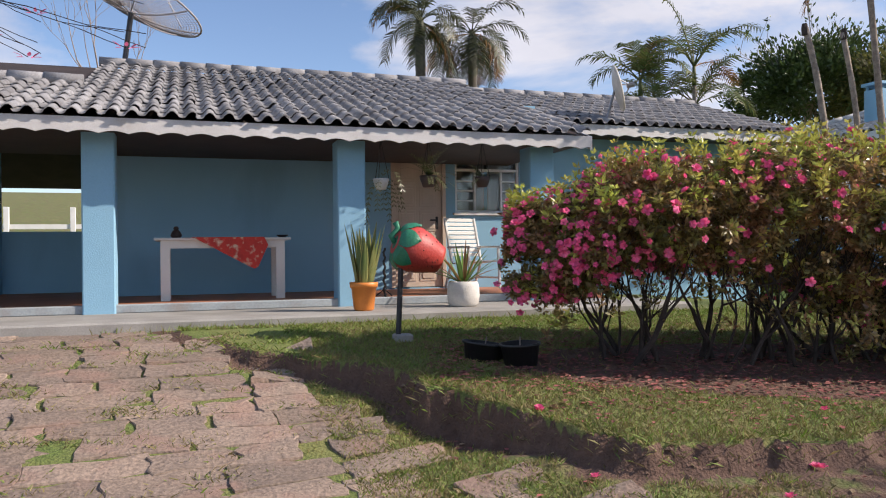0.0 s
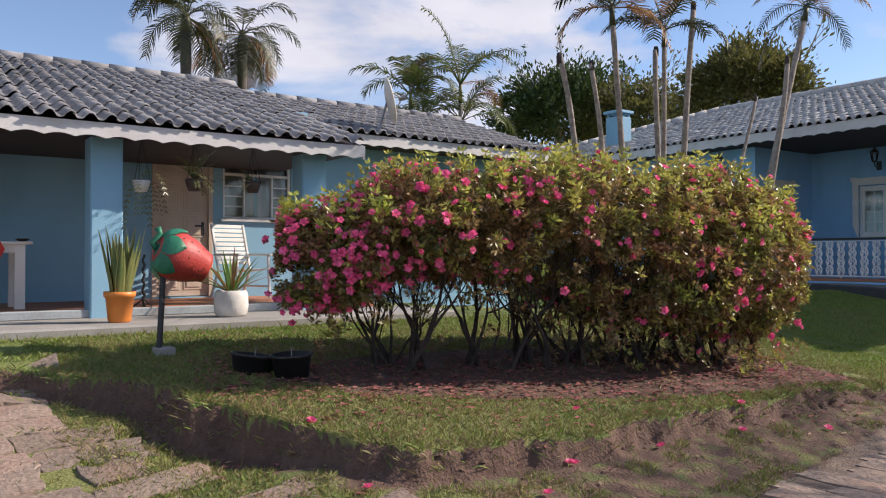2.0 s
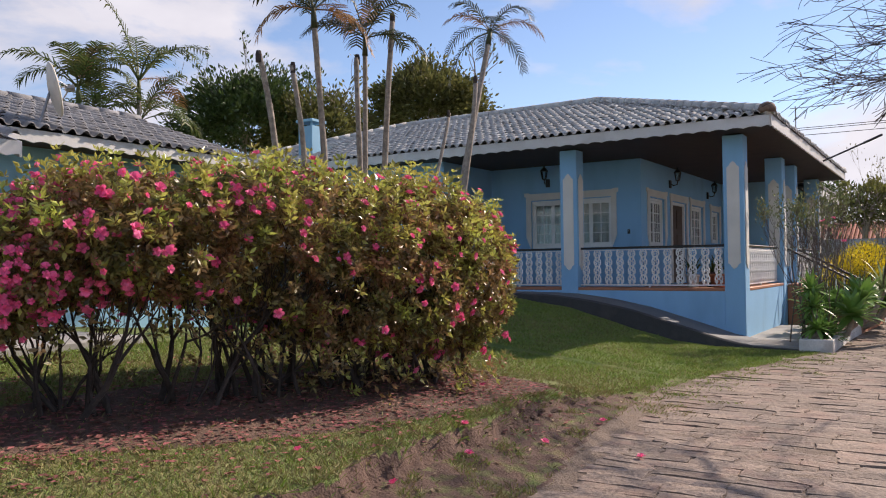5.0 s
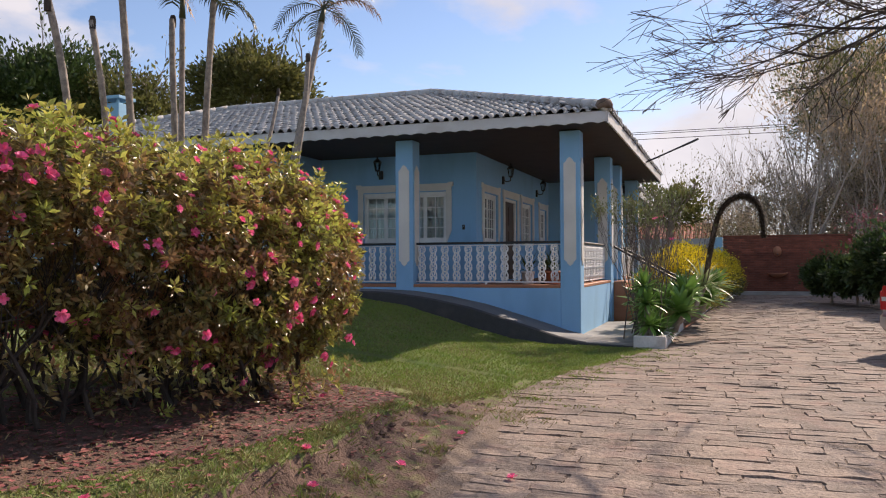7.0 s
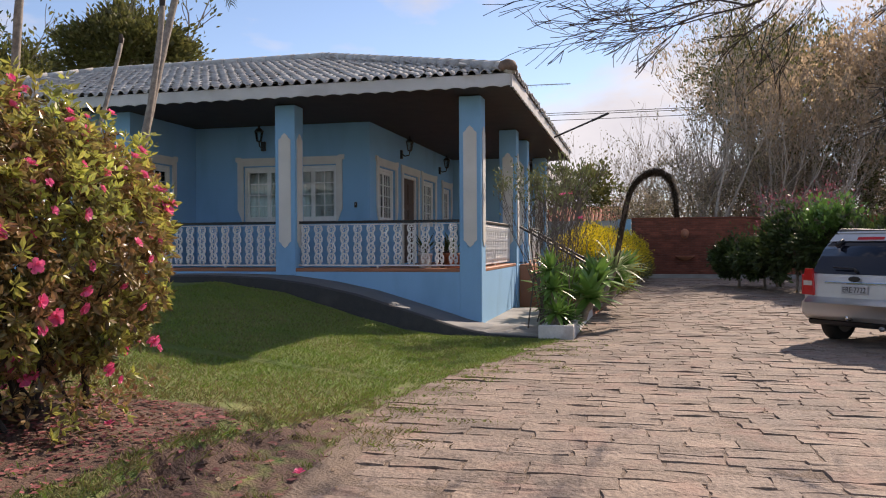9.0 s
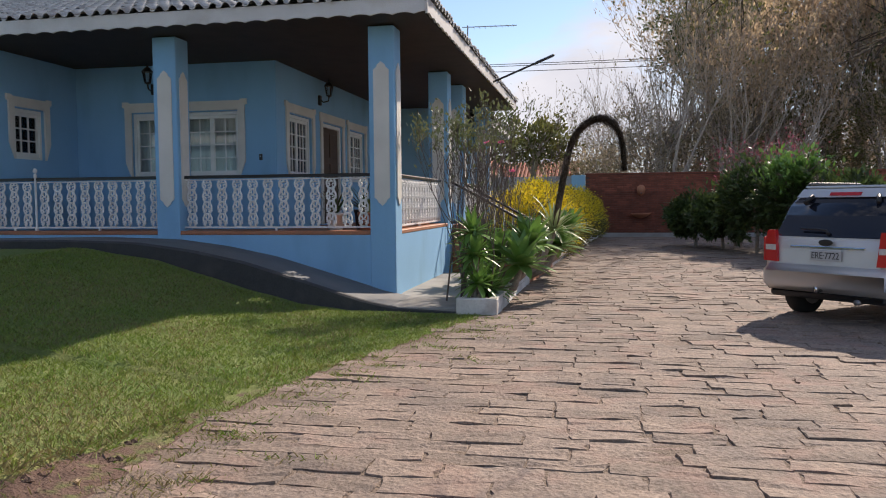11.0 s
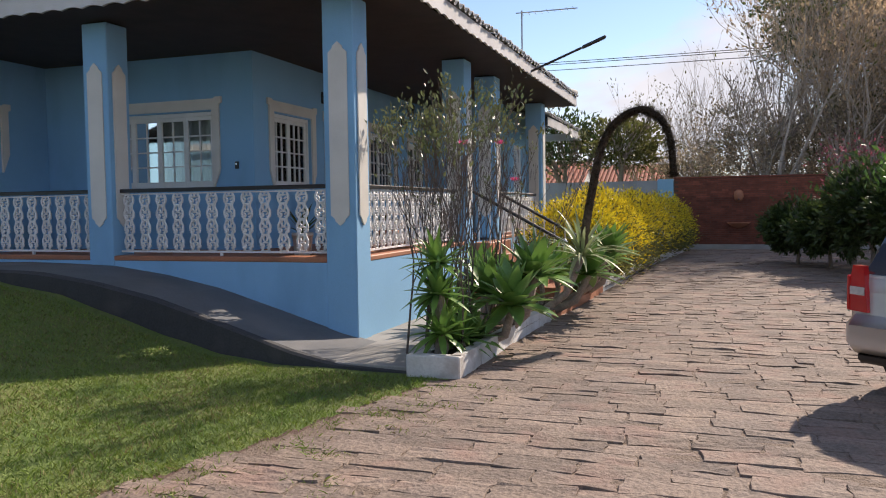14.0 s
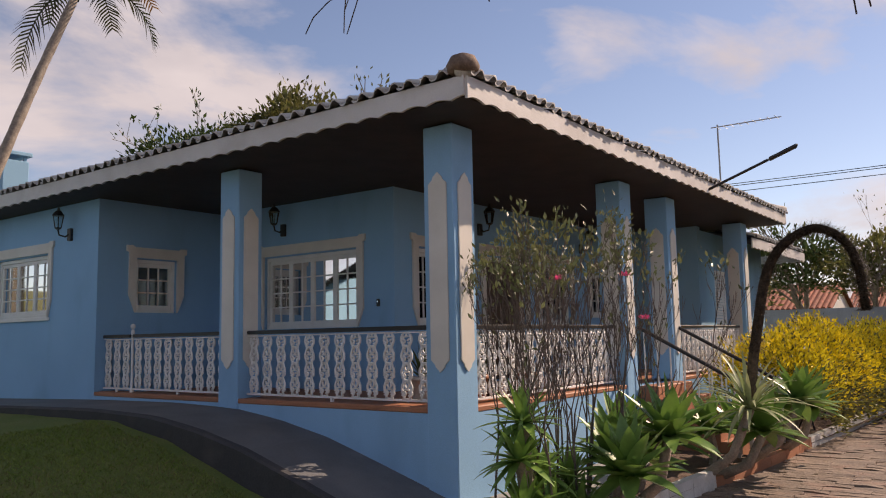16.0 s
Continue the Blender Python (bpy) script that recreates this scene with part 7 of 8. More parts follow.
def rose_bush():
    rg = random.Random(8)
    ob = thing("rose_bush", (16.1, 3.8, 0.34), "tall thin leggy rose bush with few leaves", "bush")
    s, tips = Shape(), []
    for k in range(26):
        s = Shape()
        x, y = 15.6 + 2.5 * rg.random() ** 1.5, rg.gauss(3.72, 0.15)
        branchy(s, (x, y, 0.33), (rg.gauss(0.05, 0.24), rg.gauss(-0.08, 0.2), 1), rg.uniform(0.85, 1.15), 0.013, 4, rg, tips, 0.30, 0.28, 0.62, (2, 3), 0.07, 5, 0.003)
        part("stem", s, ROSESTEM, ob, "thin grey thorny stem")
    pts = []
    for p, d in tips:
        if p.z > 2.55 - 0.25 * (p.x < 16.4) or rg.random() < 0.06:
            for q in range(5 if p.z > 2.5 else 2):
                pts.append((p + Vector((rg.gauss(0, 0.05), rg.gauss(0, 0.05), rg.gauss(0, 0.05))), d))
    leaf_cloud("leaves", ob, ROSELEAF, pts, 0.06, rg, "grey-green rose leaves")["kind"] = "stuff"
    for k in range(3):
        p, d = rg.choice([t for t in tips if 1.7 < t[0].z < 2.6])
        part("rose", rosette(p, 14, 0.05, 0.02, (10, 85), -0.3, rg), PETAL, ob, "small pink rose")


rose_bush()


def hedge():
    rg = random.Random(15)
    ob = thing("golden_hedge", (29, 4.2, 0.3), "loose golden-leaved hedge along the drive", "hedge")
    tips = []
    for k in range(34):
        stem = Shape()
        x = rg.uniform(23.6, 35.5)
        branchy(stem, (x, kerb_y(x) + rg.uniform(0.3, 1.4), 0.3), (rg.gauss(0, 0.3), rg.gauss(0, 0.3), 1), 0.42, 0.018, 2, rg, tips, 0.5, 0.2, 0.7, (2, 3), 0.12, 5)
        part("stem", stem, DARKBARK, ob)
    top, low = [], []
    for k in range(3000):
        x = rg.uniform(22.9, 36.0)
        a = rg.uniform(0, math.pi)
        r = rg.uniform(0.75, 1.02) * (1 + 0.15 * noise.noise(Vector((x * 0.9, a, 0))))
        y = kerb_y(x) + 0.72 + 1.05 * math.cos(a) * r
        z = 0.5 + 1.45 * math.sin(a) * r * (1 + 0.07 * math.sin(x * 1.3))
        w = Vector((0, math.cos(a), math.sin(a)))
        # lower leaves mostly turn olive, the hedge's own shade put into their colour
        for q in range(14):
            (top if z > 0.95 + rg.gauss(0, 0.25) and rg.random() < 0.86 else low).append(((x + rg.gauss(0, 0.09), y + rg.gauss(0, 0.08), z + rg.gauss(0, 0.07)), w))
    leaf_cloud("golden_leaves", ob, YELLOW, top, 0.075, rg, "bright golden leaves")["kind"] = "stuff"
    leaf_cloud("green_leaves", ob, OLIVE, low, 0.075, rg, "lower leaves in darker green, shade put into the colour")["kind"] = "stuff"


hedge()


# ---- parked car ----
def car():
    W = 1.74
    TINT = mat("dark_tinted_glass", (0.012, 0.014, 0.022), 0.08, 0.05, 4, 60, 0.0)
    m = Matrix.Translation((15.48, 0.10, 0.235)) @ Matrix.Rotation(radians(-46), 4, "Z") @ Matrix.Scale(0.92, 4) @ Matrix.Translation((0, -W / 2, 0))
    ob = thing("car", m @ Vector((2.1, 0, 0)), "silver compact sport utility car parked on the stones", "car")

    def piece(name, shape, material, parent=None, label="", smooth=True):
        return part(name, shape.moved(m), material, parent or ob, label, smooth)

    def section(hw, z0, z1, rnd=0.12, tuck=0.06):
        return [(-hw + tuck, z0), (-hw, z0 + rnd), (-hw, (z0 + z1) / 2), (-hw + 0.02, z1 - rnd), (-hw + rnd, z1), (hw - rnd, z1), (hw - 0.02, z1 - rnd), (hw, (z0 + z1) / 2), (hw, z0 + rnd), (hw - tuck, z0)]

    def loft(stations):
        s = Shape()
        k = 10
        vs = []
        for x, sec in stations:
            vs += [(x if isinstance(x, float) else x[i], y, z) for i, (y, z) in enumerate(sec)]
        fs = [tuple(range(k - 1, -1, -1)), tuple(range((len(stations) - 1) * k, len(stations) * k))]
        for a in range(len(stations) - 1):
            fs += [(a * k + i, a * k + (i + 1) % k, (a + 1) * k + (i + 1) % k, (a + 1) * k + i) for i in range(k)]
        return s.add(vs, fs)

    body = piece("body", loft([(0.10, section(0.76, 0.55, 1.02)), (0.13, section(0.84, 0.42, 1.06)), (0.55, section(0.87, 0.34, 1.09)), (2.0, section(0.87, 0.30, 1.05)), (3.1, section(0.86, 0.32, 1.02)), (3.9, section(0.82, 0.36, 0.92)), (4.28, section(0.66, 0.42, 0.76))]), SILVER, None, "silver painted body")
    piece("greenhouse", loft([(0.18, section(0.76, 1.0, 1.08, 0.03)), (0.38, section(0.73, 1.02, 1.44, 0.05)), (0.60, section(0.70, 1.02, 1.63, 0.06)), (1.0, section(0.70, 1.02, 1.68, 0.07)), (2.1, section(0.70, 1.02, 1.67, 0.07)), (2.55, section(0.70, 1.02, 1.55, 0.06)), (3.25, section(0.74, 0.99, 1.06, 0.03))]), TINT, body, "dark tinted glasshouse")
    piece("roof", Shape().box((0.62, -0.64, 1.655), (2.15, 0.64, 1.70), 0.02), SILVER, body, "silver roof panel", False)
    for sg in (-1, 1):
        piece("rear_pillar", Shape().tube([(0.62, sg * 0.76, 1.06), (0.95, sg * 0.735, 1.35), (1.05, sg * 0.67, 1.64)], [0.05, 0.045, 0.04], 8), SILVER, body, "silver rear pillar")
    piece("rear_bumper", Shape().box((-0.02, -0.85, 0.38), (0.32, 0.85, 0.72), 0.09), SILVER, body, "silver rear bumper")
    piece("bumper_skirt", Shape().box((0.05, -0.74, 0.30), (0.30, 0.74, 0.40), 0.03), PLASTIC, body, "black lower skirt")
    # tailgate panel and its glass, lying on the slanted back
    piece("tailgate", Shape().slab([(-0.66, 0.68), (0.66, 0.68), (0.68, 1.06), (-0.68, 1.06)], lambda u, w, t: (0.095 - t + (w - 0.68) * 0.10, u, w), 0, 0.018), SILVER, body, "", False)
    piece("rear_glass", Shape().slab([(-0.72, 1.065), (0.72, 1.065), (0.66, 1.48), (0.60, 1.55), (-0.60, 1.55), (-0.66, 1.48)], lambda u, w, t: (0.148 - t + (w - 1.075) * 0.72, u, w), 0.0, 0.012), TINT, body, "dark tinted rear window", False)
    piece("spoiler", Shape().slab([(-0.64, 1.555), (0.64, 1.555), (0.60, 1.66), (-0.60, 1.66)], lambda u, w, t: (0.46 - t + (w - 1.53) * 0.9, u, w), 0, 0.03), SILVER, body, "silver roof spoiler", False)
    piece("brake_light", Shape().slab([(-0.20, 1.575), (0.20, 1.575), (0.20, 1.615), (-0.20, 1.615)], lambda u, w, t: (0.46 - t + (w - 1.53) * 0.9, u, w), 0.03, 0.042), REDLAMP, body, "red high brake light", False)
    piece("wiper", Shape().tube([(0.135, 0.0, 1.10), (0.15, 0.05, 1.15), (0.15, 0.38, 1.165)], [0.025, 0.018, 0.012], 6), PLASTIC, body, "black rear wiper")
    for sg in (-1, 1):
        piece("hinge", Shape().tube([(0.37, sg * 0.47, 1.49), (0.47, sg * 0.42, 1.57)], 0.028, 8), PLASTIC, body, "black window hinge")
        lamp = piece("tail_lamp", Shape().slab([(sg * 0.63, 0.74), (sg * 0.86, 0.74), (sg * 0.865, 0.98), (sg * 0.80, 1.14), (sg * 0.675, 1.14)], lambda u, w, t: (0.085 - t + max(0.0, abs(u) - 0.74) * 0.55, u, w), -0.03, 0.035), REDLAMP, None, "red tail lamp", False)
        piece("reversing_lens", Shape().slab([(sg * 0.66, 0.885), (sg * 0.84, 0.885), (sg * 0.84, 0.955), (sg * 0.66, 0.955)], lambda u, w, t: (0.085 - t + max(0.0, abs(u) - 0.74) * 0.55, u, w), 0.036, 0.042), CLEARLAMP, lamp, "clear lens with bulbs", False)
        piece("lamp_wrap", Shape().box((0.10, sg * 0.865 - 0.012, 0.74), (0.34, sg * 0.865 + 0.012, 1.05), 0.01), REDLAMP, lamp, "red lamp wrap", False)
        piece("roof_rail", Shape().tube([(0.62, sg * 0.62, 1.66), (0.72, sg * 0.62, 1.73), (1.9, sg * 0.62, 1.73), (2.05, sg * 0.62, 1.67)], 0.020, 8), PLASTIC, body, "black roof rail")
        piece("side_glass", Shape().slab([(0.50, 1.10), (2.75, 1.08), (2.35, 1.50), (0.75, 1.53)], lambda u, w, t, sg=sg: (u, sg * (0.745 + t - (w - 1.1) * 0.07), w), 0, 0.012), TINT, body, "dark side window", False)
        for wx2 in (0.86, 3.45):
            wh = piece("wheel", Shape().lathe([(0.10, -0.11), (0.31, -0.115), (0.355, -0.08), (0.36, 0.0), (0.355, 0.08), (0.31, 0.115), (0.10, 0.11)], 28).moved(Matrix.Translation((wx2, sg * 0.755, 0.355)) @ Matrix.Rotation(radians(90), 4, "X")), TYRE, None, "black tyre")
            piece("rim", Shape().lathe([(0.02, -0.125), (0.22, -0.12), (0.235, -0.10), (0.235, 0.10), (0.22, 0.12), (0.02, 0.125)], 20).moved(Matrix.Translation((wx2, sg * 0.755, 0.355)) @ Matrix.Rotation(radians(90), 4, "X")), ALLOY, wh, "alloy rim")
            arch = [(wx2 + 0.44 * math.cos(radians(a)), sg * 0.862, 0.355 + 0.44 * math.sin(radians(a))) for a in range(0, 181, 15)]
            piece("wheel_arch", Shape().tube(arch, 0.03, 6), PLASTIC, body, "dark wheel arch lip")
    piece("handle_bar", Shape().box((0.075, -0.48, 0.925), (0.105, 0.48, 0.955), 0.01), CHROME, body, "chrome tailgate strip", False)
    piece("badge", Shape().lathe([(0.002, 0), (0.09, 0.002), (0.09, 0.012), (0.07, 0.016), (0.002, 0.016)], 24).moved(Matrix.Translation((0.075, 0, 1.0)) @ Matrix.Rotation(radians(-90), 4, "Y") @ Matrix.Diagonal((0.45, 1, 1, 1))), BLACK, body, "dark oval badge", False)
    plate = piece("number_plate", Shape().box((0.060, -0.20, 0.78), (0.078, 0.20, 0.91), 0.006), PLATE, None, "grey number plate", False)
    cu = bpy.data.curves.new("plate_text", "FONT")
    cu.body, cu.size, cu.align_x, cu.align_y, cu.extrude = "ERE\u00b77722", 0.115, "CENTER", "CENTER", 0.001
    cu.space_character = 0.95
    cu.materials.append(INK)
    tx = new("plate_text", cu)
    tx.parent = plate
    tx.matrix_parent_inverse = Matrix()
    tx.matrix_basis = m @ Matrix.Translation((0.057, 0, 0.838)) @ Matrix.Rotation(radians(-90), 4, "Z") @ Matrix.Rotation(radians(90), 4, "X") @ Matrix.Diagonal((0.85, 1, 1, 1))
    piece("tow_ball", Shape().tube([(0.05, 0.02, 0.42), (-0.08, 0.02, 0.41), (-0.09, 0.02, 0.47)], [0.02, 0.02, 0.026], 8), CHROME, body, "chrome tow ball")
    piece("exhaust", Shape().tube([(0.02, -0.42, 0.31), (0.45, -0.42, 0.33)], 0.035, 10), GALV, body, "steel exhaust pipe")
    piece("aerial", Shape().tube([(0.75, 0.0, 1.68), (0.66, 0.0, 1.78)], [0.008, 0.004], 5), PLASTIC, body)
    return ob


car()

# ---- end of the drive ----
bw = thing("wall_end_brick", (37, -2, 0.2), "dark red brick wall closing the drive", "wall", "", "structure")
part("mortar_core", Shape().box((37.03, -9.0, 0.0), (37.25, 2.45, 2.66)), MORTAR, bw)
brick_me = Shape().box((0, 0, 0), (0.05, 0.225, 0.062), 0.006).mesh("brick", BRICK)
bd = Shape().box((0, 0, 0), (0.05, 0.225, 0.062), 0.006)
rest = Shape()
rgb = random.Random(2)
cnt = 0
for j in range(33):
    z = 0.42 + j * 0.072
    if z > 2.62:
        break
    for i in range(48):
        y = 2.2 - i * 0.235 - (0.117 if j % 2 else 0)
        if y < -8.8:
            break
        place = (36.99 + rgb.gauss(0, 0.004), y, z)
        if cnt < 300 and -0.9 < y < 2.4 and j % 1 == 0:
            cnt += 1
            b = new("brick", brick_me)
            b.parent = bw
            b.matrix_parent_inverse = bw.matrix_world.inverted()
            b.matrix_basis = Matrix.Translation(place)
        else:
            rest.add([(p[0] + place[0], p[1] + place[1], p[2] + place[2]) for p in bd.v], bd.f)
tagged(part("bricks", rest, BRICK, bw), kind="stuff")
part("coping", Shape().box((36.95, -9.0, 2.66), (37.3, 2.47, 2.72), 0.01), BRICK, bw)
structure("trim_wall_kerb", Shape().box((36.75, -6.0, 0.2), (37.0, 2.3, 0.40), 0.02), SLAB, "grey concrete kerb at the foot of the brick wall")
ft = thing("wall_fountain", (36.97, 0.35, 1.2), "rusty brown wall fountain with a mask and basin", "fountain")
part("basin", Shape().lathe([(0.05, -0.16), (0.22, -0.10), (0.36, 0.0), (0.38, 0.04), (0.33, 0.04), (0.2, -0.04)], 20, (36.92, 0.35, 1.12)), TERRA, ft, "shallow terracotta basin", True)
part("mask", Shape().lathe([(0.03, -0.22), (0.13, -0.14), (0.17, 0.0), (0.14, 0.13), (0.05, 0.2)], 14, (36.97, 0.35, 2.05)), TERRA, ft, "round terracotta relief", True)
part("spout", Shape().tube([(36.95, 0.35, 1.95), (36.72, 0.35, 1.92)], 0.025, 8), POLE, ft)
structure("wall_end_cement", Shape().box((37.0, 3.0, 0.0), (37.2, 14, 2.62)), BLOCKWALL, "grey cement boundary wall")
structure("wall_end_pier", Shape().box((36.9, 2.47, 0.0), (37.3, 3.0, 2.66), 0.01), BLUE_A, "light blue painted wall pier")
structure("wall_grove", Shape().box((10, -19, 0), (60, -18.8, 2.2)), BLOCKWALL, "plain cement wall behind the grove")


def far_house(x, y, w, d, h, label):
    ob = thing("house", (x, y, 0.2), label, "house", "far houses")
    part("wall", cell_wall(Shape(), "x", x, x + 0.2, y, y + w, 0, h, [(y + 1, y + 2.2, h - 1.3, h - 0.4)]).box((x, y, 0), (x + d, y + 0.2, h)), BLOCKWALL, ob)
    roof = Shape()
    n = int((w + 1) / 0.25)
    for i in range(n):
        yy = y - 0.5 + i * 0.25
        roof.tube([(x - 0.5, yy, h), (x + d / 2, yy, h + 1.3)], 0.11, 6)
    tagged(part("roof_tiles", roof, REDTILE, ob, "red clay tile roof"), kind="stuff")
    part("roof_back", Shape().add([(x + d / 2, y - 0.5, h + 1.3), (x + d / 2, y + w + 0.5, h + 1.3), (x + d, y + w + 0.5, h), (x + d, y - 0.5, h)], [(0, 1, 2, 3)]), REDTILE, ob)
    part("gable", Shape().add([(x - 0.4, y - 0.3, h), (x + d, y - 0.3, h), (x + d / 2, y - 0.3, h + 1.25)], [(0, 1, 2)]), WHITE, ob)
    part("window_frame", Shape().box((x - 0.02, y + 1, h - 1.3), (x + 0.05, y + 2.2, h - 1.22)).box((x - 0.02, y + 1, h - 0.48), (x + 0.05, y + 2.2, h - 0.4)), WHITE, ob)


far_house(50, 8.2, 9, 6, 2.9, "low far house with a red tile roof")
far_house(56, 3.8, 4, 6, 2.9, "low far house with a red tile roof")

# power line
pl = thing("power_line", (52, 40, 0), "black power cables strung between tall poles", "power line")
for yy in (-40, 40):
    part("pole", Shape().tube([(52.2, yy, -0.5), (52.2, yy, 10.4)], [0.16, 0.11], 10), SLAB, pl)
for k, dz in enumerate((0.0, 0.35, 0.5)):
    part("cable", Shape().tube([(52 + 0.2 * k, 40 - i * 4, 9.2 + dz + 0.5 * ((i - 10) / 10) ** 2) for i in range(21)], 0.022, 4), WIRE, pl)

# fence on the hill behind the open bay
hf = thing("hill_fence", (-3, 30, 2.4), "white rail fence on the grassy slope", "fence")
for i in range(7):
    x = -9 + i * 2.0
    z = ground_z(x, 30)
    part("post", Shape().box((x - 0.08, 29.92, z - 0.2), (x + 0.08, 30.08, z + 0.95), 0.01), WHITE, hf)
    if i < 6:
        part("rail", Shape().box((x, 29.97, z + 0.22), (x + 2.0, 30.03, z + 0.38)), WHITE, hf)


# ---- grass ----
def grass():
    rg = random.Random(33)
    sets = {True: ([], []), False: ([], [])}

    def blade(x, y, h, lean):
        z = ground_z(x, y) - 0.005
        a = rg.random() * 6.28
        c, s = math.cos(a), math.sin(a)
        w = rg.uniform(0.0025, 0.005)
        v, f = sets[rg.random() < 0.25 + 0.70 * lush_amount(x, y)]
        k = len(v)
        lx, ly = rg.gauss(0, lean), rg.gauss(0, lean)
        v.extend([(x - c * w, y - s * w, z), (x + c * w, y + s * w, z), (x + lx * 0.4 + c * w * 0.7, y + ly * 0.4 + s * w * 0.7, z + h * 0.6), (x + lx, y + ly, z + h)])
        f.append((k, k + 1, k + 2))
        f.append((k, k + 2, k + 3))

    n = 0
    while n < 170000:
        x = 0.5 + 14.6 * rg.random() ** 1.25
        y = rg.uniform(3.4, 9.1)
        if soil_amount(x, y) + 0.5 * noise.noise(Vector((x * 3, y * 3, 0))) > 0.5:
            if rg.random() > 0.04:
                continue
        if y < lerp_table(EDGE, x) or (x < 1.6 - max(0, 6.5 - y) * -0.25 and y < 8.9 and x < 1.5):
            continue
        s = bank_side(x, y)
        blade(x, y, rg.uniform(0.018, 0.045) * (1.25 if 0 < s < 0.2 else 1.0), 0.022)
        n += 1
    # tufts hanging over the lip of the bank
    for k in range(60000):
        x, y = rg.uniform(0.8, 10.4), rg.uniform(4.2, 9.2)
        s = bank_side(x, y)
        if -0.05 < s < 0.10:
            blade(x, y, rg.uniform(0.02, 0.06), 0.05)
    for k in range(900):
        x = rg.uniform(-0.3, 14)
        y0 = 9.12
        blade(x, y0 - rg.random() * 0.12, rg.uniform(0.04, 0.10), 0.03)
    # tufts between the stones of the path
    for k in range(190):
        cx, cy = rg.uniform(-2.3, 2.3), rg.uniform(4.0, 8.9)
        for q in range(rg.randint(15, 60)):
            blade(cx + rg.gauss(0, 0.13), cy + rg.gauss(0, 0.04), rg.uniform(0.02, 0.055), 0.035)
    for k in range(130):
        cx = rg.uniform(8.5, 15)
        cy = lerp_table(EDGE, cx) - abs(rg.gauss(0, 0.35))
        for q in range(rg.randint(10, 35)):
            blade(cx + rg.gauss(0, 0.04), cy + rg.gauss(0, 0.10), rg.uniform(0.015, 0.045), 0.03)
    tagged(part("grass_blades", _direct(*sets[True]), BLADE), "short green lawn grass", "grass", "", "stuff")
    tagged(part("dry_grass_blades", _direct(*sets[False]), DRYBLADE), "sun-bleached yellowed lawn grass", "grass", "", "stuff")
    # dead leaves and crumbs of earth below the bank
    v2, f2 = [], []
    for k in range(700):
        x, y = rg.uniform(0.8, 10), rg.uniform(3.8, 9)
        s = bank_side(x, y)
        if not -0.8 < s < -0.08:
            continue
        z = ground_z(x, y) + 0.01
        a, l = rg.random() * 6.28, rg.uniform(0.012, 0.035)
        c, s2 = math.cos(a) * l, math.sin(a) * l
        q = len(v2)
        v2 += [(x - c, y - s2, z), (x - s2 * 0.5, y + c * 0.5, z + 0.008), (x + c, y + s2, z + 0.006), (x + s2 * 0.5, y - c * 0.5, z + 0.002)]
        f2.append((q, q + 1, q + 2, q + 3))
    tagged(part("dead_leaves", _direct(v2, f2), BROWNLEAF), "dry brown leaves below the earth bank", "leaves", "", "stuff")
    # clods that roughen the cut face
    cs = Shape()
    for k in range(1500):
        x, y = rg.uniform(1.0, 9.8), rg.uniform(4.2, 9.0)
        s = bank_side(x, y)
        if not -0.16 < s < 0.0:
            continue
        r = rg.uniform(0.012, 0.045)
        z = ground_z(x, y)
        cs.add([(x + r * rg.uniform(0.7, 1.2) * a, y + r * rg.uniform(0.7, 1.2) * b, z + r * 0.6 * c) for a, b, c in ((1, 0, 0), (0, 1, 0), (-1, 0, 0), (0, -1, 0), (0, 0, 1), (0, 0, -1))],
               [(0, 1, 4), (1, 2, 4), (2, 3, 4), (3, 0, 4), (1, 0, 5), (2, 1, 5), (3, 2, 5), (0, 3, 5)])
    tagged(part("earth_clods", cs, SOIL), "crumbly dark clods on the cut bank", "earth", "", "stuff")


grass()


# ---- paving stones ----
def stone_shape(w, d, h, rg, jit=1.0):
    """An uneven split stone: a wobbly outline, a worn rim and a rough top, w by d."""
    out = []
    for (ax, ay), (bx, by) in zip(((-1, -1), (1, -1), (1, 1), (-1, 1)), ((1, -1), (1, 1), (-1, 1), (-1, -1))):
        for i in range(3):
            t = i / 3
            out.append(((ax + (bx - ax) * t) * w / 2 + rg.gauss(0, 0.010 * jit), (ay + (by - ay) * t) * d / 2 + rg.gauss(0, 0.008 * jit)))
    k = len(out)
    tilt = (rg.gauss(0, 0.007), rg.gauss(0, 0.007))
    v = [(x, y, -0.08) for x, y in out] + [(x, y, h - 0.006 + rg.gauss(0, 0.002)) for x, y in out] + [(x * 0.98, y * 0.98, h + tilt[0] * x + tilt[1] * y + rg.gauss(0, 0.004)) for x, y in out]
    v.append((rg.gauss(0, w * 0.1), rg.gauss(0, d * 0.1), h + rg.gauss(0, 0.005)))
    f = [(i, (i + 1) % k, k + (i + 1) % k, k + i) for i in range(k)] + [(k + i, k + (i + 1) % k, 2 * k + (i + 1) % k, 2 * k + i) for i in range(k)] + [(2 * k + i, 2 * k + (i + 1) % k, 3 * k) for i in range(k)]
    return v, f


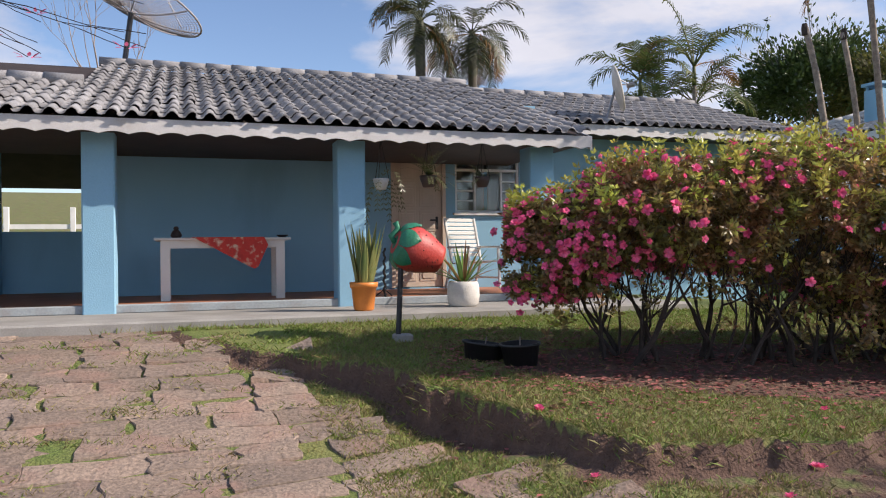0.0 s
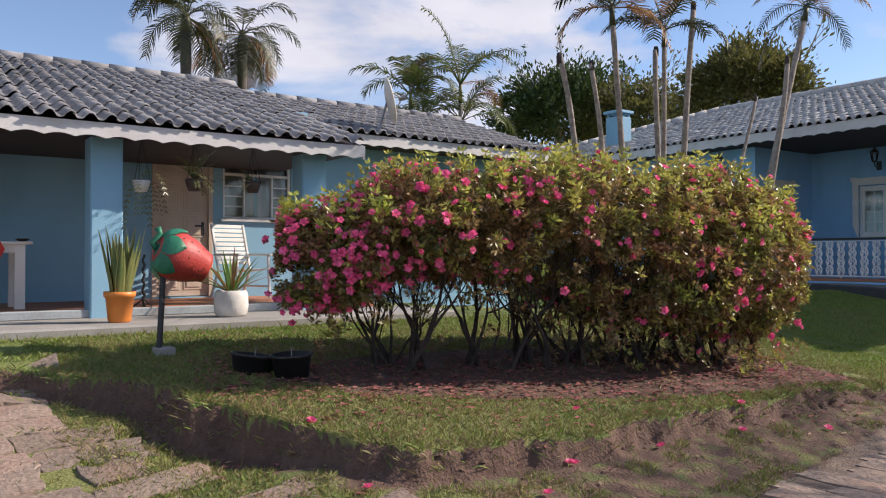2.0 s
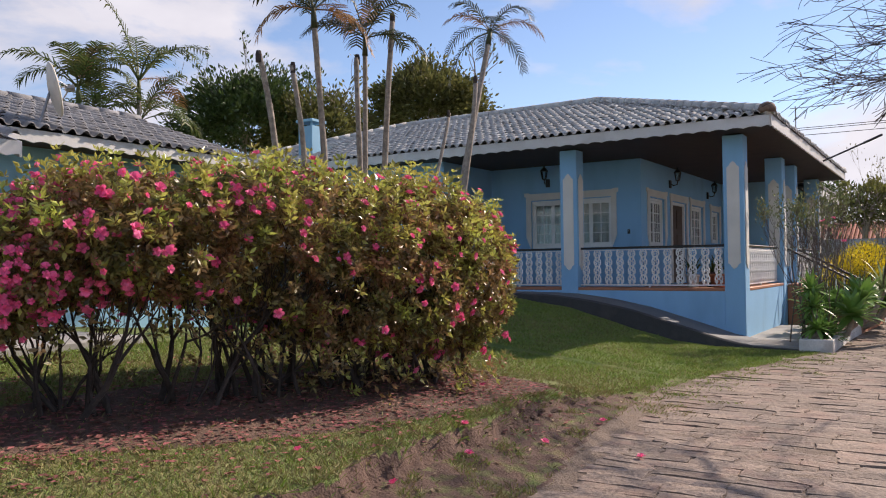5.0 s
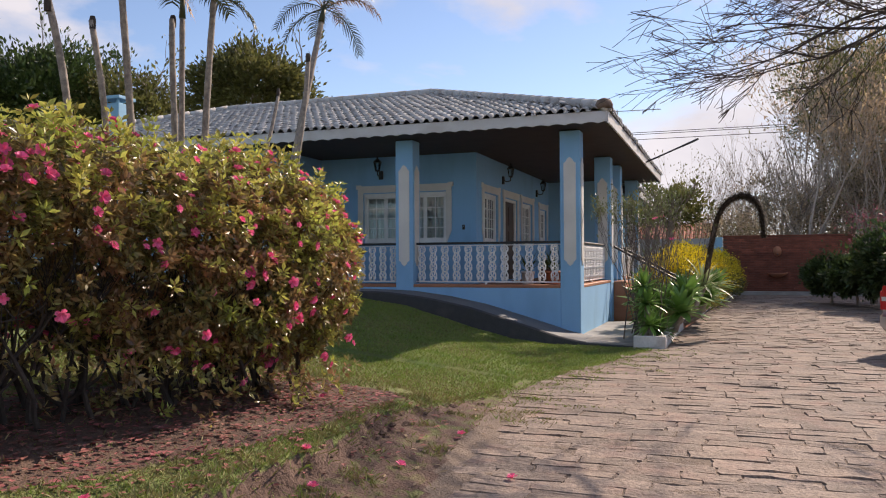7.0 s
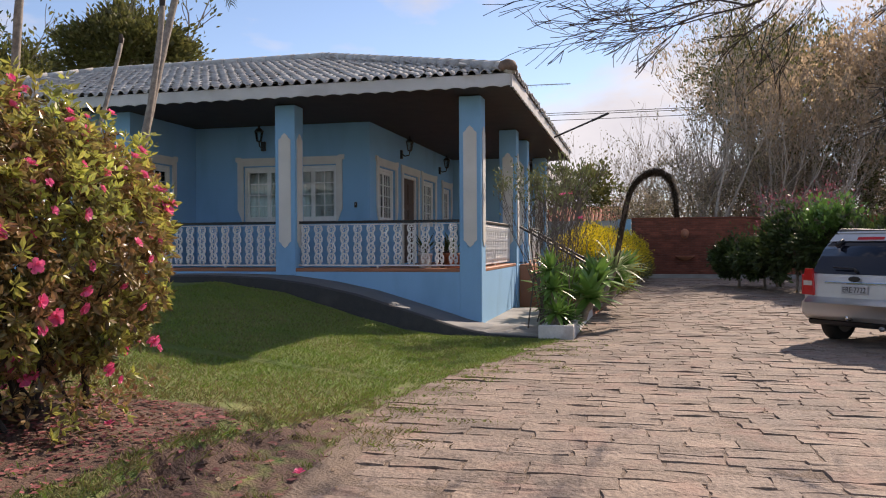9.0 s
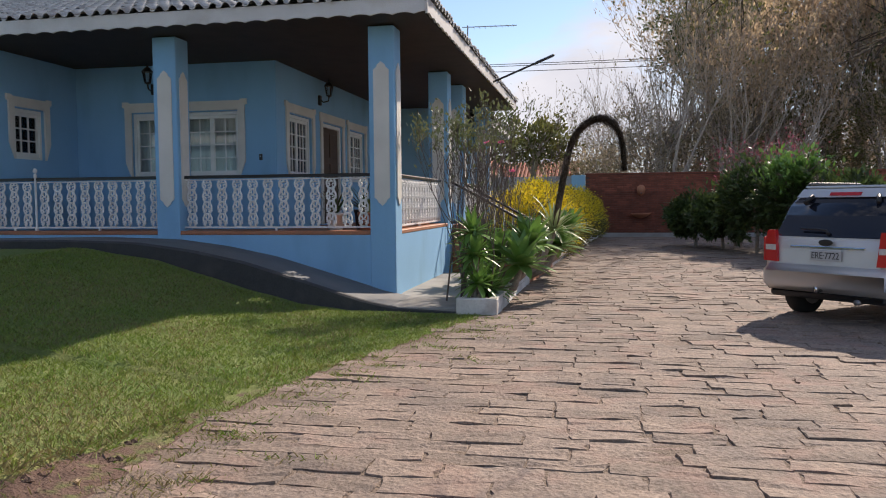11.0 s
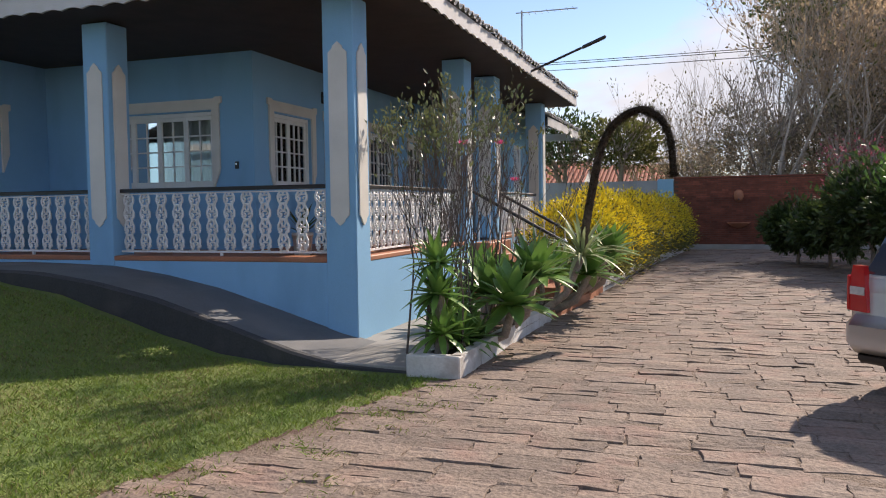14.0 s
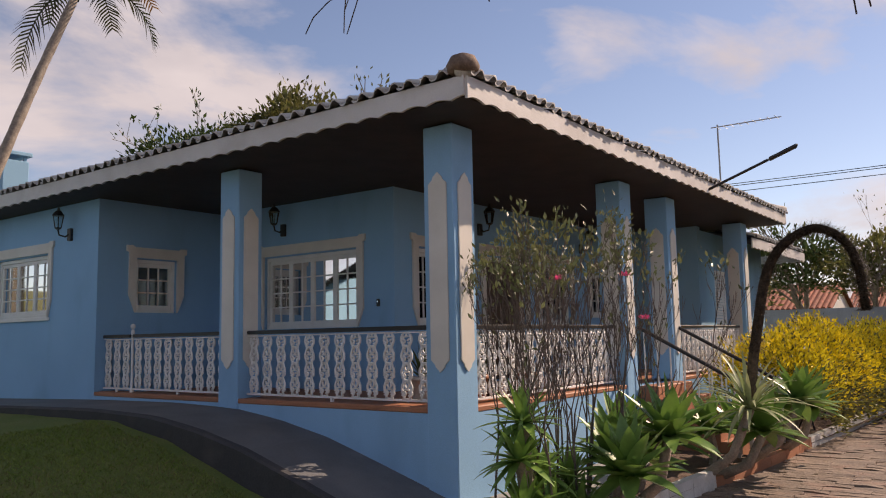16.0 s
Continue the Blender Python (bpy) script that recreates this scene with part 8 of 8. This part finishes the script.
def paving():
    rg = random.Random(44)
    road = thing("road_drive", (8, 0, 0.24), "drive of uneven pinkish paving stones", "drive", "", "structure")
    rest_v, rest_f = [], []
    loose = 0
    shapes = []
    for k in range(22):
        w, d = rg.uniform(0.18, 0.24), rg.uniform(0.34, 0.62)
        v, f = stone_shape(w - 0.004, d - rg.uniform(0.004, 0.018), 0.035, rg)
        shapes.append((w, d, v, f, Shape().add(v, f).mesh("paving_stone", STONE)))
    x = 2.6
    while x < 37:
        w = rg.uniform(0.17, 0.24)
        y = lerp_table(EDGE, x) + rg.uniform(-0.25, 0.15)
        low = -7.0 if x > 12 else -4.5
        while y > low:
            cand = rg.choice(shapes)
            d = cand[1]
            cx, cy = x + w / 2, y - d / 2
            if not (x < 4.4 and cy > 3.2) and not (36.7 < cx):
                s = (w - 0.004) / cand[0]
                z = 0.24 + 0.012 * noise.noise(Vector((cx * 0.8, cy * 0.8, 3))) + rg.gauss(0, 0.003)
                if cx > 3.4 and cy > kerb_y(cx) - 0.05 and cx > 15.2:
                    y -= d
                    continue
                yaw = rg.gauss(0, 0.03)
                near = 4.6 < cx < 12.5 and cy > 1.55
                if near and loose < 300:
                    loose += 1
                    o = new("paving_stone", cand[4])
                    o.parent = road
                    o.matrix_parent_inverse = road.matrix_world.inverted()
                    o.matrix_basis = Matrix.Translation((cx, cy, z - 0.027)) @ Matrix.Rotation(yaw, 4, "Z") @ Matrix.Diagonal((s, 1, 1, 1))
                else:
                    c, sn = math.cos(yaw), math.sin(yaw)
                    k = len(rest_v)
                    rest_v.extend([(cx + px * s * c - py * sn, cy + px * s * sn + py * c, z - 0.027 + pz) for px, py, pz in cand[2]])
                    rest_f.extend([tuple(i + k for i in q) for q in cand[3]])
            y -= d
        x += w
    tagged(part("paving_stones", _direct(rest_v, rest_f), STONE, road), kind="stuff")

    # the older path of larger flags that climbs to the low house
    path = thing("pavement_path", (0, 6, 0.4), "path of large worn pinkish flagstones with grass in the joints", "path", "", "structure")
    y = 2.6
    while y < 9.05:
        d = rg.uniform(0.26, 0.36)
        x = -4.2 + rg.uniform(0, 0.3)
        right = lerp_table([(2.6, 3.0), (3.4, 2.7), (4.6, 2.35), (5.4, 2.0), (6.2, 1.6), (7.2, 1.2), (8.0, 0.75), (8.9, 0.1)], y) + rg.uniform(-0.15, 0.15)
        while x < right:
            w = rg.uniform(0.38, 0.75)
            cx, cy = x + w / 2, y + d / 2
            if rg.random() < (0.015 if cx < 1.2 else 0.08):
                x += w * 0.6
                continue
            v, f = stone_shape(w - 0.008 - rg.random() * 0.015, d - 0.004 - rg.random() * 0.02, 0.04, rg, 2.2)
            z0, zx, zy = ground_z(cx, cy), (ground_z(cx + 0.2, cy) - ground_z(cx - 0.2, cy)) / 0.4, (ground_z(cx, cy + 0.15) - ground_z(cx, cy - 0.15)) / 0.3
            yaw = rg.gauss(0.10, 0.07)
            me = Shape().add([(px, py, pz + zx * px + zy * py) for px, py, pz in v], f).mesh("flagstone", STONE)
            o = new("flagstone", me)
            o.parent = path
            o.matrix_parent_inverse = path.matrix_world.inverted()
            o.matrix_basis = Matrix.Translation((cx, cy, z0 - 0.026 + rg.gauss(0, 0.004))) @ Matrix.Rotation(yaw, 4, "Z")
            x += w
        y += d


paving()
